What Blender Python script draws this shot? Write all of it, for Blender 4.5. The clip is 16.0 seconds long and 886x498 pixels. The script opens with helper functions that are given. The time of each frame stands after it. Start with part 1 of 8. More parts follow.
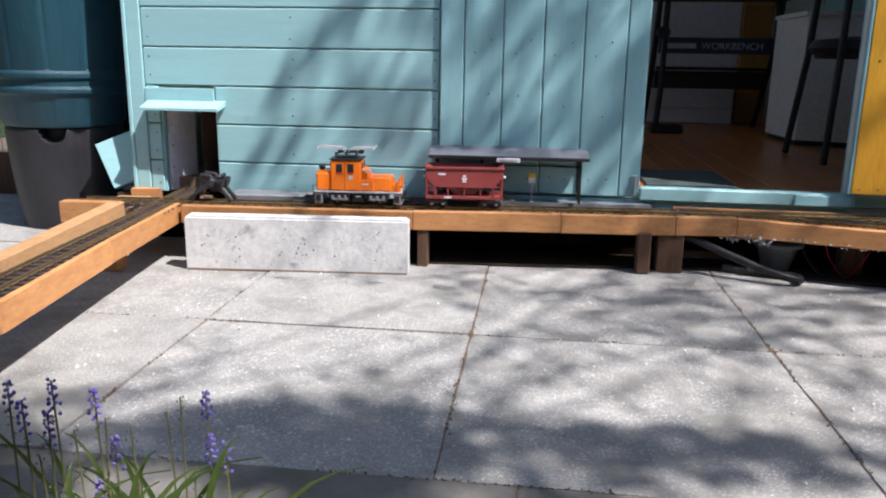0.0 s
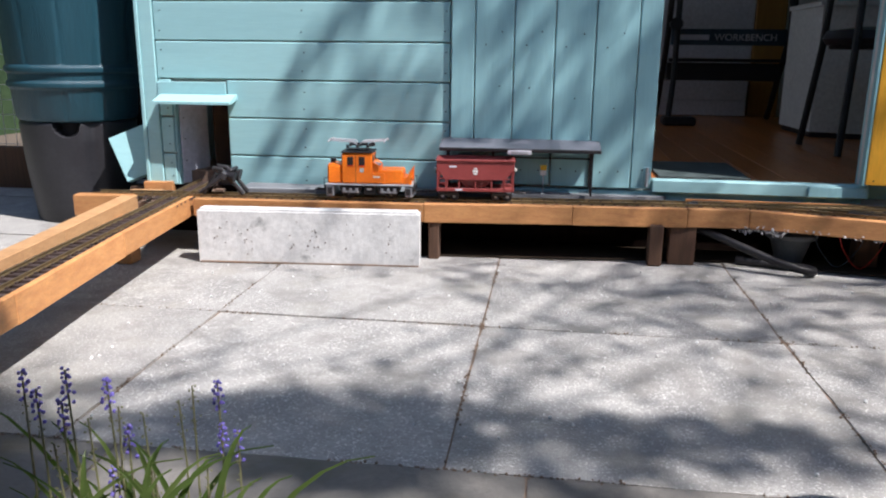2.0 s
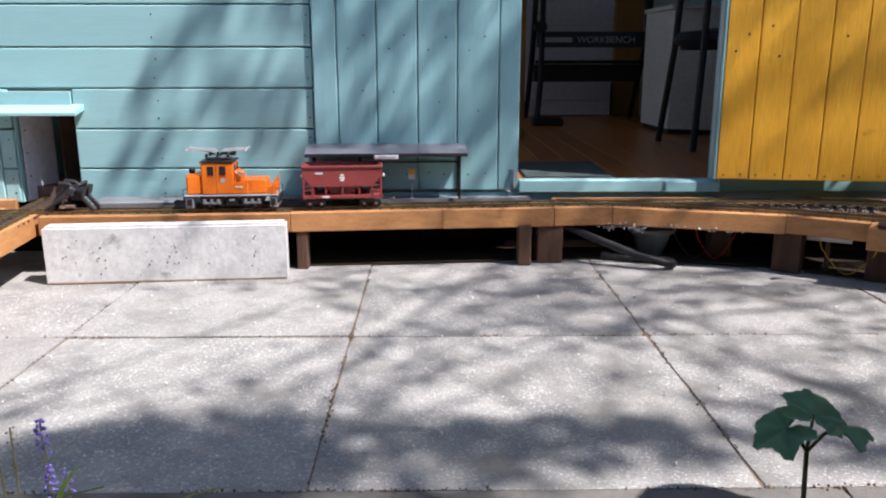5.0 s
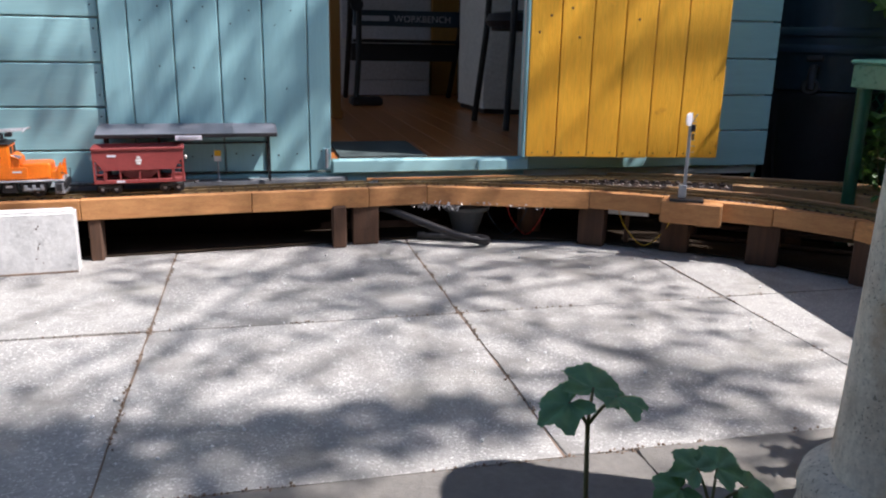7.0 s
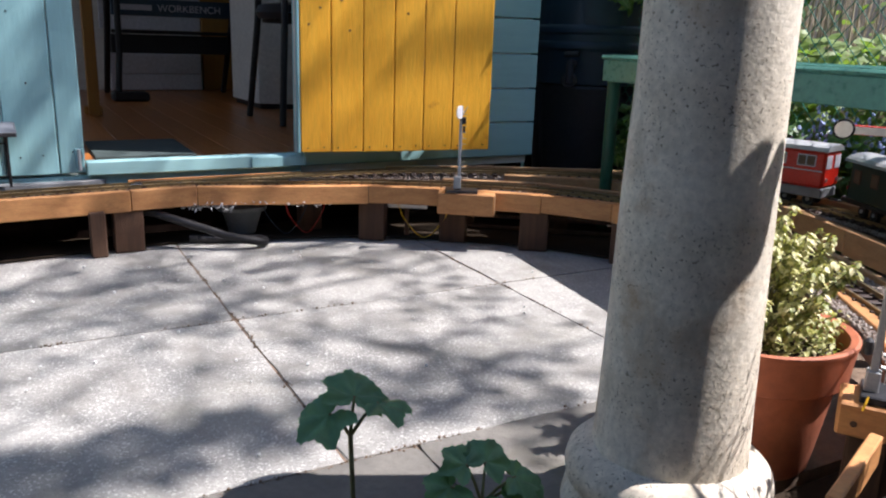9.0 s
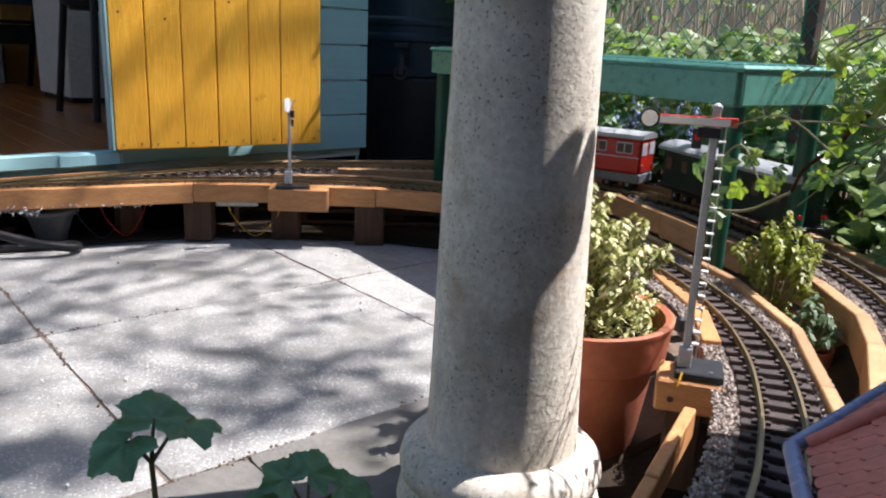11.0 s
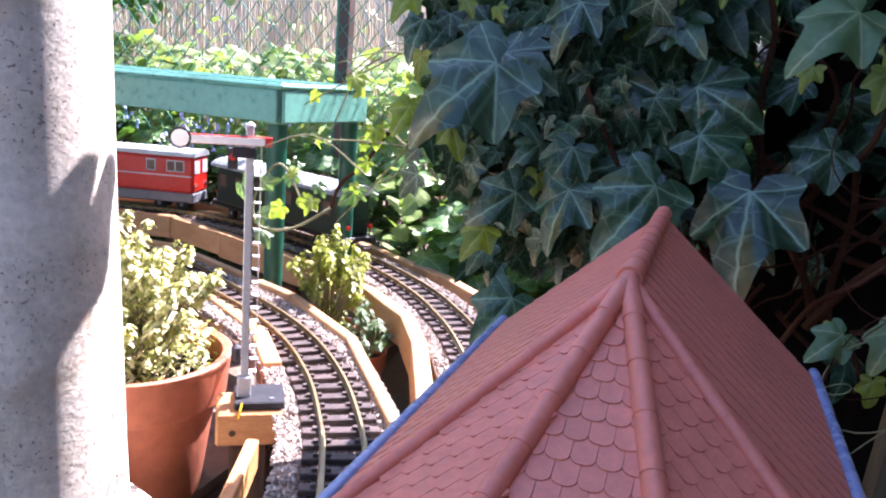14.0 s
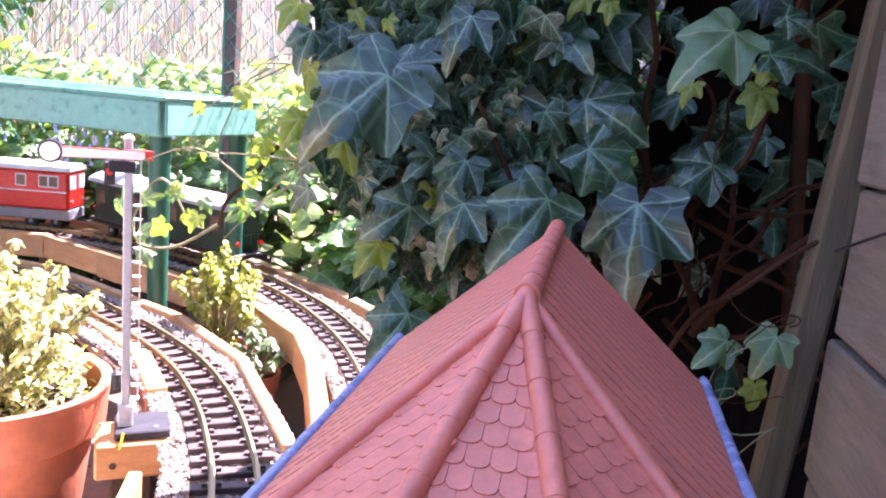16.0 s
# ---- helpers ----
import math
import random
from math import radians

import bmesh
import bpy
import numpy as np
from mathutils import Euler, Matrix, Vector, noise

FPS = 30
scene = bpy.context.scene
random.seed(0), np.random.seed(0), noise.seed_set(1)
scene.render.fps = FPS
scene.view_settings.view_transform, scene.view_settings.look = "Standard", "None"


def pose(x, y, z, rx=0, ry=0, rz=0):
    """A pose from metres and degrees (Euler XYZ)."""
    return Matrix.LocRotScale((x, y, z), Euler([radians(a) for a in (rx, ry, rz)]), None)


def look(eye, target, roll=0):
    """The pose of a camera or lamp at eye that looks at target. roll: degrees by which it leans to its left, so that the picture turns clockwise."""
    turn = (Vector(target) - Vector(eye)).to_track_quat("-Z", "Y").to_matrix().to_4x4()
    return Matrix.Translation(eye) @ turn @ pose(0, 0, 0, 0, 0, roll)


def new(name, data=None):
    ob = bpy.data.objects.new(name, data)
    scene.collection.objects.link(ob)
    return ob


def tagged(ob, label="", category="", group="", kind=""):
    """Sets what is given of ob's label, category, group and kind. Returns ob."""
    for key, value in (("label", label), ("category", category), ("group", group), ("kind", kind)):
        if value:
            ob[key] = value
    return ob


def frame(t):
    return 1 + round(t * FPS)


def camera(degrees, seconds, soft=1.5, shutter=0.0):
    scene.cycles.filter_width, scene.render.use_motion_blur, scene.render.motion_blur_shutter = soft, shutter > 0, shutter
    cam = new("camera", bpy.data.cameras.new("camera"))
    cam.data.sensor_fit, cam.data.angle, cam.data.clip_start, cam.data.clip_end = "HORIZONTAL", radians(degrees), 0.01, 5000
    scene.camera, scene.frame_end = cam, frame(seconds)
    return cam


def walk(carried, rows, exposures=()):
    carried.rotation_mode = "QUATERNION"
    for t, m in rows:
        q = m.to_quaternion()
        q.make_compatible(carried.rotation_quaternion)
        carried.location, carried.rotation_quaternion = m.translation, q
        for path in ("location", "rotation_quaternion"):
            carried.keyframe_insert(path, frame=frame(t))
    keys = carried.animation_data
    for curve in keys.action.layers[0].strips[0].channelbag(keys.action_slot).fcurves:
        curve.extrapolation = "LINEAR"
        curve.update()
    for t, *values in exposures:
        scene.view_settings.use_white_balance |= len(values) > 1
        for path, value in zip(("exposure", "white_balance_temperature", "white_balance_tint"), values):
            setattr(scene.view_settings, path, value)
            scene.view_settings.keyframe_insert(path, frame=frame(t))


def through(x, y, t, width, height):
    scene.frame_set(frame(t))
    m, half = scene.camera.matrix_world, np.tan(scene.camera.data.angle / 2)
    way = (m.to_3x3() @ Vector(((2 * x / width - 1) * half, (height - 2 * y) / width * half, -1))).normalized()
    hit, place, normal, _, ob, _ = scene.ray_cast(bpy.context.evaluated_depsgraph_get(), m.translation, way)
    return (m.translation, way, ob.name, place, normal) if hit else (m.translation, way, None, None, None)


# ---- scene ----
# the camera and its way
cam = camera(59.1, 16.0, 2.1)
PATH = [
    (0, (-0.121, -0.065, 0.566), (-0.352, 1.865, 0.095), 0.9),
    (0.5, (-0.119, -0.066, 0.562), (-0.298, 1.879, 0.132), 1.1),
    (1, (-0.12, -0.067, 0.562), (-0.302, 1.874, 0.118), 1.2),
    (1.5, (-0.122, -0.069, 0.563), (-0.348, 1.868, 0.117), 0.8),
    (2, (-0.118, -0.067, 0.562), (-0.379, 1.855, 0.076), 0.6),
    (2.5, (-0.118, -0.069, 0.562), (-0.354, 1.863, 0.1), 1.2),
    (3, (-0.121, -0.069, 0.558), (-0.385, 1.856, 0.085), 0.4),
    (3.2, (-0.119, -0.07, 0.561), (-0.374, 1.857, 0.087), 0.6),
    (5.3, (-0.071, -0.027, 0.56), (0.007, 1.914, 0.084), -0.0),
    (5.5, (-0.068, -0.025, 0.561), (0.042, 1.911, 0.072), 0.1),
    (6, (-0.054, -0.015, 0.559), (0.155, 1.91, 0.057), -0.3),
    (6.5, (-0.038, -0.002, 0.555), (0.31, 1.899, 0.04), 0.4),
    (7, (-0.026, 0.004, 0.552), (0.422, 1.883, 0.035), 1.1),
    (7.5, (-0.015, 0.011, 0.553), (0.561, 1.856, 0.042), 1.1),
    (8, (-0.006, 0.018, 0.551), (0.692, 1.82, 0.038), 1.0),
    (8.5, (0.009, 0.026, 0.552), (0.853, 1.765, 0.04), 1.6),
    (9, (0.02, 0.029, 0.549), (0.955, 1.72, 0.032), 1.9),
    (9.2, (0.024, 0.031, 0.55), (1.01, 1.692, 0.031), 2.3),
    (11.3, (0.066, 0.041, 0.546), (1.357, 1.478, 0.028), 2.3),
    (11.5, (0.071, 0.041, 0.547), (1.39, 1.454, 0.031), 2.3),
    (12, (0.082, 0.043, 0.544), (1.531, 1.327, 0.04), 2.8),
    (12.5, (0.097, 0.046, 0.545), (1.704, 1.137, 0.068), 3.6),
    (13, (0.108, 0.047, 0.544), (1.829, 0.965, 0.101), 4.4),
    (13.5, (0.116, 0.046, 0.546), (1.932, 0.768, 0.119), 5.0),
    (14, (0.124, 0.046, 0.549), (1.981, 0.656, 0.128), 4.5),
    (14.5, (0.129, 0.046, 0.551), (2.007, 0.598, 0.142), 4.0),
    (15, (0.129, 0.048, 0.547), (2.026, 0.543, 0.151), 5.3),
    (15.5, (0.133, 0.05, 0.546), (2.048, 0.483, 0.167), 5.1),
    (16, (0.137, 0.049, 0.548), (2.071, 0.406, 0.182), 5.0),
]
walk(cam, [(t, look(eye, target, roll)) for t, eye, target, roll in PATH], [(0, 0.74, 6150, 15), (3, 0.74, 6150, 15), (6, 0.86, 6200, 17), (9, 1.02, 6200, 16), (11.5, 1.2, 6050, 15), (12.5, 1.68, 5950, 19), (13, 2.12, 5900, 22), (13.5, 2.52, 5850, 27), (14.5, 2.85, 5900, 37), (15, 2.96, 5950, 40), (15.5, 3.18, 6000, 43), (16, 3.48, 6100, 46)])

# ---------------------------------------------------------------- world, sun, exposure
TREE_LIMBS, TREE_TWIGS, TREE_LEAVES = 18, 27, 13
world = bpy.data.worlds.new("world")
scene.world = world
world.use_nodes = True
sky = world.node_tree.nodes.new("ShaderNodeTexSky")
sky.sky_type, sky.sun_disc = "NISHITA", False
sky.sun_elevation, sky.sun_rotation = radians(56), math.atan2(0.498, -0.254)
world.node_tree.links.new(sky.outputs[0], world.node_tree.nodes["Background"].inputs[0])
world.node_tree.nodes["Background"].inputs[1].default_value = 0.09
sun = new("sun", bpy.data.lights.new("sun", "SUN"))
sun.data.energy, sun.data.angle, sun.data.color = 5.0, radians(0.53), (1.0, 0.95, 0.88)
# fill lamp added inside the side opening to brighten the shed's interior
shed_fill = new("shed_fill_light", bpy.data.lights.new("shed_fill_light", "AREA"))
shed_fill.data.shape, shed_fill.data.size, shed_fill.data.size_y, shed_fill.data.energy, shed_fill.data.color = "RECTANGLE", 1.7, 1.3, 1.7, (0.92, 0.96, 1.0)
shed_fill.matrix_world = look((-1.285, 4.0, 1.18), (0.6, 4.0, 0.9))
sun.matrix_world = look((4.98, -2.54, 8.29), (0, 0, 0))

# ---------------------------------------------------------------- small builders
SUN_WAY = Vector((0.498, -0.254, 0.829)).normalized()


def rnd(a, b):
    return random.uniform(a, b)


def bmnew():
    return bmesh.new()


def rot(rx=0, ry=0, rz=0):
    return Euler([radians(a) for a in (rx, ry, rz)]).to_matrix().to_4x4()


def box(bm, c, s, r=None, bev=0.0):
    m = Matrix.Translation(c) @ (r if r is not None else Matrix.Identity(4)) @ Matrix.Diagonal((*s, 1))
    vs = bmesh.ops.create_cube(bm, size=1, matrix=m)["verts"]
    if bev:
        es = list({e for v in vs for e in v.link_edges})
        bmesh.ops.bevel(bm, geom=es, offset=bev, segments=1, affect="EDGES", clamp_overlap=True)
    return bm


def span(bm, x0, x1, y0, y1, z0, z1, bev=0.0):
    return box(bm, ((x0 + x1) / 2, (y0 + y1) / 2, (z0 + z1) / 2), (abs(x1 - x0), abs(y1 - y0), abs(z1 - z0)), None, bev)


def cyl(bm, p, q, r, r2=None, n=10):
    p, q = Vector(p), Vector(q)
    d = q - p
    m = Matrix.Translation((p + q) / 2) @ d.to_track_quat("Z", "Y").to_matrix().to_4x4()
    bmesh.ops.create_cone(bm, cap_ends=True, segments=n, radius1=r, radius2=r if r2 is None else r2, depth=d.length, matrix=m)
    return bm


def tube(bm, pts, r, n=6, r1=None):
    """A round bar along pts, tapering from r to r1."""
    pts = [Vector(p) for p in pts]
    r1 = r if r1 is None else r1
    rings, side = [], None
    for i, p in enumerate(pts):
        d = (pts[min(i + 1, len(pts) - 1)] - pts[max(i - 1, 0)]).normalized()
        side = (d.orthogonal() if side is None else side - d * side.dot(d)).normalized()
        up = d.cross(side)
        k = r + (r1 - r) * i / max(1, len(pts) - 1)
        rings.append([bm.verts.new(p + (side * math.cos(2 * math.pi * j / n) + up * math.sin(2 * math.pi * j / n)) * k) for j in range(n)])
    for a, b in zip(rings, rings[1:]):
        for j in range(n):
            bm.faces.new((a[j], a[(j + 1) % n], b[(j + 1) % n], b[j]))
    bm.faces.new(rings[0][::-1])
    bm.faces.new(rings[-1])
    return bm


def lathe(bm, profile, n=28, c=(0, 0), wob=0.0):
    rings = []
    for r, z in profile:
        rings.append([bm.verts.new((c[0] + r * (1 + wob * math.sin(3 * a + z * 30)) * math.cos(a), c[1] + r * (1 + wob * math.sin(3 * a + z * 30)) * math.sin(a), z))
                      for a in (2 * math.pi * j / n for j in range(n))])
    for a, b in zip(rings, rings[1:]):
        for j in range(n):
            bm.faces.new((a[j], a[(j + 1) % n], b[(j + 1) % n], b[j]))
    bm.faces.new(rings[0][::-1])
    bm.faces.new(rings[-1])
    return bm


def prism(bm, pts, y0, y1, bev=0.0):
    """A closed outline in x and z, drawn out from y0 to y1."""
    a = [bm.verts.new((x, y0, z)) for x, z in pts]
    b = [bm.verts.new((x, y1, z)) for x, z in pts]
    bm.faces.new(a)
    bm.faces.new(b[::-1])
    n = len(pts)
    for i in range(n):
        bm.faces.new((a[i], b[i], b[(i + 1) % n], a[(i + 1) % n]))
    if bev:
        vs = set(a + b)
        es = [e for e in bm.edges if e.verts[0] in vs and e.verts[1] in vs]
        bmesh.ops.bevel(bm, geom=es, offset=bev, segments=1, affect="EDGES", clamp_overlap=True)
    return bm


def slab_poly(bm, pts, z0, z1):
    """A closed outline in x and y, from z0 to z1."""
    a = [bm.verts.new((x, y, z0)) for x, y in pts]
    b = [bm.verts.new((x, y, z1)) for x, y in pts]
    bm.faces.new(a[::-1])
    bm.faces.new(b)
    n = len(pts)
    for i in range(n):
        bm.faces.new((a[i], a[(i + 1) % n], b[(i + 1) % n], b[i]))
    return bm


def spline(pts, step):
    """A smooth line through points in the plan, in even steps."""
    p = [np.array(q, float) for q in pts]
    p = [2 * p[0] - p[1]] + p + [2 * p[-1] - p[-2]]
    out = []
    for i in range(1, len(p) - 2):
        for u in np.linspace(0, 1, 24, endpoint=False):
            a, b, c, d = p[i - 1:i + 3]
            out.append(0.5 * (2 * b + (c - a) * u + (2 * a - 5 * b + 4 * c - d) * u ** 2 + (3 * b - a - 3 * c + d) * u ** 3))
    out.append(p[-2])
    out = np.array(out)
    s = np.r_[0, np.cumsum(np.hypot(*np.diff(out, axis=0).T))]
    t = np.arange(0, s[-1], step)
    return np.stack([np.interp(t, s, out[:, 0]), np.interp(t, s, out[:, 1])], 1)


def normals(line):
    d = np.gradient(np.asarray(line, float), axis=0)
    d /= np.hypot(d[:, 0], d[:, 1])[:, None] + 1e-9
    return d, np.stack([-d[:, 1], d[:, 0]], 1)


def finish(name, bm, mat, parent=None, smooth=False, data=None):
    if data is None:
        bmesh.ops.recalc_face_normals(bm, faces=bm.faces)
        data = bpy.data.meshes.new(name)
        bm.to_mesh(data)
        bm.free()
        if smooth:
            data.polygons.foreach_set("use_smooth", [True] * len(data.polygons))
            data.set_sharp_from_angle(angle=0.75)
        data.materials.append(mat)
    ob = new(name, data)
    if parent is not None:
        ob.parent = parent
    return ob


def place_of(ob):
    m = ob.matrix_basis.copy()
    while ob.parent is not None:
        ob = ob.parent
        m = ob.matrix_basis @ m
    return m


def part(name, bm, mat, parent, label="", smooth=False, world=False):
    """One mesh object under a thing or under a part; world: built in the plan's own metres."""
    if world:
        bm.transform(place_of(parent).inverted())
    ob = finish(name, bm, mat, parent, smooth)
    return tagged(ob, label) if label else ob


def piece(name, data, parent, m, world=True):
    ob = new(name, data)
    ob.parent = parent
    ob.matrix_basis = place_of(parent).inverted() @ m if world else m
    return ob


def thing(name, label, category, loc=(0, 0, 0), rz=0.0, group="", kind=""):
    ob = new(name)
    ob.empty_display_size = 0.05
    ob.matrix_basis = pose(*loc, 0, 0, rz)
    return tagged(ob, label, category, group, kind)


def structure(name, bm, mat, smooth=False, label=""):
    return tagged(finish(name, bm, mat, None, smooth), label, "", "", "structure")


def solid_mesh(name, bm, mat, smooth=False):
    bmesh.ops.recalc_face_normals(bm, faces=bm.faces)
    me = bpy.data.meshes.new(name)
    bm.to_mesh(me)
    bm.free()
    if smooth:
        me.polygons.foreach_set("use_smooth", [True] * len(me.polygons))
    me.materials.append(mat)
    return me


def many(name, verts, faces, mats4, mat, uv=None, smooth=False):
    """One mesh of many copies of a small shape, each at its own 4 x 4 pose."""
    v = np.asarray(verts, float)
    m = np.asarray(mats4, float)
    world = np.einsum("nij,vj->nvi", m[:, :3, :3], v) + m[:, None, :3, 3]
    k = len(v)
    allf = [[i + k * n for i in f] for n in range(len(m)) for f in faces]
    me = bpy.data.meshes.new(name)
    me.from_pydata(world.reshape(-1, 3).tolist(), [], allf)
    if uv is not None:
        layer = me.uv_layers.new(name="leaf")
        one = np.array([uv[i] for f in faces for i in f], float)
        layer.data.foreach_set("uv", np.tile(one, (len(m), 1)).ravel())
    if smooth:
        me.polygons.foreach_set("use_smooth", [True] * len(me.polygons))
    me.materials.append(mat)
    me.update()
    return me


def mat4(loc, r, s):
    m = np.eye(4)
    m[:3, :3] = np.array(r.to_3x3()) * s
    m[:3, 3] = loc
    return m


# ---------------------------------------------------------------- materials
def nodes_of(name):
    m = bpy.data.materials.new(name)
    m.use_nodes = True
    t = m.node_tree
    return m, t, t.nodes["Principled BSDF"]


def link(t, a, b):
    t.links.new(a, b)


def value(t, op, a, b=None):
    n = t.nodes.new("ShaderNodeMath")
    n.operation = op
    for i, x in enumerate((a, b)):
        if x is None:
            continue
        if isinstance(x, (int, float)):
            n.inputs[i].default_value = x
        else:
            link(t, x, n.inputs[i])
    return n.outputs[0]


def mixed(t, fac, a, b, how="MIX"):
    n = t.nodes.new("ShaderNodeMix")
    n.data_type, n.blend_type = "RGBA", how
    for sock, x in ((n.inputs[0], fac), (n.inputs[6], a), (n.inputs[7], b)):
        if isinstance(x, (int, float)):
            sock.default_value = x
        elif isinstance(x, tuple):
            sock.default_value = (*x, 1)
        else:
            link(t, x, sock)
    return n.outputs[2]


def noised(t, vec, scale, detail=4, rough=0.6):
    n = t.nodes.new("ShaderNodeTexNoise")
    n.inputs["Scale"].default_value, n.inputs["Detail"].default_value, n.inputs["Roughness"].default_value = scale, detail, rough
    link(t, vec, n.inputs["Vector"])
    return n.outputs[0]


def ramp(t, fac, lo, hi):
    n = t.nodes.new("ShaderNodeMapRange")
    n.inputs[1].default_value, n.inputs[2].default_value = lo, hi
    link(t, fac, n.inputs[0])
    return n.outputs[0]


def coords(t, stretch=(1, 1, 1), uv=False):
    tc = t.nodes.new("ShaderNodeTexCoord")
    mp = t.nodes.new("ShaderNodeMapping")
    mp.inputs["Scale"].default_value = stretch
    link(t, tc.outputs["UV" if uv else "Object"], mp.inputs["Vector"])
    info = t.nodes.new("ShaderNodeObjectInfo")
    shift = value(t, "MULTIPLY", info.outputs["Random"], 13.7)
    link(t, shift, mp.inputs["Location"])
    return mp.outputs[0], info.outputs["Random"]


def surface(name, a, b, rough=0.6, metal=0.0, big=6.0, small=60.0, stretch=(1, 1, 1), bump=0.3, vary=0.12, spots=None, spot_scale=200.0, spot_cut=0.62, spec=0.5, dirt=None, dirt_scale=3.0, dirt_cut=(0.52, 0.7), coat=0.0, patchy=False, fine_mix=0.8, wash=None, wash_scale=6.0, wash_cut=(0.52, 0.7)):
    """A plain surface: two tones at two scales, fine relief, a little change from piece to piece, and if wanted specks and stains."""
    m, t, p = nodes_of(name)
    vec, rand = coords(t, stretch)
    n1, n2 = noised(t, vec, big, 5), noised(t, vec, small, 6, 0.7)
    col = mixed(t, ramp(t, n1, 0.3, 0.7), a, b)
    fine = mixed(t, ramp(t, n2, 0.25, 0.75), (0.72, 0.72, 0.72), (1.2, 1.2, 1.2))
    col = mixed(t, fine_mix, col, fine, "MULTIPLY")
    if spots:
        s = noised(t, vec, spot_scale, 2, 0.5)
        pits = ramp(t, s, spot_cut, spot_cut + 0.05)
        if patchy:
            pits = value(t, "MULTIPLY", pits, ramp(t, noised(t, vec, spot_scale * 0.05, 3), 0.36, 0.56))
        col = mixed(t, pits, col, spots)
    if dirt:
        plain, _ = coords(t)
        d = noised(t, plain, dirt_scale, 6, 0.65)
        col = mixed(t, ramp(t, d, *dirt_cut), col, dirt)
    if wash:
        w = noised(t, coords(t, (1, 1, 0.35))[0], wash_scale, 5, 0.6)
        col = mixed(t, ramp(t, w, *wash_cut), col, wash)
    if vary:
        hs = t.nodes.new("ShaderNodeHueSaturation")
        link(t, col, hs.inputs["Color"])
        link(t, value(t, "ADD", value(t, "MULTIPLY", rand, 2 * vary), 1 - vary), hs.inputs["Value"])
        col = hs.outputs[0]
    link(t, col, p.inputs["Base Color"])
    link(t, value(t, "ADD", value(t, "MULTIPLY", n2, 0.25), rough - 0.125), p.inputs["Roughness"])
    p.inputs["Metallic"].default_value = metal
    p.inputs["Specular IOR Level"].default_value = spec
    p.inputs["Coat Weight"].default_value = coat
    if bump:
        bn = t.nodes.new("ShaderNodeBump")
        bn.inputs["Strength"].default_value, bn.inputs["Distance"].default_value = bump, 0.004
        link(t, value(t, "ADD", n2, value(t, "MULTIPLY", n1, 0.6)), bn.inputs["Height"])
        link(t, bn.outputs[0], p.inputs["Normal"])
    return m


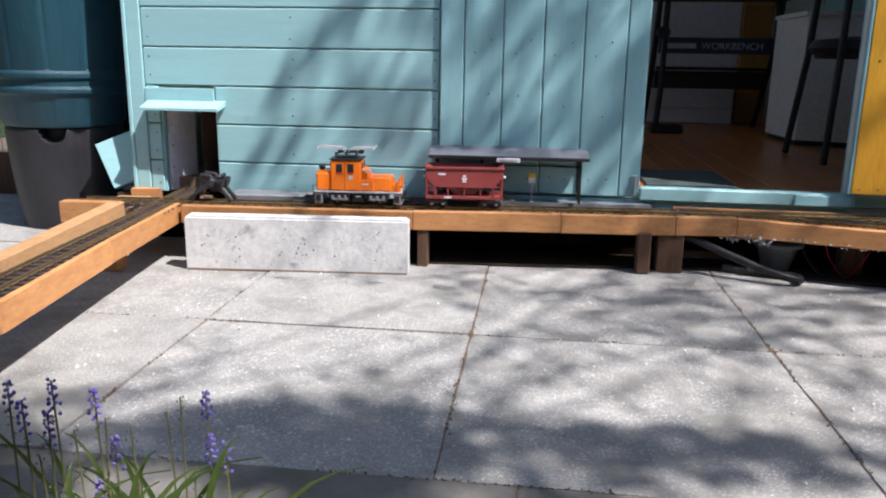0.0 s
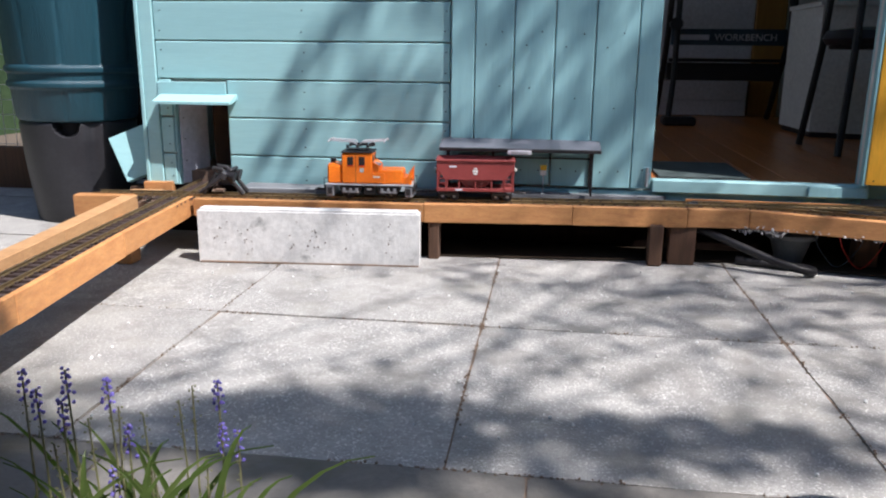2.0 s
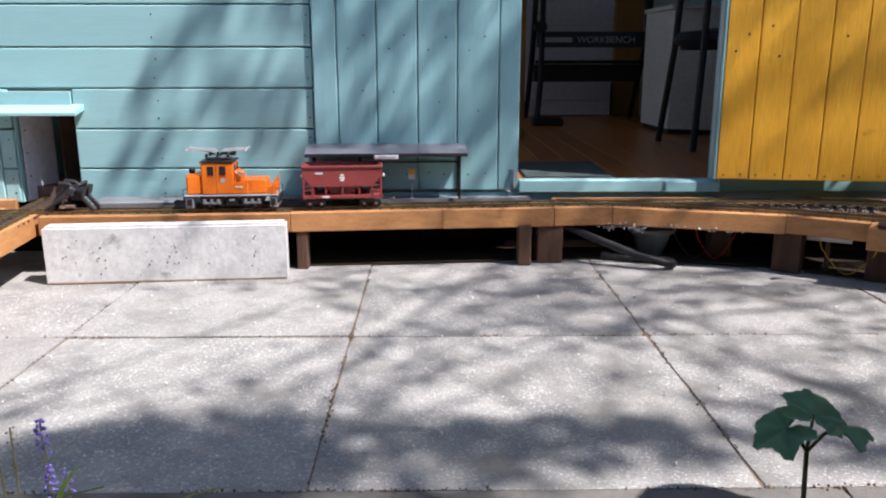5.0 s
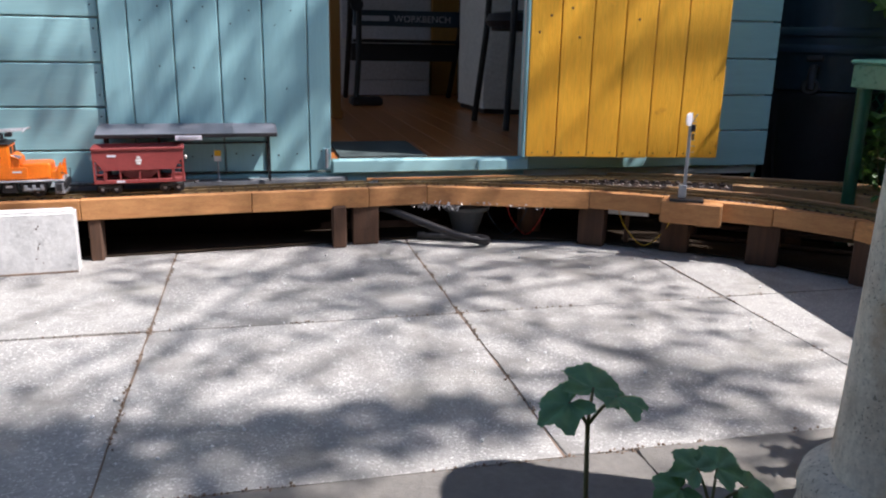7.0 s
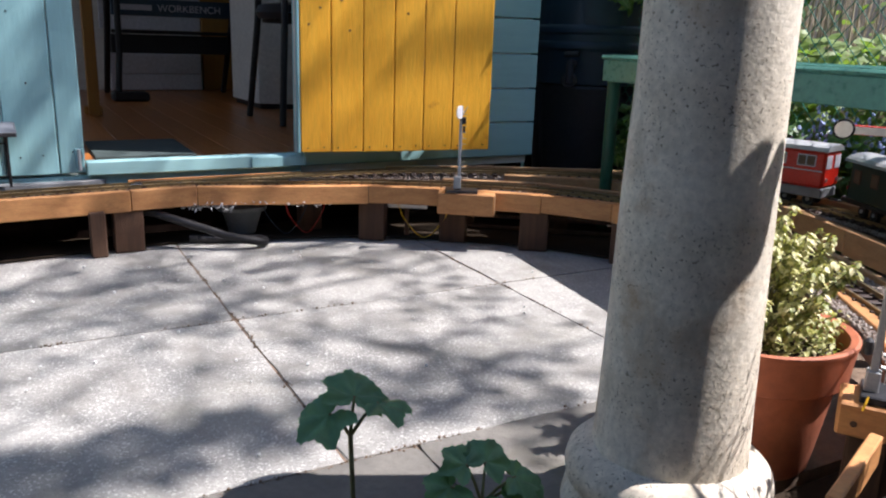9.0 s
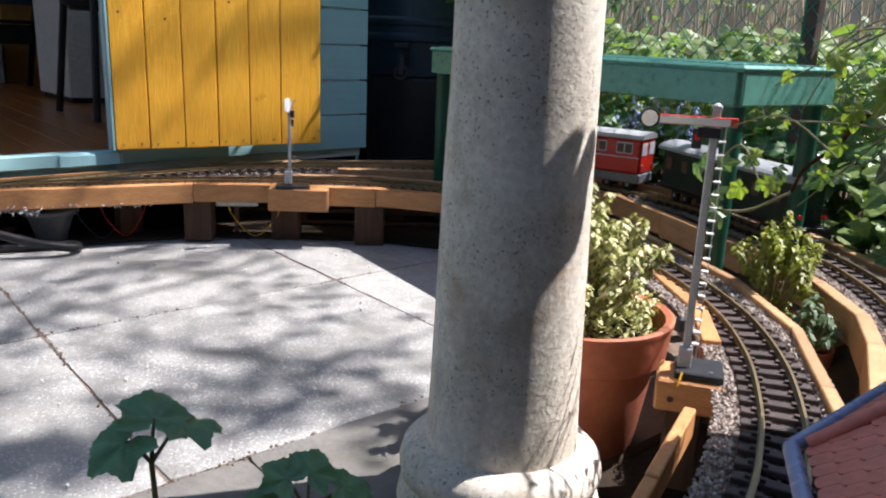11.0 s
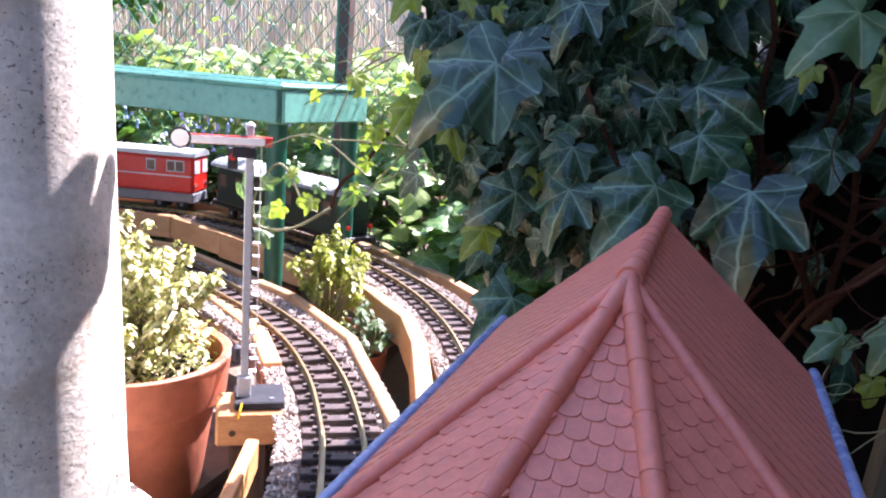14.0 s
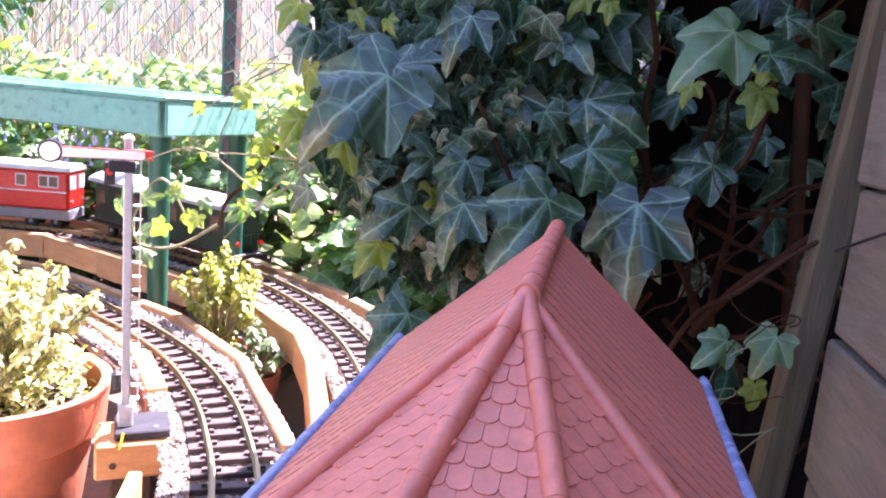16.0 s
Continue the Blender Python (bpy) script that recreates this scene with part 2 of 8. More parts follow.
def leafy(name, a, b, vein=None, rough=0.45, through=0.25, yellow=None, yellow_share=0.0, net=0.0, curl=0.35):
    """A leaf: tone by leaf, veins spreading from the stalk, light passing through."""
    m, t, p = nodes_of(name)
    geo = t.nodes.new("ShaderNodeNewGeometry")
    info = t.nodes.new("ShaderNodeObjectInfo")
    r = value(t, "FRACT", value(t, "ADD", geo.outputs["Random Per Island"], info.outputs["Random"]))
    col = mixed(t, r, a, b)
    if yellow:
        col = mixed(t, ramp(t, value(t, "FRACT", value(t, "MULTIPLY", r, 7.31)), 1 - yellow_share, 1 - yellow_share + 0.02), col, yellow)
    uv = t.nodes.new("ShaderNodeTexCoord")
    n = noised(t, uv.outputs["UV"], 5.0, 4)
    col = mixed(t, 0.7, col, mixed(t, ramp(t, n, 0.3, 0.7), (0.7, 0.7, 0.7), (1.25, 1.25, 1.25)), "MULTIPLY")
    if vein:
        sep = t.nodes.new("ShaderNodeSeparateXYZ")
        link(t, uv.outputs["UV"], sep.inputs[0])
        x, y = value(t, "SUBTRACT", sep.outputs[0], 0.5), value(t, "SUBTRACT", sep.outputs[1], 0.12)
        wob = value(t, "MULTIPLY", value(t, "SUBTRACT", noised(t, uv.outputs["UV"], 9.0, 2), 0.5), 0.03)
        best = None
        for ang in (0, 39, -39, 114, -114):
            c, s = math.cos(radians(ang)), math.sin(radians(ang))
            across = value(t, "ABSOLUTE", value(t, "ADD", value(t, "SUBTRACT", value(t, "MULTIPLY", x, c), value(t, "MULTIPLY", y, s)), wob))
            along = value(t, "ADD", value(t, "MULTIPLY", x, s), value(t, "MULTIPLY", y, c))
            d = value(t, "ADD", across, value(t, "MAXIMUM", value(t, "MULTIPLY", along, -5.0), 0.0))
            best = d if best is None else value(t, "MINIMUM", best, d)
        # paler zone beside the veins, broken up, then the veins themselves
        pale = value(t, "MULTIPLY", ramp(t, best, 0.07, 0.0), ramp(t, noised(t, uv.outputs["UV"], 14.0, 3), 0.35, 0.75))
        col = mixed(t, value(t, "MULTIPLY", pale, 0.55), col, vein)
        col = mixed(t, ramp(t, best, 0.011, 0.003), col, vein)
        if net:
            cell = t.nodes.new("ShaderNodeTexVoronoi")
            cell.feature = "DISTANCE_TO_EDGE"
            cell.inputs["Scale"].default_value = 6.5
            link(t, uv.outputs["UV"], cell.inputs["Vector"])
            col = mixed(t, value(t, "MULTIPLY", ramp(t, cell.outputs["Distance"], 0.045, 0.01), net), col, vein)
    link(t, col, p.inputs["Base Color"])
    p.inputs["Roughness"].default_value = rough
    bn = t.nodes.new("ShaderNodeBump")
    bn.inputs["Strength"].default_value, bn.inputs["Distance"].default_value = curl, 0.002 if curl < 0.5 else 0.004
    link(t, n, bn.inputs["Height"])
    link(t, bn.outputs[0], p.inputs["Normal"])
    if through:
        tr = t.nodes.new("ShaderNodeBsdfTranslucent")
        link(t, mixed(t, 1.0, col, (1.3, 1.5, 0.5), "MULTIPLY"), tr.inputs[0])
        ms = t.nodes.new("ShaderNodeMixShader")
        ms.inputs[0].default_value = through
        link(t, p.outputs[0], ms.inputs[1])
        link(t, tr.outputs[0], ms.inputs[2])
        link(t, ms.outputs[0], t.nodes["Material Output"].inputs[0])
    return m


def glass(name, tint=(0.8, 0.85, 0.85)):
    m, _, p = nodes_of(name)
    p.inputs["Base Color"].default_value = (*tint, 1)
    p.inputs["Roughness"].default_value = 0.05
    p.inputs["Transmission Weight"].default_value = 0.9
    return m


WOODX, WOODY, WOODZ = (1, 14, 14), (14, 1, 14), (14, 14, 1)
TEAL = surface("teal_paint_boards", (0.31, 0.55, 0.575), (0.35, 0.60, 0.615), 0.5, 0, 3, 16, WOODX, 0.14, 0.03, fine_mix=0.25, dirt=(0.24, 0.40, 0.42), dirt_scale=4, dirt_cut=(0.62, 0.8))
TEAL_UP = surface("teal_paint_planks", (0.28, 0.515, 0.55), (0.32, 0.57, 0.60), 0.5, 0, 3, 16, WOODZ, 0.16, 0.04, fine_mix=0.3, dirt=(0.21, 0.37, 0.40), dirt_scale=4, dirt_cut=(0.62, 0.8))
YELLOW = surface("yellow_stained_planks", (0.88, 0.42, 0.026), (0.92, 0.48, 0.04), 0.45, 0, 4, 18, WOODZ, 0.3, 0.08, dirt=(0.5, 0.2, 0.015), dirt_scale=9, dirt_cut=(0.64, 0.74))
BEAM = surface("stained_softwood", (0.56, 0.275, 0.10), (0.43, 0.185, 0.065), 0.6, 0, 5, 24, (4, 4, 16), 0.4, 0.2, dirt=(0.22, 0.09, 0.035), dirt_scale=7, dirt_cut=(0.58, 0.75))
BEAMTOP = surface("pale_softwood", (0.49, 0.285, 0.135), (0.39, 0.21, 0.092), 0.6, 0, 5, 24, (4, 4, 16), 0.4, 0.15, dirt=(0.3, 0.14, 0.06), dirt_scale=8, dirt_cut=(0.6, 0.78))
POST = surface("rough_dark_timber", (0.12, 0.060, 0.034), (0.07, 0.037, 0.022), 0.85, 0, 6, 40, WOODZ, 0.6, 0.2)
BOARD = surface("weathered_plywood", (0.20, 0.13, 0.09), (0.12, 0.08, 0.06), 0.8, 0, 9, 50, (1, 1, 1), 0.5, 0.1)
SLAB = surface("exposed_aggregate_slab", (0.395, 0.384, 0.36), (0.28, 0.273, 0.26), 0.75, 0, 9, 130, (1, 1, 1), 0.9, 0.06, spots=(0.62, 0.60, 0.57), spot_scale=230, spot_cut=0.60, dirt=(0.215, 0.205, 0.19), dirt_scale=7, dirt_cut=(0.50, 0.70), fine_mix=1.0, wash=(0.32, 0.305, 0.265), wash_scale=3.2, wash_cut=(0.56, 0.76))
# edging tone is lowered for the shade lying along this row of paving
EDGING = surface("worn_paving_in_shade", (0.18, 0.168, 0.15), (0.13, 0.122, 0.11), 0.8, 0, 8, 80, (1, 1, 1), 0.5, 0.1, dirt=(0.12, 0.11, 0.08), dirt_scale=6)
JOINT = surface("earth_in_joints", (0.24, 0.16, 0.11), (0.13, 0.10, 0.075), 0.95, 0, 12, 120, (1, 1, 1), 0.6, 0.0)
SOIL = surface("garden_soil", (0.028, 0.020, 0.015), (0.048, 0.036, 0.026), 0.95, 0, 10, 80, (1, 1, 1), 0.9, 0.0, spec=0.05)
KERB = surface("pale_concrete_kerb", (0.66, 0.655, 0.64), (0.56, 0.56, 0.55), 0.8, 0, 9, 70, (1, 1, 1), 0.35, 0.0, dirt=(0.26, 0.26, 0.255), dirt_scale=14, dirt_cut=(0.6, 0.72))
PILLAR = surface("cast_concrete_pillar", (0.81, 0.745, 0.635), (0.62, 0.55, 0.445), 0.85, 0, 12, 110, (1, 1, 1), 0.4, 0.0, spots=(0.24, 0.205, 0.155), spot_scale=240, spot_cut=0.615, patchy=True, dirt=(0.46, 0.33, 0.205), dirt_scale=9, dirt_cut=(0.55, 0.72), fine_mix=1.0, wash=(0.44, 0.395, 0.32), wash_scale=22.0, wash_cut=(0.54, 0.72))
BLACK = surface("black_plastic", (0.022, 0.022, 0.026), (0.035, 0.035, 0.04), 0.45, 0, 5, 80, (1, 1, 1), 0.15, 0.0, spec=0.35)
SATIN = surface("black_metal", (0.015, 0.014, 0.016), (0.03, 0.028, 0.03), 0.5, 0.3, 5, 80, (1, 1, 1), 0.1, 0.0)
BUTT = surface("green_plastic_butt", (0.010, 0.050, 0.072), (0.016, 0.066, 0.092), 0.4, 0, 3, 22, (10, 10, 0.7), 0.8, 0.0)
NAVY = surface("dark_blue_plastic", (0.02, 0.045, 0.075), (0.03, 0.06, 0.09), 0.45, 0, 3, 30, (1, 1, 1), 0.15, 0.0)
RAIL = surface("weathered_brass_rail", (0.37, 0.28, 0.15), (0.26, 0.195, 0.11), 0.42, 0.8, 30, 200, (1, 1, 1), 0.1, 0.0)
TIE = surface("dark_sleeper", (0.042, 0.027, 0.024), (0.07, 0.045, 0.038), 0.6, 0, 40, 300, (1, 1, 1), 0.2, 0.25)
STONE = None
SLATE = surface("grey_platform", (0.14, 0.15, 0.165), (0.20, 0.205, 0.215), 0.6, 0, 12, 150, (1, 1, 1), 0.3, 0.0, dirt=(0.28, 0.27, 0.26), dirt_scale=8)
ROOFGREY = surface("grey_shelter_roof", (0.10, 0.106, 0.13), (0.15, 0.157, 0.18), 0.4, 0, 20, 150, (1, 1, 1), 0.1, 0.05)
ORANGE = surface("orange_enamel", (0.86, 0.18, 0.008), (0.90, 0.21, 0.012), 0.35, 0, 20, 200, (1, 1, 1), 0.05, 0.02)
GREY = surface("grey_enamel", (0.38, 0.39, 0.41), (0.44, 0.45, 0.47), 0.4, 0.1, 30, 250, (1, 1, 1), 0.1, 0.05)
FRAME = surface("dull_grey_casting", (0.19, 0.20, 0.22), (0.25, 0.26, 0.28), 0.45, 0.2, 30, 250, (1, 1, 1), 0.1, 0.05)
SILVER = surface("bright_metal", (0.62, 0.62, 0.63), (0.5, 0.5, 0.52), 0.3, 0.9, 40, 250, (1, 1, 1), 0.05, 0.0)
BRIGHT = surface("polished_pantograph", (0.62, 0.62, 0.64), (0.5, 0.5, 0.52), 0.35, 0.3, 40, 250, (1, 1, 1), 0.05, 0.0)
MAROON = surface("maroon_enamel", (0.21, 0.036, 0.034), (0.25, 0.045, 0.042), 0.45, 0, 20, 200, (1, 1, 1), 0.1, 0.03)
RED = surface("red_enamel", (0.62, 0.022, 0.012), (0.68, 0.03, 0.015), 0.3, 0, 20, 200, (1, 1, 1), 0.05, 0.0)
DARKGREEN = surface("dark_green_enamel", (0.012, 0.035, 0.028), (0.018, 0.045, 0.036), 0.35, 0, 20, 200, (1, 1, 1), 0.05, 0.0)
WHITE = surface("white_paint", (0.78, 0.78, 0.76), (0.7, 0.7, 0.69), 0.5, 0, 6, 60, (1, 1, 1), 0.1, 0.02)
LILAC = surface("white_laminate", (0.66, 0.65, 0.72), (0.6, 0.6, 0.66), 0.4, 0, 6, 60, (1, 1, 1), 0.05, 0.02)
SIGNYEL = surface("yellow_sign", (0.85, 0.5, 0.02), (0.8, 0.46, 0.02), 0.5, 0, 20, 100, (1, 1, 1), 0.0, 0.0)
SIGNRED = surface("red_sign", (0.6, 0.03, 0.02), (0.55, 0.03, 0.02), 0.5, 0, 20, 100, (1, 1, 1), 0.0, 0.0)
TERRA = surface("terracotta", (0.42, 0.13, 0.062), (0.34, 0.10, 0.048), 0.7, 0, 8, 60, (1, 1, 1), 0.25, 0.0, dirt=(0.30, 0.095, 0.05), dirt_scale=6)
GTABLE = surface("green_plastic_table", (0.115, 0.31, 0.245), (0.13, 0.345, 0.275), 0.30, 0, 6, 60, (1, 1, 1), 0.15, 0.0)
GLEG = surface("dark_green_plastic_leg", (0.006, 0.08, 0.05), (0.01, 0.10, 0.065), 0.35, 0, 6, 60, (1, 1, 1), 0.1, 0.0)
WIRE = surface("green_coated_wire", (0.012, 0.17, 0.11), (0.02, 0.2, 0.14), 0.4, 0, 20, 100, (1, 1, 1), 0.0, 0.0)
TILE = surface("clay_model_tile", (0.72, 0.225, 0.15), (0.65, 0.198, 0.13), 0.5, 0, 26, 160, (1, 1, 1), 0.10, 0.05)
RIDGE = surface("clay_model_ridge", (0.70, 0.21, 0.138), (0.64, 0.186, 0.12), 0.48, 0, 16, 120, (1, 1, 1), 0.1, 0.02)
GUTTER = surface("blue_grey_gutter", (0.24, 0.285, 0.44), (0.27, 0.32, 0.48), 0.28, 0, 5, 60, (1, 1, 1), 0.0, 0.0, fine_mix=0.25)
STUCCO = surface("cream_model_wall", (0.6, 0.54, 0.42), (0.54, 0.48, 0.38), 0.8, 0, 16, 120, (1, 1, 1), 0.2, 0.0)
FLOORW = surface("varnished_floorboards", (0.52, 0.19, 0.05), (0.42, 0.145, 0.035), 0.3, 0, 4, 30, WOODY, 0.15, 0.15)
MAT = surface("grey_green_doormat", (0.05, 0.075, 0.075), (0.07, 0.095, 0.095), 0.95, 0, 12, 300, (1, 1, 1), 0.7, 0.0)
INSIDE = surface("unpainted_inner_boards", (0.76, 0.74, 0.70), (0.68, 0.66, 0.62), 0.7, 0, 4, 30, WOODX, 0.2, 0.08)
OCHRE = surface("ochre_timber", (0.42, 0.20, 0.035), (0.36, 0.16, 0.03), 0.6, 0, 4, 30, WOODZ, 0.2, 0.08)
GREYWOOD = surface("weathered_grey_fence", (0.26, 0.215, 0.165), (0.18, 0.148, 0.112), 0.9, 0, 4, 30, (1.5, 14, 14), 0.6, 0.1, spec=0.1, dirt=(0.10, 0.085, 0.06), dirt_scale=5)
PALEPOST = surface("pale_weathered_post", (0.17, 0.125, 0.07), (0.085, 0.06, 0.034), 0.85, 0, 5, 34, WOODZ, 0.5, 0.1)
STEM = surface("ivy_stem", (0.040, 0.017, 0.010), (0.075, 0.034, 0.020), 0.9, 0, 20, 120, (1, 1, 1), 0.5, 0.15, spec=0.05)
TWIG = surface("green_twig", (0.16, 0.165, 0.075), (0.24, 0.23, 0.12), 0.7, 0, 20, 120, (1, 1, 1), 0.3, 0.15)
STALK = surface("dry_pale_stalk", (0.55, 0.46, 0.33), (0.42, 0.34, 0.23), 0.85, 0, 20, 120, (1, 1, 1), 0.3, 0.2)
# near-black tone carries the deep shade behind the ivy and under the shed
SHADEBOARD = surface("shade_dark_boards", (0.010, 0.006, 0.005), (0.016, 0.010, 0.008), 0.95, 0, 6, 40, WOODZ, 0.5, 0.2, spec=0.03)
SEEDLEAF = leafy("grey_green_leaf", (0.10, 0.17, 0.08), (0.17, 0.24, 0.12), None, 0.45, 0.25)
BARK = surface("tree_bark", (0.12, 0.09, 0.065), (0.08, 0.06, 0.045), 0.9, 0, 8, 60, (1, 1, 1), 0.8, 0.0)
# dark green for unseen closing walls, to hold down bounced light and reflections
DARKBACK = surface("dark_green_backdrop", (0.022, 0.045, 0.020), (0.05, 0.085, 0.036), 0.9, 0, 6, 40, (1, 1, 1), 1.0, 0.0, spec=0.2)
FARWALL = surface("pale_garden_wall", (0.48, 0.44, 0.38), (0.4, 0.36, 0.31), 0.9, 0, 3, 40, (1, 1, 1), 0.4, 0.0)
RUST = surface("brown_red_steel", (0.065, 0.04, 0.034), (0.095, 0.055, 0.045), 0.6, 0.1, 10, 90, (1, 1, 1), 0.2, 0.0)
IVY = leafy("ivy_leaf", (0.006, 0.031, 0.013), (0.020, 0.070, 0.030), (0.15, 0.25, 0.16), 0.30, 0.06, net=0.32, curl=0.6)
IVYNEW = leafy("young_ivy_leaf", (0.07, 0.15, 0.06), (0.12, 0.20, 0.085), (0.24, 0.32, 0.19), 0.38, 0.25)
# lit copy of the ivy leaf: its lime tone carries light coming through
IVYLIME = leafy("lit_lime_ivy_leaf", (0.17, 0.24, 0.03), (0.24, 0.30, 0.05), (0.30, 0.36, 0.12), 0.4, 0.45)
BOXLEAF = leafy("box_leaf", (0.27, 0.31, 0.04), (0.40, 0.40, 0.08), None, 0.4, 0.3)
VARIE = leafy("variegated_leaf", (0.52, 0.48, 0.19), (0.22, 0.26, 0.075), None, 0.45, 0.2, (0.74, 0.68, 0.40), 0.4)
# weed leaves in two tones: a sunlit one, then a darker one for shade
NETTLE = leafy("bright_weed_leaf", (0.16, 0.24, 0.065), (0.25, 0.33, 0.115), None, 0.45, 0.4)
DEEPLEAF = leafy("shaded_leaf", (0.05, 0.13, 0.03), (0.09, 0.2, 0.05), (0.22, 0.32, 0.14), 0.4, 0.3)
PALM = leafy("dark_lobed_leaf", (0.085, 0.205, 0.105), (0.125, 0.27, 0.14), None, 0.5, 0.2)
GRASSY = leafy("strap_leaf", (0.085, 0.14, 0.035), (0.15, 0.20, 0.065), None, 0.4, 0.35)
TREELEAF = leafy("tree_leaf", (0.07, 0.13, 0.03), (0.11, 0.18, 0.04), None, 0.5, 0.15)
MUSCARI = surface("violet_blue_petal", (0.13, 0.10, 0.46), (0.25, 0.20, 0.62), 0.5, 0, 60, 300, (1, 1, 1), 0.1, 0.25)
BLUEBELL = surface("pale_blue_petal", (0.30, 0.38, 0.72), (0.42, 0.5, 0.8), 0.5, 0, 60, 300, (1, 1, 1), 0.1, 0.2)
PANE = glass("pane_glass")


def gravel_material():
    m, t, p = nodes_of("pinkish_gravel")
    geo = t.nodes.new("ShaderNodeNewGeometry")
    r = geo.outputs["Random Per Island"]
    col = mixed(t, ramp(t, r, 0.0, 0.5), (0.17, 0.13, 0.108), (0.37, 0.30, 0.255))
    col = mixed(t, ramp(t, r, 0.6, 0.9), col, (0.50, 0.455, 0.41))
    link(t, col, p.inputs["Base Color"])
    p.inputs["Roughness"].default_value = 0.75
    return m


STONE = gravel_material()

# ---------------------------------------------------------------- ground
EARTH = surface("bare_earth", (0.13, 0.10, 0.072), (0.085, 0.066, 0.05), 0.95, 0, 3, 40, (1, 1, 1), 0.6, 0.0)
structure("ground", span(bmnew(), -40, 40, -40, 60, -0.30, -0.030), EARTH, label="bare earth under and round the paving")

# ---------------------------------------------------------------- shed: shell
FRONT = 2.24            # the shed's front face
ZB = 0.150              # its lower edge
TOP = 2.05


def shed_shell():
    bm = bmnew()
    y0, y1 = FRONT + 0.012, FRONT + 0.045
    span(bm, -1.335, -1.275, y0, y1, ZB, TOP)
    span(bm, -1.275, -1.100, y0, y1, 0.405, TOP)
    span(bm, -1.100, 0.170, y0, y1, ZB, TOP)
    span(bm, 0.170, 0.752, y0, y1, ZB, 0.185)
    span(bm, 0.170, 0.752, y0, y1, 1.90, TOP)
    span(bm, 0.752, 1.560, y0, y1, ZB, TOP)
    structure("wall_north", bm, INSIDE)
    bm = bmnew()
    span(bm, -1.345, -1.30, FRONT + 0.046, 3.10, 0.08, TOP)
    span(bm, -1.345, -1.30, 4.90, 5.10, 0.08, TOP)
    span(bm, -1.345, -1.30, 3.10, 4.90, 0.08, 0.45)
    span(bm, -1.345, -1.30, 3.10, 4.90, 1.90, TOP)
    structure("wall_west", bm, TEAL)
    # side window out of view, added to light the interior
    win = tagged(new("added_window_1"), "added unseen side window that lets light into the shed", "window", "", "structure")
    for y0, y1, z0, z1 in ((3.10, 4.90, 0.45, 0.49), (3.10, 4.90, 1.86, 1.90), (3.10, 3.14, 0.491, 1.859), (4.86, 4.90, 0.491, 1.859), (3.98, 4.02, 0.491, 1.859)):
        part("window_frame", span(bmnew(), -1.34, -1.305, y0, y1, z0, z1, 0.003), WHITE, win)
    for y0, y1 in ((3.141, 3.979), (4.021, 4.859)):
        part("pane", span(bmnew(), -1.325, -1.321, y0, y1, 0.492, 1.858), PANE, win).visible_shadow = False
    structure("wall_east", span(bmnew(), 1.535, 1.58, FRONT + 0.046, 5.10, 0.08, TOP), TEAL)
    # timber skirt added to close the space under the floor, near-black for its shade
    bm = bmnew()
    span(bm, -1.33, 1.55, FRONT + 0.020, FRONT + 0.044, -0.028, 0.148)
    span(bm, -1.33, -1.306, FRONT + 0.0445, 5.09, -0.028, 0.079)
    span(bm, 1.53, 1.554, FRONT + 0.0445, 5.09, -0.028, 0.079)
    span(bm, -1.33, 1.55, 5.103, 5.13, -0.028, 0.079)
    structure("wall_skirt", bm, SHADEBOARD)
    bm = bmnew()
    span(bm, -1.345, -1.15, 5.102, 5.15, 0.08, TOP)
    span(bm, 0.15, 1.58, 5.102, 5.15, 0.08, TOP)
    span(bm, -1.15, 0.15, 5.102, 5.15, 0.08, 0.70)
    span(bm, -1.15, 0.15, 5.102, 5.15, 1.85, TOP)
    structure("wall_back", bm, INSIDE)
    # rear window, likewise unseen and added for light inside
    win = tagged(new("added_window_2"), "added unseen rear window that lets light into the shed", "window", "", "structure")
    for x0, x1, z0, z1 in ((-1.15, 0.15, 0.70, 0.74), (-1.15, 0.15, 1.81, 1.85), (-1.15, -1.11, 0.741, 1.809), (0.11, 0.15, 0.741, 1.809), (-0.52, -0.48, 0.741, 1.809)):
        part("window_frame", span(bmnew(), x0, x1, 5.107, 5.145, z0, z1, 0.003), WHITE, win)
    for x0, x1 in ((-1.109, -0.521), (-0.479, 0.109)):
        part("pane", span(bmnew(), x0, x1, 5.124, 5.128, 0.742, 1.808), PANE, win).visible_shadow = False
    structure("ceiling", span(bmnew(), -1.45, 1.70, FRONT - 0.12, 5.3, TOP + 0.003, TOP + 0.06), BOARD)
    structure("floor", span(bmnew(), -1.295, 1.53, FRONT + 0.05, 5.10, 0.13, 0.190), BOARD)
    # the inner lining, seen through the doorway
    structure("wall_lining", span(bmnew(), 0.35, 1.53, 5.04, 5.098, 0.205, 1.9), INSIDE)


shed_shell()
wall_north = bpy.data.objects["wall_north"]
floor = bpy.data.objects["floor"]

nail_bm = bmnew()
bmesh.ops.create_cone(nail_bm, cap_ends=True, segments=6, radius1=0.0026, radius2=0.0020, depth=0.0016, matrix=rot(90, 0, 0))
NAIL = solid_mesh("nail", nail_bm, SATIN)


def nails(parent, spots, y):
    for x, z in spots:
        piece("nail", NAIL, parent, Matrix.Translation((x + rnd(-0.004, 0.004), y, z + rnd(-0.004, 0.004))))


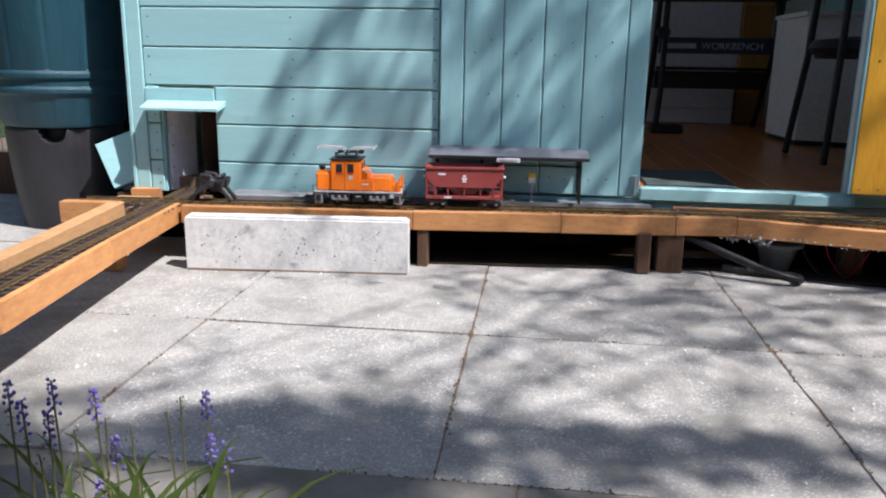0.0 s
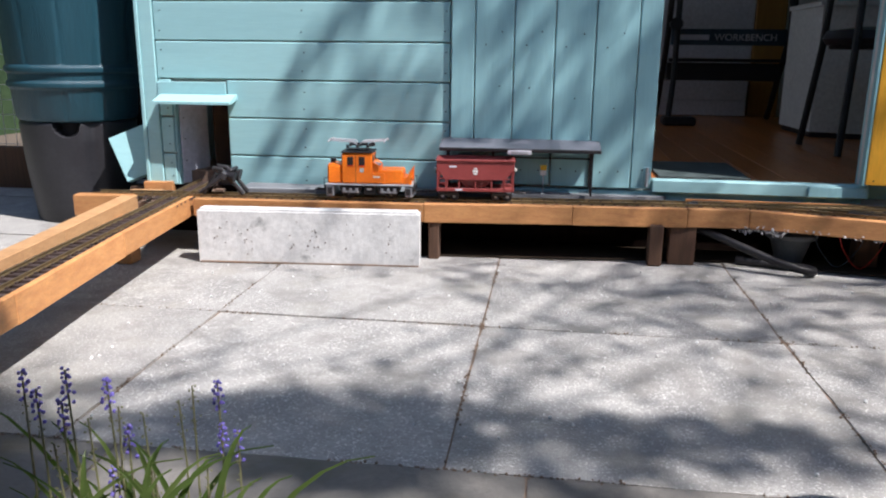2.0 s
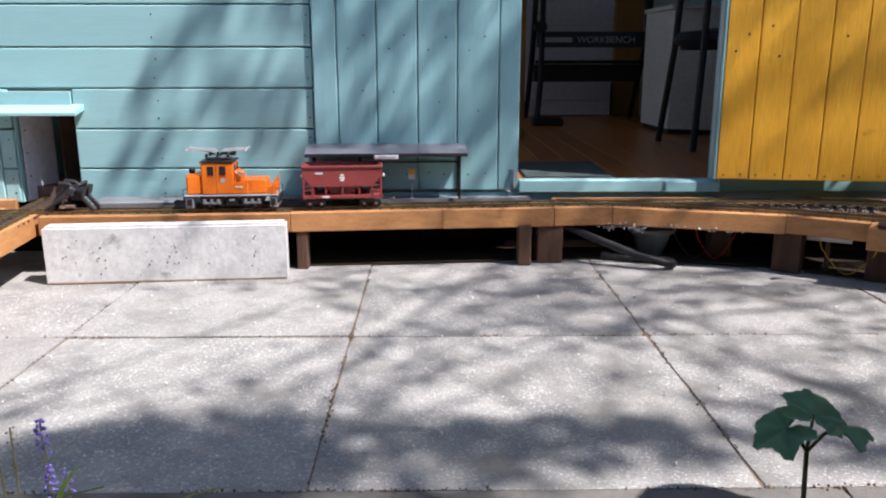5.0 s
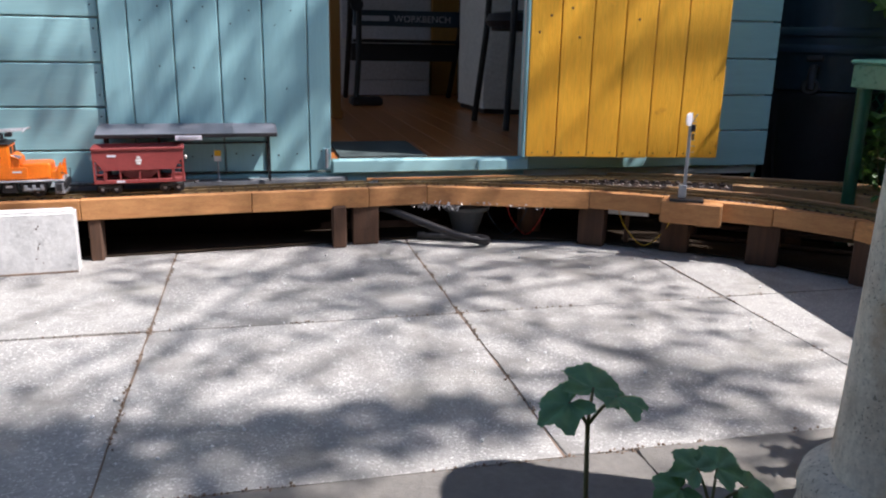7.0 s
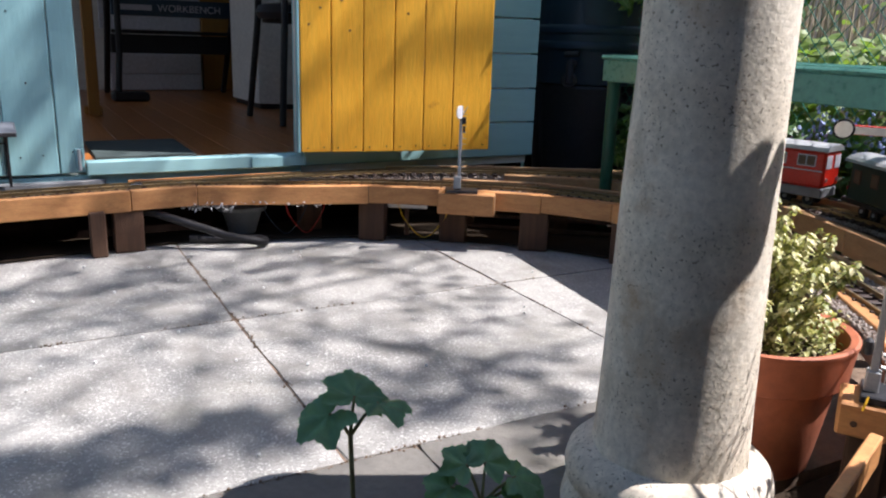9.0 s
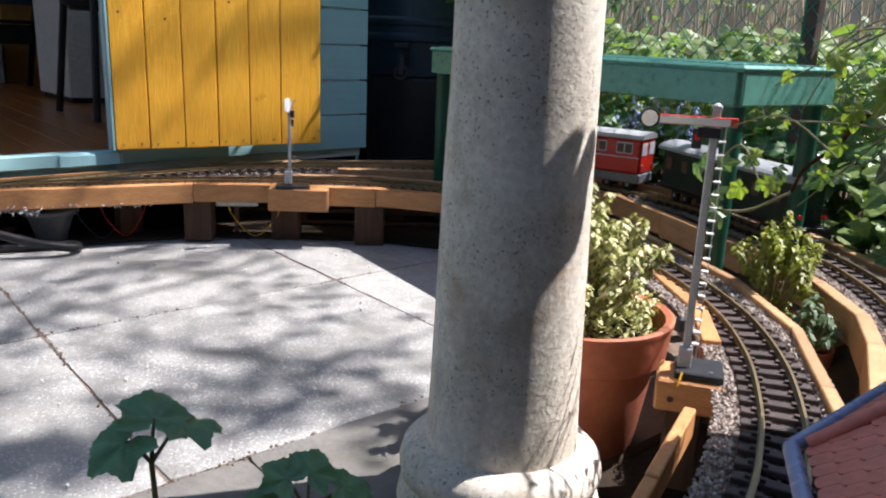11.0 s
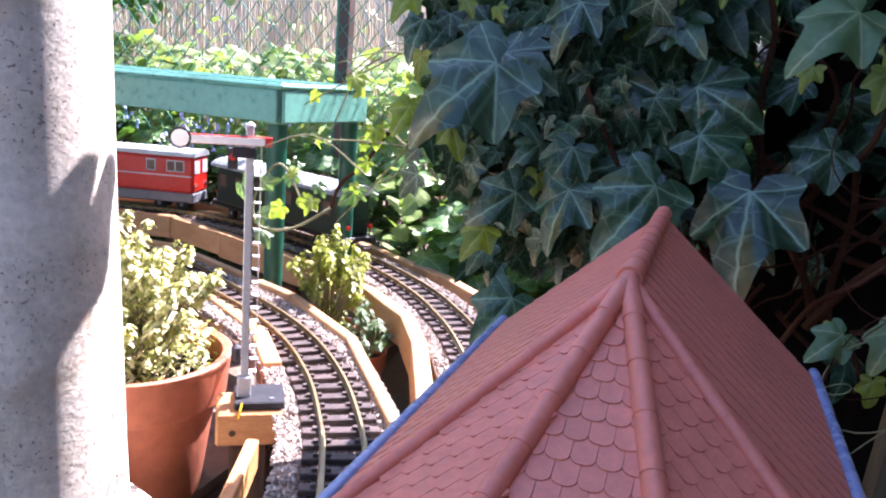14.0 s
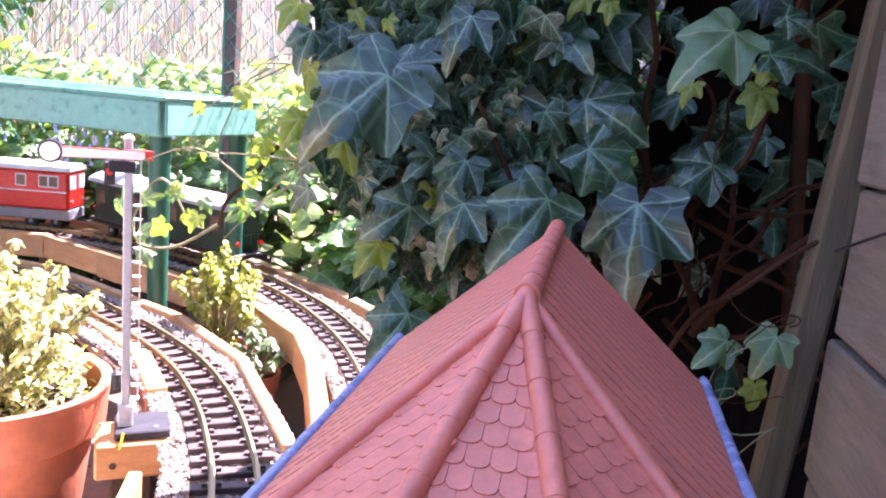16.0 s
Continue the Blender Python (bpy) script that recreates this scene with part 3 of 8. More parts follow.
def horizontal_boards():
    """Tongued boards, one after the other up the wall, cut round the hatch."""
    edges = [0.150, 0.250, 0.364, 0.478, 0.591, 0.706, 0.820, 0.934, 1.048, 1.162, 1.276, 1.39, 1.505, 1.62, 1.735, 1.85, 2.05]
    for z0, z1 in zip(edges, edges[1:]):
        runs = [(-1.318, -0.414)]
        if z0 < 0.40:
            runs = [(-1.318, -1.275), (-1.098, -0.414)]
        for x0, x1 in runs:
            bm = bmnew()
            span(bm, x0 + 0.001, x1 - 0.0015, FRONT - 0.004, FRONT + 0.0115, z0 + 0.0022, z1 - 0.0022, 0.0022)
            b = part("board", bm, TEAL, wall_north, world=True)
            if z1 < 1.0:
                spots = [(x1 - 0.016, z0 + 0.028), (x1 - 0.016, z1 - 0.028)]
                if x1 - x0 > 0.5:
                    spots += [(-0.855, z0 + 0.028), (-0.855, z1 - 0.030)]
                    if z0 > 0.45:
                        spots += [(-1.297, z0 + 0.028), (-1.297, z1 - 0.028)]
                nails(b, spots, FRONT - 0.0045)
    edges = [0.175, 0.289, 0.400, 0.512, 0.624, 0.736, 0.848, 0.96, 1.2, 1.5, 2.05]
    for z0, z1 in zip(edges, edges[1:]):
        part("board", span(bmnew(), 0.762, 1.578, FRONT - 0.004, FRONT + 0.0115, z0 + 0.002, z1 - 0.002, 0.0022), TEAL, wall_north, world=True)


horizontal_boards()
trim = structure("trim", span(bmnew(), -1.362, -1.3195, FRONT - 0.008, FRONT + 0.03, 0.150, TOP, 0.002), TEAL, label="teal painted corner board of the shed")
part("side_board", span(bmnew(), -1.3745, -1.3625, FRONT - 0.012, FRONT + 0.09, 0.14, TOP, 0.002), TEAL, trim)


def floorboards():
    x, w = 0.02, 0.095
    while x < 1.52:
        bm = bmnew()
        span(bm, x + 0.0008, x + w - 0.0008, FRONT + 0.052, 5.03, 0.1905, 0.205, 0.0012)
        part("floorboard", bm, FLOORW, floor, world=True)
        x += w


floorboards()


def hatch():
    """The little tunnel mouth that lets the track into the shed."""
    h = thing("track_hatch", "teal painted hatch opening with sloped hood in the shed wall", "hatch", (-1.187, FRONT, 0.15))
    part("lintel", span(bmnew(), -1.318, -1.0985, FRONT - 0.010, FRONT - 0.0045, 0.418, 0.470, 0.0015), TEAL, h, world=True)
    bm2 = bmnew()
    a = [(FRONT - 0.0045, 0.4178), (FRONT - 0.0045, 0.434), (FRONT - 0.066, 0.414), (FRONT - 0.066, 0.406)]
    vs0 = [bm2.verts.new((-1.309, y, z)) for y, z in a]
    vs1 = [bm2.verts.new((-1.066, y, z)) for y, z in a]
    bm2.faces.new(vs0), bm2.faces.new(vs1[::-1])
    for i in range(4):
        bm2.faces.new((vs0[i], vs1[i], vs1[(i + 1) % 4], vs0[(i + 1) % 4]))
    part("hood", bm2, TEAL, h, "sloping hood board", world=True)
    part("jamb", span(bmnew(), -1.2745, -1.2705, FRONT + 0.001, FRONT + 0.14, 0.152, 0.4045, 0.0005), TEAL, h, world=True)
    part("jamb", span(bmnew(), -1.1045, -1.1005, FRONT + 0.0125, FRONT + 0.14, 0.152, 0.4045, 0.001), TEAL, h, world=True)
    bm = bmnew()
    box(bm, (-1.249, FRONT + 0.080, 0.275), (0.006, 0.13, 0.245), rot(0, 0, -14), 0.001)
    inner = part("inner_panel", bm, LILAC, h, "pale grey inner panel", world=True)
    nails(inner, [(-1.256, 0.36), (-1.256, 0.29), (-1.256, 0.225)], FRONT + 0.02)
    part("tunnel_back", box(bmnew(), (-1.175, FRONT + 0.30, 0.29), (0.006, 0.30, 0.22), rot(0, 0, -16), 0.001), BOARD, h, "dark brown tunnel lining", world=True)
    part("tunnel_roof", span(bmnew(), -1.2625, -1.112, FRONT + 0.046, FRONT + 0.35, 0.4055, 0.415), INSIDE, h, world=True)
    part("tunnel_side", span(bmnew(), -1.110, -1.10, FRONT + 0.046, FRONT + 0.35, 0.19, 0.404), INSIDE, h, world=True)


hatch()


def plank_door_leaf():
    d = thing("shed_door", "closed teal painted plank door leaf of the shed", "door", (-0.12, FRONT, 0.187), group="double doors of the shed")
    cuts = [-0.412, -0.343, -0.232, -0.117, -0.005, 0.113, 0.174]
    for x0, x1 in zip(cuts, cuts[1:]):
        bm = bmnew()
        span(bm, x0 + 0.0016, x1 - 0.0016, FRONT - 0.018, FRONT - 0.0045, 0.187 + rnd(0, 0.003), 1.90, 0.0024)
        p = part("plank", bm, TEAL_UP, d, world=True)
        mid = (x0 + x1) / 2
        if x1 - x0 > 0.07:
            nails(p, [(mid - 0.025, 0.235), (mid + 0.022, 0.237), (mid + 0.02, 0.62), (mid - 0.022, 0.585), (mid + rnd(-0.02, 0.02), 0.44 + rnd(-0.03, 0.04))], FRONT - 0.0185)
        else:
            nails(p, [(mid, 0.24)], FRONT - 0.0185)
    bolt = bmnew()
    span(bolt, 0.149, 0.170, FRONT - 0.0225, FRONT - 0.0182, 0.200, 0.252, 0.002)
    b = part("drop_bolt", bolt, TEAL_UP, d, "painted steel drop bolt", world=True)
    part("bolt_rod", cyl(bmnew(), (0.159, FRONT - 0.027, 0.196), (0.159, FRONT - 0.027, 0.25), 0.004, None, 8), GREY, b, smooth=True, world=True)
    part("screw", cyl(bmnew(), (0.165, FRONT - 0.0225, 0.232), (0.165, FRONT - 0.025, 0.232), 0.0035, None, 8), SILVER, b, world=True)
    part("rail", span(bmnew(), -0.41, 0.172, FRONT - 0.0042, FRONT + 0.011, 0.30, 0.36), INSIDE, d, world=True)


plank_door_leaf()


def open_door():
    a = math.degrees(math.atan2(2.109 - 2.19, 1.318 - 0.737))
    d = thing("shed_door", "open yellow plank door leaf swung back against the shed", "door", (0.737, 2.190, 0.222), a, group="double doors of the shed")
    cuts = [0.0, 0.089, 0.183, 0.276, 0.368, 0.461, 0.587]
    for i, (x0, x1) in enumerate(zip(cuts, cuts[1:])):
        bm = bmnew()
        span(bm, x0 + 0.0014, x1 - 0.0014, -0.007, 0.007, rnd(0, 0.002), 1.66, 0.002)
        p = part("plank", bm, YELLOW, d)
        for x, z in ((x0 + 0.02, 0.014), (x1 - 0.022, 0.016)):
            piece("nail", NAIL, p, Matrix.Translation((x, -0.0075, z)), False)
        for z in ((0.35, 0.42) if i < 2 else (0.40,) if i == 3 else ()):
            k = bmnew()
            bmesh.ops.create_cone(k, cap_ends=True, segments=8, radius1=0.0038, radius2=0.003, depth=0.0008, matrix=Matrix.Translation((x0 + rnd(0.02, 0.06), -0.0073, z + rnd(-0.02, 0.02))) @ rot(90, 0, 0))
            part("knot", k, POST, p, "dark timber knot")
    part("ledge", span(bmnew(), 0.02, 0.56, 0.0075, 0.026, 0.10, 0.19, 0.002), TEAL_UP, d)
    part("edge_strip", span(bmnew(), -0.0065, -0.0005, -0.006, 0.028, 0.0, 1.66, 0.001), TEAL_UP, d, "teal painted door edge")


open_door()

sill = structure("trim_sill", span(bmnew(), 0.1745, 0.752, FRONT - 0.028, FRONT + 0.0118, 0.180, 0.217, 0.003), TEAL, label="teal painted timber door sill")
part("sill_board", span(bmnew(), 0.60, 0.752, FRONT - 0.034, FRONT - 0.0285, 0.182, 0.212, 0.0015), TEAL_UP, sill)
part("sill_base", span(bmnew(), -0.41, 0.75, FRONT - 0.012, FRONT + 0.0118, 0.148, 0.1795, 0.002), TEAL_UP, sill)
structure("door_frame_east", span(bmnew(), 0.7525, 0.7615, FRONT - 0.03, FRONT + 0.06, 0.18, 1.9, 0.002), TEAL_UP)

# ---------------------------------------------------------------- inside the shed
part("doormat_edge", span(bmnew(), 0.205, 0.470, 2.312, 2.318, 0.206, 0.213), MAT, thing("doormat", "grey-green ribbed doormat on the shed floor", "doormat", (0.33, 2.5, 0.205)), world=True)
mat_thing = bpy.data.objects["doormat"]
part("carpet", span(bmnew(), 0.205, 0.470, 2.3185, 2.66, 0.206, 0.214, 0.002), MAT, mat_thing, world=True)


def workbench():
    b = thing("folding_workbench", "black steel folding workbench standing inside the shed", "workbench", (0.80, 4.4, 0.205))
    y = 4.40
    part("crossbar", span(bmnew(), 0.50, 1.09, y, y + 0.03, 0.618, 0.702, 0.003), NAVY, b, "dark blue steel crossbar with white lettering", world=True)
    t = bpy.data.curves.new("lettering", "FONT")
    t.body, t.size, t.extrude = "WORKBENCH", 0.050, 0.0006
    t.materials.append(LILAC)
    ob = new("lettering", t)
    ob.parent = b
    ob.matrix_basis = place_of(b).inverted() @ pose(0.722, y - 0.0015, 0.642, 90, 0, 0)
    part("maker_bar", span(bmnew(), 0.545, 0.695, y - 0.002, y - 0.0003, 0.645, 0.672), LILAC, b, world=True)
    for x, lean in ((0.49, 0.10), (1.12, -0.06)):
        part("leg", tube(bmnew(), [(x, y - 0.15, 0.215), (x + lean * 0.3, y - 0.05, 0.45), (x + lean * 0.4, y, 0.9)], 0.016, 8), SATIN, b, smooth=True, world=True)
        part("leg", tube(bmnew(), [(x, y + 0.35, 0.215), (x, y + 0.1, 0.6), (x, y, 0.9)], 0.016, 8), SATIN, b, smooth=True, world=True)
        part("foot", span(bmnew(), x - 0.03, x + 0.14, y - 0.21, y - 0.09, 0.205, 0.25, 0.01), BLACK, b, world=True)
    part("lower_bar", span(bmnew(), 0.50, 1.10, y + 0.04, y + 0.06, 0.53, 0.548, 0.003), SATIN, b, world=True)
    part("jaw", span(bmnew(), 0.42, 1.18, y - 0.10, y + 0.05, 0.90, 0.93, 0.004), BOARD, b, world=True)
    part("jaw", span(bmnew(), 0.42, 1.18, y + 0.08, y + 0.24, 0.90, 0.93, 0.004), BOARD, b, world=True)
    part("step", span(bmnew(), 0.50, 1.10, y + 0.10, y + 0.30, 0.43, 0.525, 0.004), SATIN, b, world=True)
    part("clamp_knob", cyl(bmnew(), (0.515, y - 0.05, 0.725), (0.515, y + 0.02, 0.725), 0.035, 0.03, 10), BLACK, b, smooth=True, world=True)


def stool():
    s = thing("bar_stool", "black metal bar stool with round padded seat", "stool", (1.03, 3.2, 0.205))
    feet = [(0.93, 2.98), (0.915, 3.40), (1.20, 2.95), (1.19, 3.40)]
    c = (1.06, 3.18)
    for x, y in feet:
        part("leg", tube(bmnew(), [(x, y, 0.207), (c[0] + (x - c[0]) * 0.78, c[1] + (y - c[1]) * 0.78, 0.60), (c[0] + (x - c[0]) * 0.68, c[1] + (y - c[1]) * 0.68, 1.0)], 0.014, 8), SATIN, s, smooth=True, world=True)
    part("foot_ring", tube(bmnew(), [(c[0] + 0.13 * math.cos(a), c[1] + 0.15 * math.sin(a), 0.60) for a in np.linspace(0, 6.28, 18)], 0.009, 6), SATIN, s, smooth=True, world=True)
    part("seat", lathe(bmnew(), [(0.02, 0.602), (0.15, 0.607), (0.165, 0.63), (0.15, 0.66), (0.03, 0.675)], 20, c), BLACK, s, smooth=True, world=True)


def shed_cabinets():
    c = thing("white_cabinet", "plain white cabinet box standing on the shed floor", "cabinet", (1.2, 3.9, 0.205))
    bm = bmnew()
    slab_poly(bm, [(1.048, 3.725), (1.36, 3.62), (1.40, 4.12), (1.028, 4.14)], 0.2305, 0.78)
    part("carcass", bm, WHITE, c, world=True)
    bm = bmnew()
    slab_poly(bm, [(1.058, 3.74), (1.35, 3.64), (1.39, 4.11), (1.04, 4.13)], 0.2055, 0.230)
    part("plinth", bm, SATIN, c, world=True)
    part("worktop", slab_poly(bmnew(), [(1.03, 3.70), (1.37, 3.60), (1.41, 4.13), (1.02, 4.15)], 0.781, 0.80), WHITE, c, world=True)
    d = thing("drawer_chest", "low white chest of drawers at the back of the shed", "drawers", (0.79, 4.98, 0.205))
    part("carcass", span(bmnew(), 0.53, 1.045, 4.965, 5.035, 0.2055, 0.42, 0.003), LILAC, d, world=True)
    for z0, z1 in ((0.21, 0.300), (0.304, 0.415)):
        part("drawer_front", span(bmnew(), 0.533, 1.042, 4.950, 4.9645, z0, z1, 0.003), LILAC, d, world=True)
    p = thing("display_board", "large white display board leaning at the back wall", "board", (0.8, 5.0, 0.45))
    part("sheet", span(bmnew(), 0.50, 1.06, 5.015, 5.035, 0.55, 1.30, 0.003), LILAC, p, world=True)
    part("foot", span(bmnew(), 0.55, 0.6, 5.02, 5.034, 0.4205, 0.5495, 0.003), LILAC, p, world=True)
    part("foot", span(bmnew(), 0.96, 1.01, 5.02, 5.034, 0.4205, 0.5495, 0.003), LILAC, p, world=True)
    o = thing("timber_board", "orange-brown timber board standing against the back wall", "board", (1.14, 5.0, 0.205))
    part("sheet", span(bmnew(), 1.065, 1.24, 5.0, 5.03, 0.2055, 1.4, 0.004), OCHRE, o, world=True)
    part("batten", span(bmnew(), 1.065, 1.24, 4.985, 4.9995, 0.9, 0.95, 0.003), OCHRE, o, world=True)
    q = thing("ochre_prop", "ochre timber prop standing inside the doorway", "timber", (0.31, 3.5, 0.205))
    part("stick", span(bmnew(), 0.292, 0.335, 3.50, 3.54, 0.2055, 1.5, 0.003), OCHRE, q, world=True)
    part("foot", span(bmnew(), 0.28, 0.347, 3.541, 3.60, 0.2055, 0.24, 0.003), OCHRE, q, world=True)


workbench()
stool()
shed_cabinets()

# ---------------------------------------------------------------- raised track bed
DECK = 0.158
BASE = 0.138
FRONT_EDGE = [(-1.11, 1.985), (-0.457, 2.022), (-0.05, 2.062), (0.26, 2.087), (0.425, 2.10), (0.855, 1.972), (1.02, 1.868), (1.235, 1.695), (1.345, 1.54), (1.385, 1.30), (1.345, 1.05), (1.25, 0.86), (1.115, 0.672), (1.00, 0.577)]
MID_OUT = [(1.10, 2.00), (1.33, 1.85), (1.47, 1.65), (1.53, 1.36), (1.50, 1.10), (1.42, 0.925), (1.31, 0.697), (1.16, 0.513), (0.985, 0.388), (0.915, 0.338)]
MID_IN = [(1.30, 1.98), (1.55, 1.80), (1.70, 1.56), (1.735, 1.30), (1.651, 1.10), (1.522, 0.814), (1.40, 0.61), (1.285, 0.492), (1.175, 0.430), (0.935, 0.328)]
REAR = [(1.02, 2.222), (1.36, 2.13), (1.66, 1.98), (1.87, 1.74), (1.96, 1.42), (1.93, 1.12), (1.76, 0.785), (1.585, 0.53), (1.46, 0.40), (1.28, 0.27), (1.05, 0.17)]
INNER_LINE = [(-1.42, 2.02), (-1.13, 2.045), (-0.93, 2.062), (-0.48, 2.094), (-0.1, 2.128), (0.2, 2.155), (0.42, 2.155), (0.60, 2.115), (0.83, 2.035), (1.035, 1.932), (1.24, 1.79), (1.387, 1.60), (1.452, 1.33), (1.402, 1.06), (1.27, 0.825), (1.197, 0.70), (1.108, 0.584), (0.996, 0.481), (0.88, 0.401), (0.796, 0.355), (0.70, 0.312), (0.55, 0.262)]
OUTER_LINE = [(0.30, 2.150), (0.55, 2.158), (0.80, 2.172), (1.02, 2.160), (1.22, 2.10), (1.42, 2.005), (1.62, 1.86), (1.77, 1.64), (1.835, 1.38), (1.81, 1.12), (1.72, 0.90), (1.605, 0.688), (1.473, 0.533), (1.335, 0.42), (1.21, 0.342), (1.09, 0.285), (0.95, 0.23)]
SIDE_LINE = [(-1.215, 2.50), (-1.195, 2.24), (-1.155, 1.90), (-1.105, 1.40), (-1.06, 1.00), (-1.00, 0.45), (-0.94, 0.0)]


def beams(parent, line, w, ztop, h, mat, name="beam", left=True, skip=()):
    """A row of straight timbers along a line, mitred to one another; w to the left or right of it."""
    p = [Vector(q) for q in line]
    k = 1 if left else -1
    off = []
    for i, q in enumerate(p):
        ds = [(p[j + 1] - p[j]).normalized() for j in (i - 1, i) if 0 <= j < len(p) - 1]
        ns = [Vector((-d.y, d.x)) * k for d in ds]
        n = sum(ns, Vector((0, 0))).normalized()
        off.append(q + n * w / max(0.5, n.dot(ns[0])))
    for i in range(len(p) - 1):
        if i in skip:
            continue
        d = (p[i + 1] - p[i]).normalized() * 0.0007
        dz = rnd(-0.0012, 0.0012)
        bm = bmnew()
        slab_poly(bm, [p[i] + d, p[i + 1] - d, off[i + 1] - d, off[i] + d], ztop - h + rnd(-0.002, 0.002), ztop + dz)
        bmesh.ops.bevel(bm, geom=list(bm.edges), offset=0.0016, segments=1, affect="EDGES", clamp_overlap=True)
        part(name, bm, mat, parent, world=True)


def ribbon(line, half, z0, z1):
    pts = spline(line, 0.05)
    _, n = normals(pts)
    bm = bmnew()
    a = [[bm.verts.new((*(q + s * half * m), z)) for s, z in ((1, z0), (-1, z0), (-1, z1), (1, z1))] for q, m in zip(pts, n)]
    for u, v in zip(a, a[1:]):
        for j in range(4):
            bm.faces.new((u[j], u[(j + 1) % 4], v[(j + 1) % 4], v[j]))
    bm.faces.new(a[0][::-1]), bm.faces.new(a[-1])
    return bm


def track_bed():
    t = thing("raised_track_bed", "raised timber bed of orange-brown beams on short posts carrying the tracks", "track bed", (0.3, 2.1, 0))
    beams(t, FRONT_EDGE, 0.026, DECK, 0.050, BEAM)
    beams(t, MID_OUT, 0.017, DECK + 0.003, 0.052, BEAMTOP, left=False)
    beams(t, MID_IN, 0.024, DECK + 0.005, 0.056, BEAMTOP)
    beams(t, REAR, 0.022, DECK + 0.004, 0.055, BEAMTOP)
    bm = bmnew()
    slab_poly(bm, [(-1.30, 2.0), (-1.08, 2.02), (-0.45, 2.05), (0.26, 2.115), (0.42, 2.127), (0.85, 2.0), (1.0, 1.92), (1.08, 2.02), (1.0, 2.205), (0.74, 2.205), (-1.30, 2.205)], BASE - 0.018, BASE)
    part("base_board", bm, BOARD, t, "weathered brown base board", world=True)
    part("base_board", ribbon(INNER_LINE[8:16], 0.044, BASE - 0.020, BASE - 0.002), BOARD, t, world=True)
    part("base_board", ribbon(INNER_LINE[15:], 0.070, BASE - 0.0215, BASE - 0.0035), BOARD, t, world=True)
    part("base_board", ribbon(OUTER_LINE[3:], 0.062, BASE - 0.022, BASE - 0.004), BOARD, t, world=True)
    posts = [(-0.430, 2.055, 0.030, 0.05), (0.178, 2.088, 0.037, 0.045), (0.252, 2.120, 0.072, 0.055), (0.885, 2.005, 0.072, 0.06), (1.085, 1.90, 0.075, 0.06), (1.245, 1.735, 0.078, 0.06),
             (1.385, 1.52, 0.06, 0.06), (1.42, 1.25, 0.06, 0.06), (1.33, 0.93, 0.06, 0.06), (1.6, 1.72, 0.06, 0.06), (1.78, 1.3, 0.06, 0.06), (1.62, 0.9, 0.06, 0.06), (1.3, 0.44, 0.06, 0.06), (0.75, 2.16, 0.06, 0.05), (-0.9, 2.08, 0.06, 0.05)]
    beams(t, [(0.822, 0.487), (0.66, 0.425), (0.45, 0.345)], 0.014, DECK - 0.014, 0.034, BEAM)
    for x, y, w, d in posts:
        bm = bmnew()
        box(bm, (x, y, (BASE - 0.024) / 2), (w, d, BASE - 0.024), rot(0, 0, 0 if x < 0.8 else -35 if x < 1.3 else -70), 0.003)
        part("post", bm, POST, t, "dark rough timber post", world=True)
    # torn foil lining that sags under the beams
    pts = [(0.40 + 0.02 * i, 2.135 - 0.0055 * i, 0.106 + rnd(-0.010, 0.004)) for i in range(19)]
    bm = bmnew()
    for i, (x, y, z) in enumerate(pts):
        for _ in range(24 if i < 7 else 9):
            c = (x + rnd(-0.014, 0.014), y + rnd(-0.035, 0.01), z + (rnd(-0.010, 0.008) if i < 6 else rnd(0.004, 0.010)))
            bmesh.ops.create_icosphere(bm, subdivisions=1, radius=rnd(0.0025, 0.006), matrix=Matrix.Translation(c) @ rot(rnd(-50, 50), rnd(-50, 50), rnd(0, 180)) @ Matrix.Diagonal((rnd(0.8, 1.7), 0.6, 0.3, 1)))
    tagged(part("torn_foil", bm, BRIGHT, t, "crumpled silvery foil showing under the beam", world=True), kind="stuff")
    # side line
    side = thing("side_track_bed", "orange-brown timber track bed leading towards the shed hatch", "track bed", (-1.05, 1.4, 0))
    right = [(-1.125, 2.02), (-1.070, 1.55), (-1.006, 1.089), (-0.93, 0.5), (-0.87, 0.0)]
    beams(side, right, 0.013, DECK + 0.001, 0.056, BEAM, left=False)
    left = [(-1.283, 2.0), (-1.214, 1.55), (-1.154, 1.12), (-1.08, 0.5), (-1.02, 0.0)]
    beams(side, left, 0.042, DECK + 0.002, 0.05, BEAMTOP, left=False)
    part("base_board", ribbon(SIDE_LINE[1:], 0.042, BASE - 0.012, BASE - 0.0), BOARD, side, world=True)
    part("base_board", span(bmnew(), -1.26, -1.13, FRONT - 0.001, 2.60, BASE - 0.03, BASE + 0.002), BOARD, side, world=True)
    for a, b, w in (((-1.455, 1.955), (-1.29, 1.985), 0.045), ((-1.375, 2.205), (-1.285, 2.22), 0.03)):
        beams(side, [a, b], w, DECK + 0.004, 0.058, BEAM)
    part("base_board", slab_poly(bmnew(), [(-1.455, 2.0), (-1.30, 2.03), (-1.302, 2.20), (-1.40, 2.19)], BASE - 0.012, BASE + 0.004), BEAMTOP, side, world=True)
    for x, y in ((-1.24, 1.86), (-0.92, 0.4)):
        part("post", span(bmnew(), x - 0.03, x + 0.018, y - 0.025, y + 0.025, 0, BASE - 0.014, 0.003), BEAM, side, world=True)
    part("post", span(bmnew(), -1.43, -1.38, 2.02, 2.07, 0, BASE - 0.014, 0.003), POST, side, world=True)
    return t


track_bed()

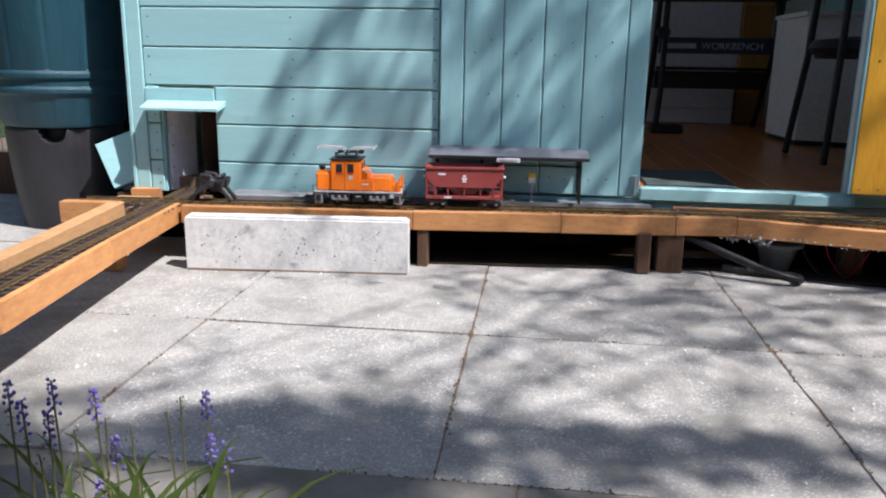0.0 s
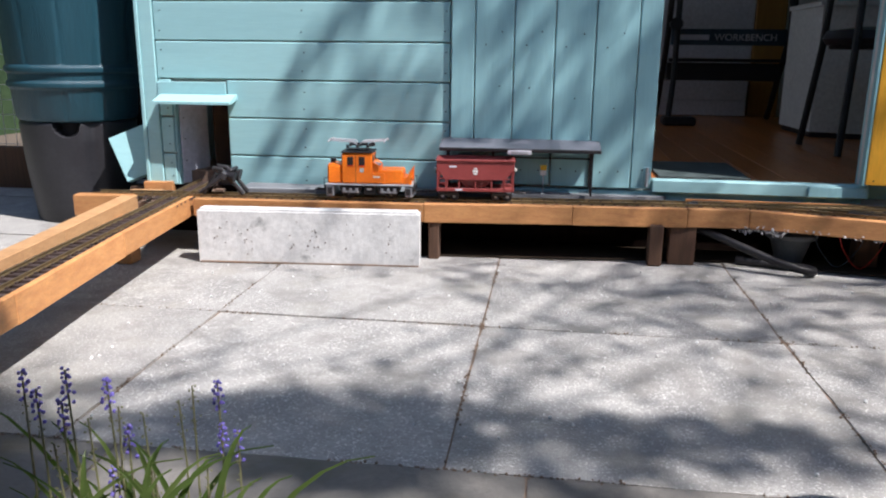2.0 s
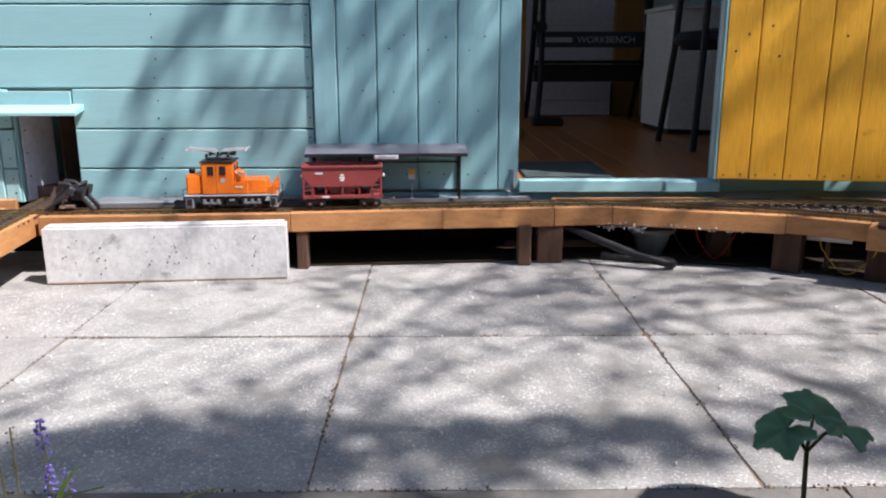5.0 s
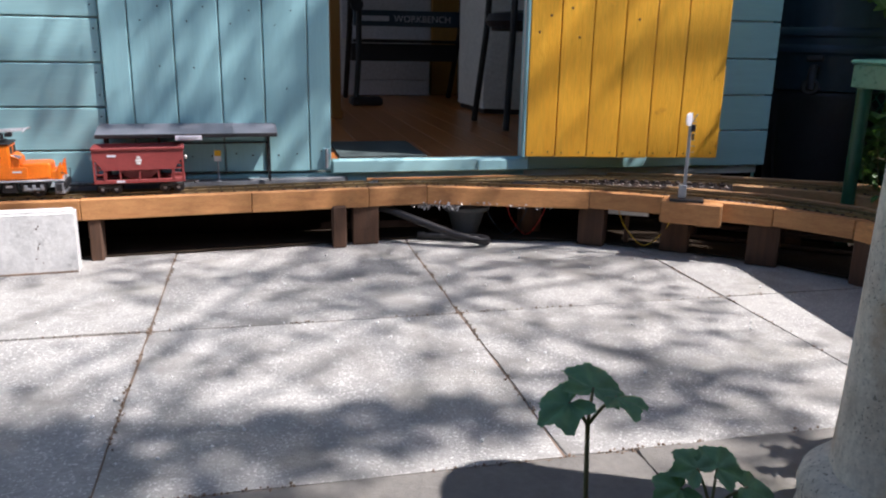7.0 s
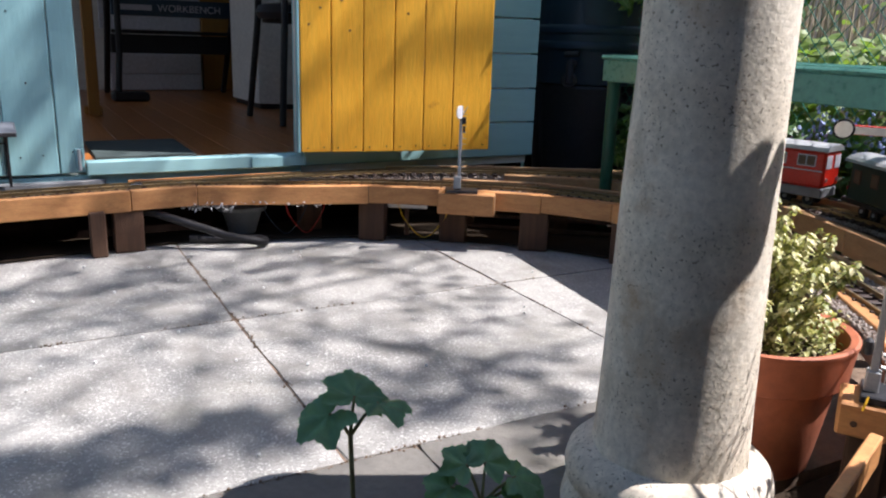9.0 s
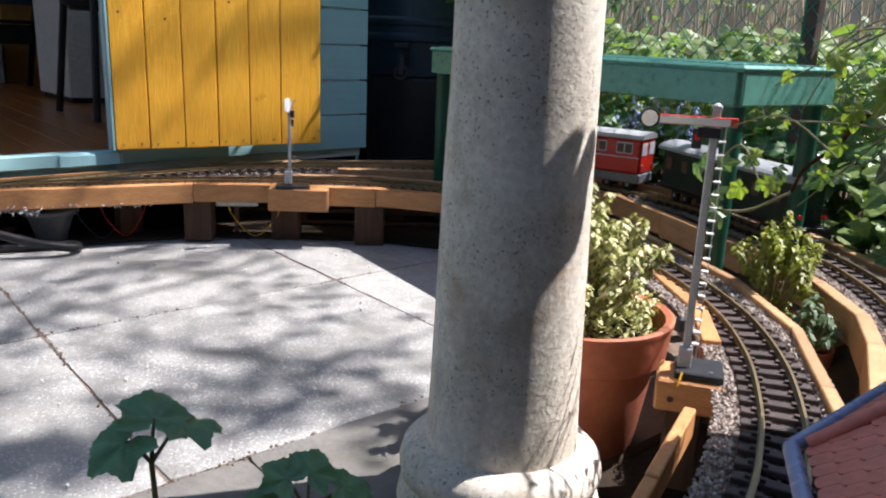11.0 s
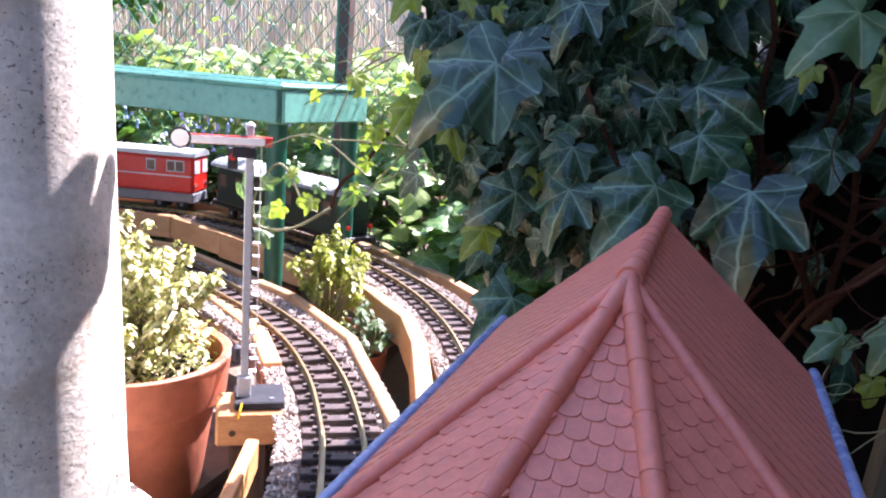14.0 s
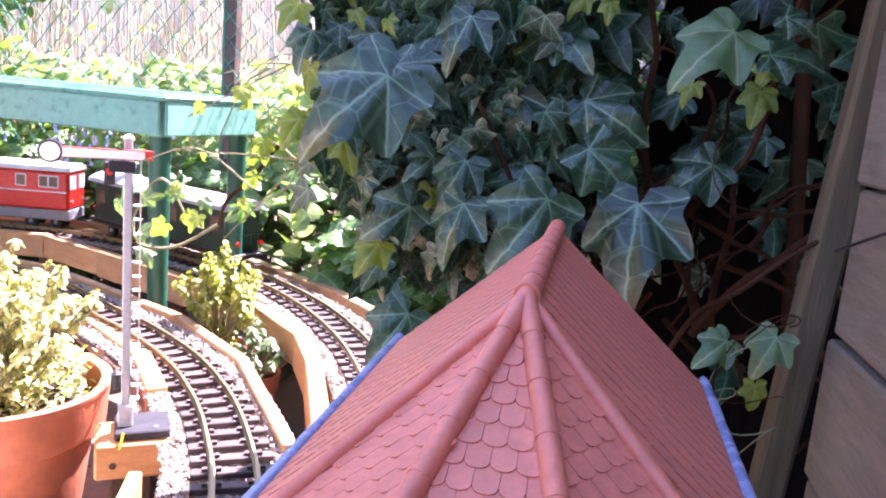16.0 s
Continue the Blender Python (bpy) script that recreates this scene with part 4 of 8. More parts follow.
RAILTOP = 0.164
tie_bm = bmnew()
box(tie_bm, (0, 0, 0), (0.014, 0.088, 0.007), None, 0.001)
for s in (-1, 1):
    box(tie_bm, (0, s * 0.0225 + 0.007, 0.005), (0.006, 0.005, 0.004))
    box(tie_bm, (0, s * 0.0225 - 0.007, 0.005), (0.006, 0.005, 0.004))
TIE_MESH = solid_mesh("sleeper", tie_bm, TIE)


def railway(line, label, start=0.0, dz=0.0, pitch=0.0325):
    pts = spline(line, 0.008)
    pts = pts[int(start / 0.008):]
    d, n = normals(pts)
    mid = pts[len(pts) // 2]
    t = thing("railway_track", label, "railway track", (mid[0], mid[1], BASE), group="model railway tracks")
    prof = [(-0.0035, -0.008), (0.0035, -0.008), (0.0032, -0.0065), (0.0009, -0.0058), (0.0009, -0.0026), (0.0017, -0.0018), (0.0017, 0.0), (-0.0017, 0.0), (-0.0017, -0.0018), (-0.0009, -0.0026), (-0.0009, -0.0058), (-0.0032, -0.0065)]
    for s in (1, -1):
        bm = bmnew()
        rings = []
        for q, m in list(zip(pts, n))[::2]:
            rings.append([bm.verts.new((*(q + m * (s * 0.0225 + o)), RAILTOP + dz + z)) for o, z in prof])
        for a, b in zip(rings, rings[1:]):
            for j in range(len(prof)):
                bm.faces.new((a[j], a[(j + 1) % len(prof)], b[(j + 1) % len(prof)], b[j]))
        part("rail", bm, RAIL, t, "weathered brass rail", world=True)
    step = round(pitch / 0.008, 3)
    i = 0.0
    while i < len(pts) - 1:
        q, v = pts[int(i)], d[int(i)]
        piece("sleeper", TIE_MESH, t, Matrix.Translation((q[0], q[1], RAILTOP + dz - 0.0118)) @ rot(0, 0, math.degrees(math.atan2(v[1], v[0])) + rnd(-1, 1)))
        i += step
    return t


railway(INNER_LINE, "model railway track with brass rails curving round the patio bed")
railway(OUTER_LINE, "outer model railway track with brass rails curving behind the planting", 0.0, 0.0012)
railway(SIDE_LINE, "model railway track running from the shed hatch along the side bed", 0.0, 0.0006)

# gravel between the sleepers
g = np.array([(1, 0, 0), (-0.9, 0.1, 0.1), (0, 1, 0.1), (0.1, -0.9, 0), (0.1, 0.1, 0.8), (0, 0, -0.8)])
GF = [(0, 2, 4), (2, 1, 4), (1, 3, 4), (3, 0, 4), (2, 0, 5), (1, 2, 5), (3, 1, 5), (0, 3, 5)]


def gravel(line, half, a, b, count, size, z, label):
    pts = spline(line, 0.004)
    _, n = normals(pts)
    ms = []
    lo, hi = int(a * len(pts)), int(b * len(pts)) - 1
    for _ in range(count):
        i = random.randint(lo, hi)
        o = rnd(-half, half)
        if abs(abs(o) - 0.0225) < 0.005:
            o += 0.008
        q = pts[i] + n[i] * o
        s = rnd(0.5, 1.0) * size
        low = 0.0 if abs(o) > 0.046 else -0.006
        ms.append(mat4((q[0], q[1], z + low + rnd(-0.002, 0.003)), rot(rnd(0, 360), rnd(0, 360), rnd(0, 360)), s))
    ob = new("track_ballast", many("track_ballast", g, GF, ms, STONE))
    tagged(ob, label, "gravel", "", "stuff")


gravel(INNER_LINE, 0.074, 0.66, 1.0, 23000, 0.0036, BASE + 0.0115, "pinkish grey gravel ballast round the inner track")
gravel(OUTER_LINE, 0.066, 0.55, 1.0, 18000, 0.0036, BASE + 0.012, "pinkish grey gravel ballast round the outer track")
gravel(SIDE_LINE, 0.042, 0.12, 1.0, 9000, 0.0034, BASE + 0.0065, "tan gravel ballast along the side track")
gravel(INNER_LINE, 0.046, 0.28, 0.62, 5000, 0.0042, BASE + 0.008, "brown and grey gravel ballast along the curve")
gravel(OUTER_LINE, 0.050, 0.05, 0.55, 5000, 0.0042, BASE + 0.008, "brown and grey gravel ballast along the outer curve")


# dark sheet over the slabs, in soil colour, for the shade under the deck
structure("soil_strip", slab_poly(bmnew(), [(-1.08, 2.02), (-0.45, 2.055), (0.26, 2.12), (0.43, 2.13), (0.86, 2.02), (1.06, 1.89), (1.26, 1.73), (1.38, 1.55), (1.42, 1.30), (1.60, 1.30), (1.61, 2.20), (1.55, 2.258), (-1.08, 2.258)], 0.003, 0.0065), SOIL, label="dark sheet under the track bed standing in for its shade")


def deck_fittings():
    p = thing("station_platform", "grey model station platform slab along the shed wall", "platform", (-0.45, 2.16, BASE))
    bm = bmnew()
    slab_poly(bm, [(-1.03, 2.11), (-0.5, 2.145), (0.02, 2.185), (0.16, 2.2), (0.22, 2.222), (-1.03, 2.222)], BASE + 0.0005, 0.170)
    bmesh.ops.bevel(bm, geom=list(bm.edges), offset=0.002, segments=1, affect="EDGES")
    part("slab", bm, SLATE, p, world=True)
    part("edge", slab_poly(bmnew(), [(-1.0, 2.113), (-0.5, 2.1455), (-0.5, 2.151), (-1.0, 2.119)], 0.1702, 0.1712), GREY, p, "pale platform edge line", world=True)
    w = thing("red_deck_board", "reddish brown board laid beside the turnout", "board", (0.5, 2.19, BASE))
    part("plank", slab_poly(bmnew(), [(0.27, 2.197), (0.74, 2.2), (0.74, 2.208), (0.27, 2.209)], BASE + 0.0005, 0.166), BEAM, w, world=True)
    part("packing", slab_poly(bmnew(), [(0.27, 2.194), (0.5, 2.1965), (0.5, 2.1968), (0.27, 2.1968)], BASE + 0.0005, 0.162), BEAM, w, world=True)
    for x, y, a, l in ((0.33, 2.185, 3, 0.12), (0.72, 2.11, -16, 0.09)):
        m = thing("point_motor", "flat black turnout motor beside the track", "point motor", (x, y, BASE), a, group="turnout motors")
        part("housing", box(bmnew(), (0, 0, 0.012), (l, 0.026, 0.023), None, 0.003), BLACK, m)
        part("lid", box(bmnew(), (0, 0, 0.0248), (l * 0.8, 0.018, 0.0025), None, 0.001), SATIN, m)
        part("rod", cyl(bmnew(), (0, -0.013, 0.014), (0, -0.03, 0.014), 0.0015, None, 6), SILVER, m)


deck_fittings()


def kerb():
    k = thing("concrete_kerb", "pale concrete edging kerb standing against the track bed", "kerb", (-0.757, 1.94, 0), math.degrees(math.atan2(0.046, 0.600)))
    bm = bmnew()
    box(bm, (0, 0, 0.075), (0.602, 0.05, 0.15))
    es = [e for e in bm.edges if e.verts[0].co.z > 0.1 and e.verts[1].co.z > 0.1]
    bmesh.ops.bevel(bm, geom=es, offset=0.006, segments=2, affect="EDGES")
    bmesh.ops.subdivide_edges(bm, edges=[e for e in bm.edges if e.calc_length() > 0.3], cuts=30)
    for v in bm.verts:
        v.co += Vector(noise.noise_vector(v.co * 22)) * 0.0012
    blk = part("block", bm, KERB, k)
    pit = bmnew()
    bmesh.ops.create_icosphere(pit, subdivisions=1, radius=0.0022, matrix=Matrix.Diagonal((1, 0.25, 1, 1)))
    pit = solid_mesh("pit", pit, POST)
    for _ in range(46):
        x = random.choice((-0.24, -0.17, -0.05, 0.02, 0.12, 0.22)) + random.gauss(0, 0.012)
        piece("pit", pit, blk, pose(x, -0.0262, rnd(0.02, 0.12), 0, 0, 0) @ Matrix.Diagonal((rnd(0.5, 1.4), 1, rnd(0.5, 1.2), 1)), False)
    part("mortar_line", box(bmnew(), (0.0, -0.0245, 0.003), (0.6, 0.006, 0.006), None, 0.002), JOINT, k)


kerb()

# ---------------------------------------------------------------- rolling stock
LINE = spline(INNER_LINE, 0.005)
LDIR, _ = normals(LINE)


def on_line(x, line=None):
    i = int(np.argmin(np.abs(LINE[:, 0] - x) + (LINE[:, 1] < 1.6) * 9))
    return (float(LINE[i, 0]), float(LINE[i, 1]), RAILTOP), math.degrees(math.atan2(LDIR[i, 1], LDIR[i, 0]))


def wheelset(parent, x, r=0.0155):
    for s in (-1, 1):
        bm = bmnew()
        cyl(bm, (x, s * 0.0195, r), (x, s * 0.026, r), r, None, 16)
        cyl(bm, (x, s * 0.0175, r), (x, s * 0.0195, r), r + 0.0025, None, 16)
        w = part("wheel", bm, SATIN, parent, "black steel wheel")
        part("hub", cyl(bmnew(), (x, s * 0.0262, r), (x, s * 0.0285, r), r * 0.35, None, 8), GREY, w)


def coupler(parent, x, sgn):
    bm = bmnew()
    box(bm, (x + sgn * 0.010, 0, 0.021), (0.026, 0.008, 0.005))
    part("coupler", tube(bm, [(x + sgn * 0.020, -0.014, 0.021), (x + sgn * 0.031, -0.008, 0.021), (x + sgn * 0.031, 0.008, 0.021), (x + sgn * 0.020, 0.014, 0.021)], 0.0025, 6), SATIN, parent)


def orange_loco():
    loc, a = on_line(-0.617)
    t = thing("electric_locomotive", "orange model electric locomotive with silver pantograph and grey frame", "locomotive", loc, a)
    t.location.z -= 0.002
    L = 0.123
    f = bmnew()
    box(f, (0, 0, 0.0415), (2 * L, 0.088, 0.004), None, 0.001)
    part("running_board", f, GREY, t, "light grey running board")
    for x0, x1 in ((-0.085, -0.020), (0.022, 0.085)):
        b = bmnew()
        prism(b, [(x0, 0.037), (x1, 0.037), (x1 - 0.006, 0.014), (x0 + 0.006, 0.014)], -0.039, 0.039, 0.0015)
        sf = part("side_frame", b, SATIN, t, "dark cast side frame")
        for q in (-1, 1):
            part("equaliser", box(bmnew(), ((x0 + x1) / 2, q * 0.0402, 0.021), (x1 - x0 - 0.016, 0.0024, 0.006), None, 0.0008), FRAME, sf)
            for k in range(3):
                part("axle_box", box(bmnew(), (x0 + 0.014 + k * 0.018, q * 0.0412, 0.026), (0.008, 0.004, 0.012), None, 0.001), FRAME, sf)
    part("battery_box", box(bmnew(), (0.0, 0, 0.024), (0.034, 0.074, 0.024), None, 0.002), SATIN, t, "black battery box")
    part("maker_plate", box(bmnew(), (0.0, -0.0378, 0.029), (0.014, 0.001, 0.005)), WHITE, t)
    for s in (-1, 1):
        b = bmnew()
        box(b, (s * (L - 0.012), 0, 0.0225), (0.022, 0.084, 0.030), None, 0.002)
        st = part("step_box", b, FRAME, t, "grey end step box")
        part("step_plate", box(bmnew(), (s * (L - 0.013), -0.0432, 0.024), (0.013, 0.002, 0.018), None, 0.0008), SATIN, st)
        part("buffer_beam", box(bmnew(), (s * (L + 0.001), 0, 0.030), (0.006, 0.086, 0.014), None, 0.001), SATIN, t)
        coupler(t, s * (L + 0.004), s)
        wheelset(t, s * 0.060)
        for q in (-1, 1):
            part("handrail", tube(bmnew(), [(s * (L + 0.003), q * 0.038, 0.034), (s * (L + 0.004), q * 0.038, 0.058), (s * (L - 0.008), q * 0.038, 0.060)], 0.0012, 5), SATIN, t)
    # short hood, cab, long hood
    h = part("short_hood", box(bmnew(), (-0.0975, 0, 0.069), (0.041, 0.070, 0.051), None, 0.004), ORANGE, t)
    part("hood_top", box(bmnew(), (-0.0975, 0, 0.0955), (0.038, 0.066, 0.003), None, 0.001), ORANGE, h)
    part("headlamp", lathe(bmnew(), [(0.003, 0.097), (0.008, 0.099), (0.009, 0.106), (0.007, 0.109), (0.002, 0.110)], 12, (-0.107, 0)), SATIN, h, "black roof lamp", smooth=True)
    c = part("cab", box(bmnew(), (-0.034, 0, 0.087), (0.086, 0.080, 0.086), None, 0.004), ORANGE, t)
    part("cab_roof", prism(bmnew(), [(-0.080, 0.1302), (0.012, 0.1302), (0.009, 0.1335), (-0.077, 0.1335)], -0.043, 0.043, 0.001), SATIN, t, "thin black cab roof")
    for s in (-1, 1):
        for x in (-0.052, -0.020):
            w = part("window", box(bmnew(), (x, s * 0.0402, 0.107), (0.017, 0.0015, 0.025), None, 0.0007), SATIN, c, "dark cab window with thin frame")
            part("window_frame", box(bmnew(), (x, s * 0.0408, 0.0945), (0.018, 0.002, 0.0022)), RED, w)
        part("door_line", box(bmnew(), (-0.037, s * 0.0401, 0.087), (0.001, 0.0012, 0.080)), RUST, c)
        part("number_panel", box(bmnew(), (-0.020, s * 0.0403, 0.082), (0.011, 0.0012, 0.012)), GREY, c)
    for y in (-0.02, 0.02):
        part("end_window", box(bmnew(), (0.0092, y, 0.112), (0.0015, 0.022, 0.022), None, 0.0007), SATIN, c)
    part("sloping_hood", prism(bmnew(), [(0.0095, 0.0435), (0.028, 0.0435), (0.028, 0.094), (0.0095, 0.108)], -0.036, 0.036, 0.002), ORANGE, t)
    lh = part("long_hood", prism(bmnew(), [(0.0285, 0.0440), (0.094, 0.0440), (0.094, 0.078), (0.090, 0.083), (0.0285, 0.083)], -0.036, 0.036, 0.0025), ORANGE, t)
    for s in (-1, 1):
        dv = part("hood_door", box(bmnew(), (0.021, s * 0.0375, 0.0605), (0.045, 0.004, 0.029), None, 0.0012), ORANGE, lh)
        part("lettering_bar", box(bmnew(), (0.021, s * 0.0398, 0.064), (0.020, 0.001, 0.004)), WHITE, dv)
        part("louvre", box(bmnew(), (0.070, s * 0.0363, 0.062), (0.036, 0.0012, 0.026)), ORANGE, lh)
    part("end_deck", box(bmnew(), (0.104, 0, 0.054), (0.019, 0.070, 0.020), None, 0.001), ORANGE, t)
    for q in (-1, 1):
        part("end_post", prism(bmnew(), [(0.108, 0.0440), (0.119, 0.0440), (0.119, 0.086), (0.115, 0.084), (0.108, 0.066)], q * 0.036 - 0.002, q * 0.036 + 0.002, 0.0006), ORANGE, t)
    part("horn", cyl(bmnew(), (0.018, -0.038, 0.105), (0.034, -0.041, 0.099), 0.002, 0.005, 8), SILVER, t)
    # pantograph
    pn = part("pantograph_base", box(bmnew(), (-0.034, 0, 0.1370), (0.064, 0.040, 0.0025), None, 0.001), SATIN, t)
    for x in (-0.062, -0.034, -0.006):
        for y in (-0.022, 0.022):
            part("insulator", lathe(bmnew(), [(0.0025, 0.141), (0.005, 0.143), (0.003, 0.1455), (0.005, 0.148), (0.002, 0.151)], 8, (x, y)), SATIN, pn, smooth=True)
    part("spring_case", cyl(bmnew(), (-0.06, 0, 0.150), (-0.008, 0, 0.150), 0.004, None, 8), SATIN, pn, smooth=True)
    part("end_lamp", box(bmnew(), (0.006, 0, 0.1505), (0.012, 0.014, 0.012), None, 0.002), SATIN, pn)
    for s in (-1, 1):
        for y in (-0.028, 0.0, 0.028):
            part("bow", tube(bmnew(), [(-0.034 + s * 0.004, y * 0.4, 0.150), (-0.034 + s * 0.012, y, 0.1585), (-0.034 + s * 0.078, y, 0.1625)], 0.0017, 5), BRIGHT, pn, "bright pantograph bar")
        part("contact_bar", tube(bmnew(), [(-0.034 + s * 0.078, -0.042, 0.160), (-0.034 + s * 0.078, -0.03, 0.1635), (-0.034 + s * 0.078, 0.03, 0.1635), (-0.034 + s * 0.078, 0.042, 0.160)], 0.0022, 6), BRIGHT, pn)


def hopper():
    loc, a = on_line(-0.322)
    t = thing("hopper_wagon", "maroon model ore hopper wagon with open body and white marks", "wagon", loc, a)
    t.location.z -= 0.002
    L = 0.108
    b = bmnew()
    box(b, (0, 0, 0.030), (2 * L, 0.030, 0.010), None, 0.001)
    part("centre_sill", b, MAROON, t)
    for s in (-1, 1):
        part("side_sill", box(bmnew(), (0, s * 0.040, 0.033), (2 * L, 0.006, 0.009), None, 0.001), MAROON, t)
    # body: a flared open trough with sloping ends
    hi, lo = 0.118, 0.062
    rim, low = (0.107, 0.045), (0.083, 0.045)
    bm = bmnew()
    th = 0.003
    outer_top = [(-rim[0], -rim[1]), (rim[0], -rim[1]), (rim[0], rim[1]), (-rim[0], rim[1])]
    vt = [bm.verts.new((x, y, hi)) for x, y in outer_top]
    vl = [bm.verts.new((x * 0.995 if abs(x) > 1 else x, y, 0.094)) for x, y in outer_top]
    vb = [bm.verts.new((math.copysign(low[0], x), y, lo)) for x, y in outer_top]
    it = [bm.verts.new((x - math.copysign(th, x), y - math.copysign(th, y), hi)) for x, y in outer_top]
    ib = [bm.verts.new((math.copysign(0.030, x), math.copysign(0.026, y), lo + 0.004)) for x, y in outer_top]
    for i in range(4):
        j = (i + 1) % 4
        bm.faces.new((vl[i], vl[j], vt[j], vt[i]))
        bm.faces.new((vb[i], vb[j], vl[j], vl[i]))
        bm.faces.new((vt[i], vt[j], it[j], it[i]))
        bm.faces.new((it[i], it[j], ib[j], ib[i]))
    bm.faces.new(vb[::-1]), bm.faces.new(ib)
    body = part("body", bm, MAROON, t)
    for s in (-1, 1):
        part("rim", box(bmnew(), (0, s * 0.0462, hi - 0.003), (0.216, 0.004, 0.006), None, 0.001), MAROON, body)
        part("rim", box(bmnew(), (s * 0.1075, 0, hi - 0.003), (0.004, 0.092, 0.006), None, 0.001), MAROON, body)
        mk = bmnew()
        for k, (w, z) in enumerate(((0.008, 0.093), (0.014, 0.086), (0.010, 0.079))):
            box(mk, (0.0, s * 0.0457, z), (w, 0.0008, 0.005))
        part("white_mark", mk, WHITE, body)
        part("number_bar", box(bmnew(), (-0.062, s * 0.0457, 0.098), (0.020, 0.0008, 0.005)), LILAC, body)
        for x in (-0.078, -0.045, 0.0, 0.045, 0.078):
            part("brace", box(bmnew(), (x, s * 0.0405, 0.0495), (0.004, 0.005, 0.026), None, 0.0006), MAROON, t)
        for x in (-0.104, 0.104):
            part("corner_post", box(bmnew(), (x, s * 0.042, 0.076), (0.005, 0.005, 0.082), None, 0.0008), MAROON, t)
            for z in (0.052, 0.064, 0.076, 0.088):
                part("ladder_rung", box(bmnew(), (x - math.copysign(0.011, x), s * 0.043, z), (0.020, 0.0025, 0.0025)), MAROON, t)
            part("ladder_side", box(bmnew(), (x - math.copysign(0.022, x), s * 0.043, 0.066), (0.003, 0.003, 0.060)), MAROON, t)
        part("sill_bar", box(bmnew(), (-0.045, s * 0.0436, 0.0335), (0.020, 0.0008, 0.005)), LILAC, t)
    part("chute", prism(bmnew(), [(-0.050, 0.0615), (0.050, 0.0615), (0.026, 0.038), (-0.026, 0.038)], -0.030, 0.030, 0.001), MAROON, t)
    for s in (-1, 1):
        part("bogie", box(bmnew(), (s * 0.074, 0, 0.019), (0.058, 0.058, 0.014), None, 0.003), SATIN, t, "black bogie")
        for d in (-0.016, 0.016):
            wheelset(t, s * 0.074 + d, 0.0125)
        coupler(t, s * (L + 0.002), s)
        part("end_lamp", lathe(bmnew(), [(0.001, 0.081), (0.004, 0.083), (0.004, 0.088), (0.001, 0.090)], 8, (s * 0.112, 0.0)), WHITE, t, smooth=True)
        part("brake_wheel", tube(bmnew(), [(s * 0.111, 0.018 + 0.011 * math.cos(q), 0.080 + 0.011 * math.sin(q)) for q in np.linspace(0, 6.28, 13)], 0.0011, 5), SATIN, t)


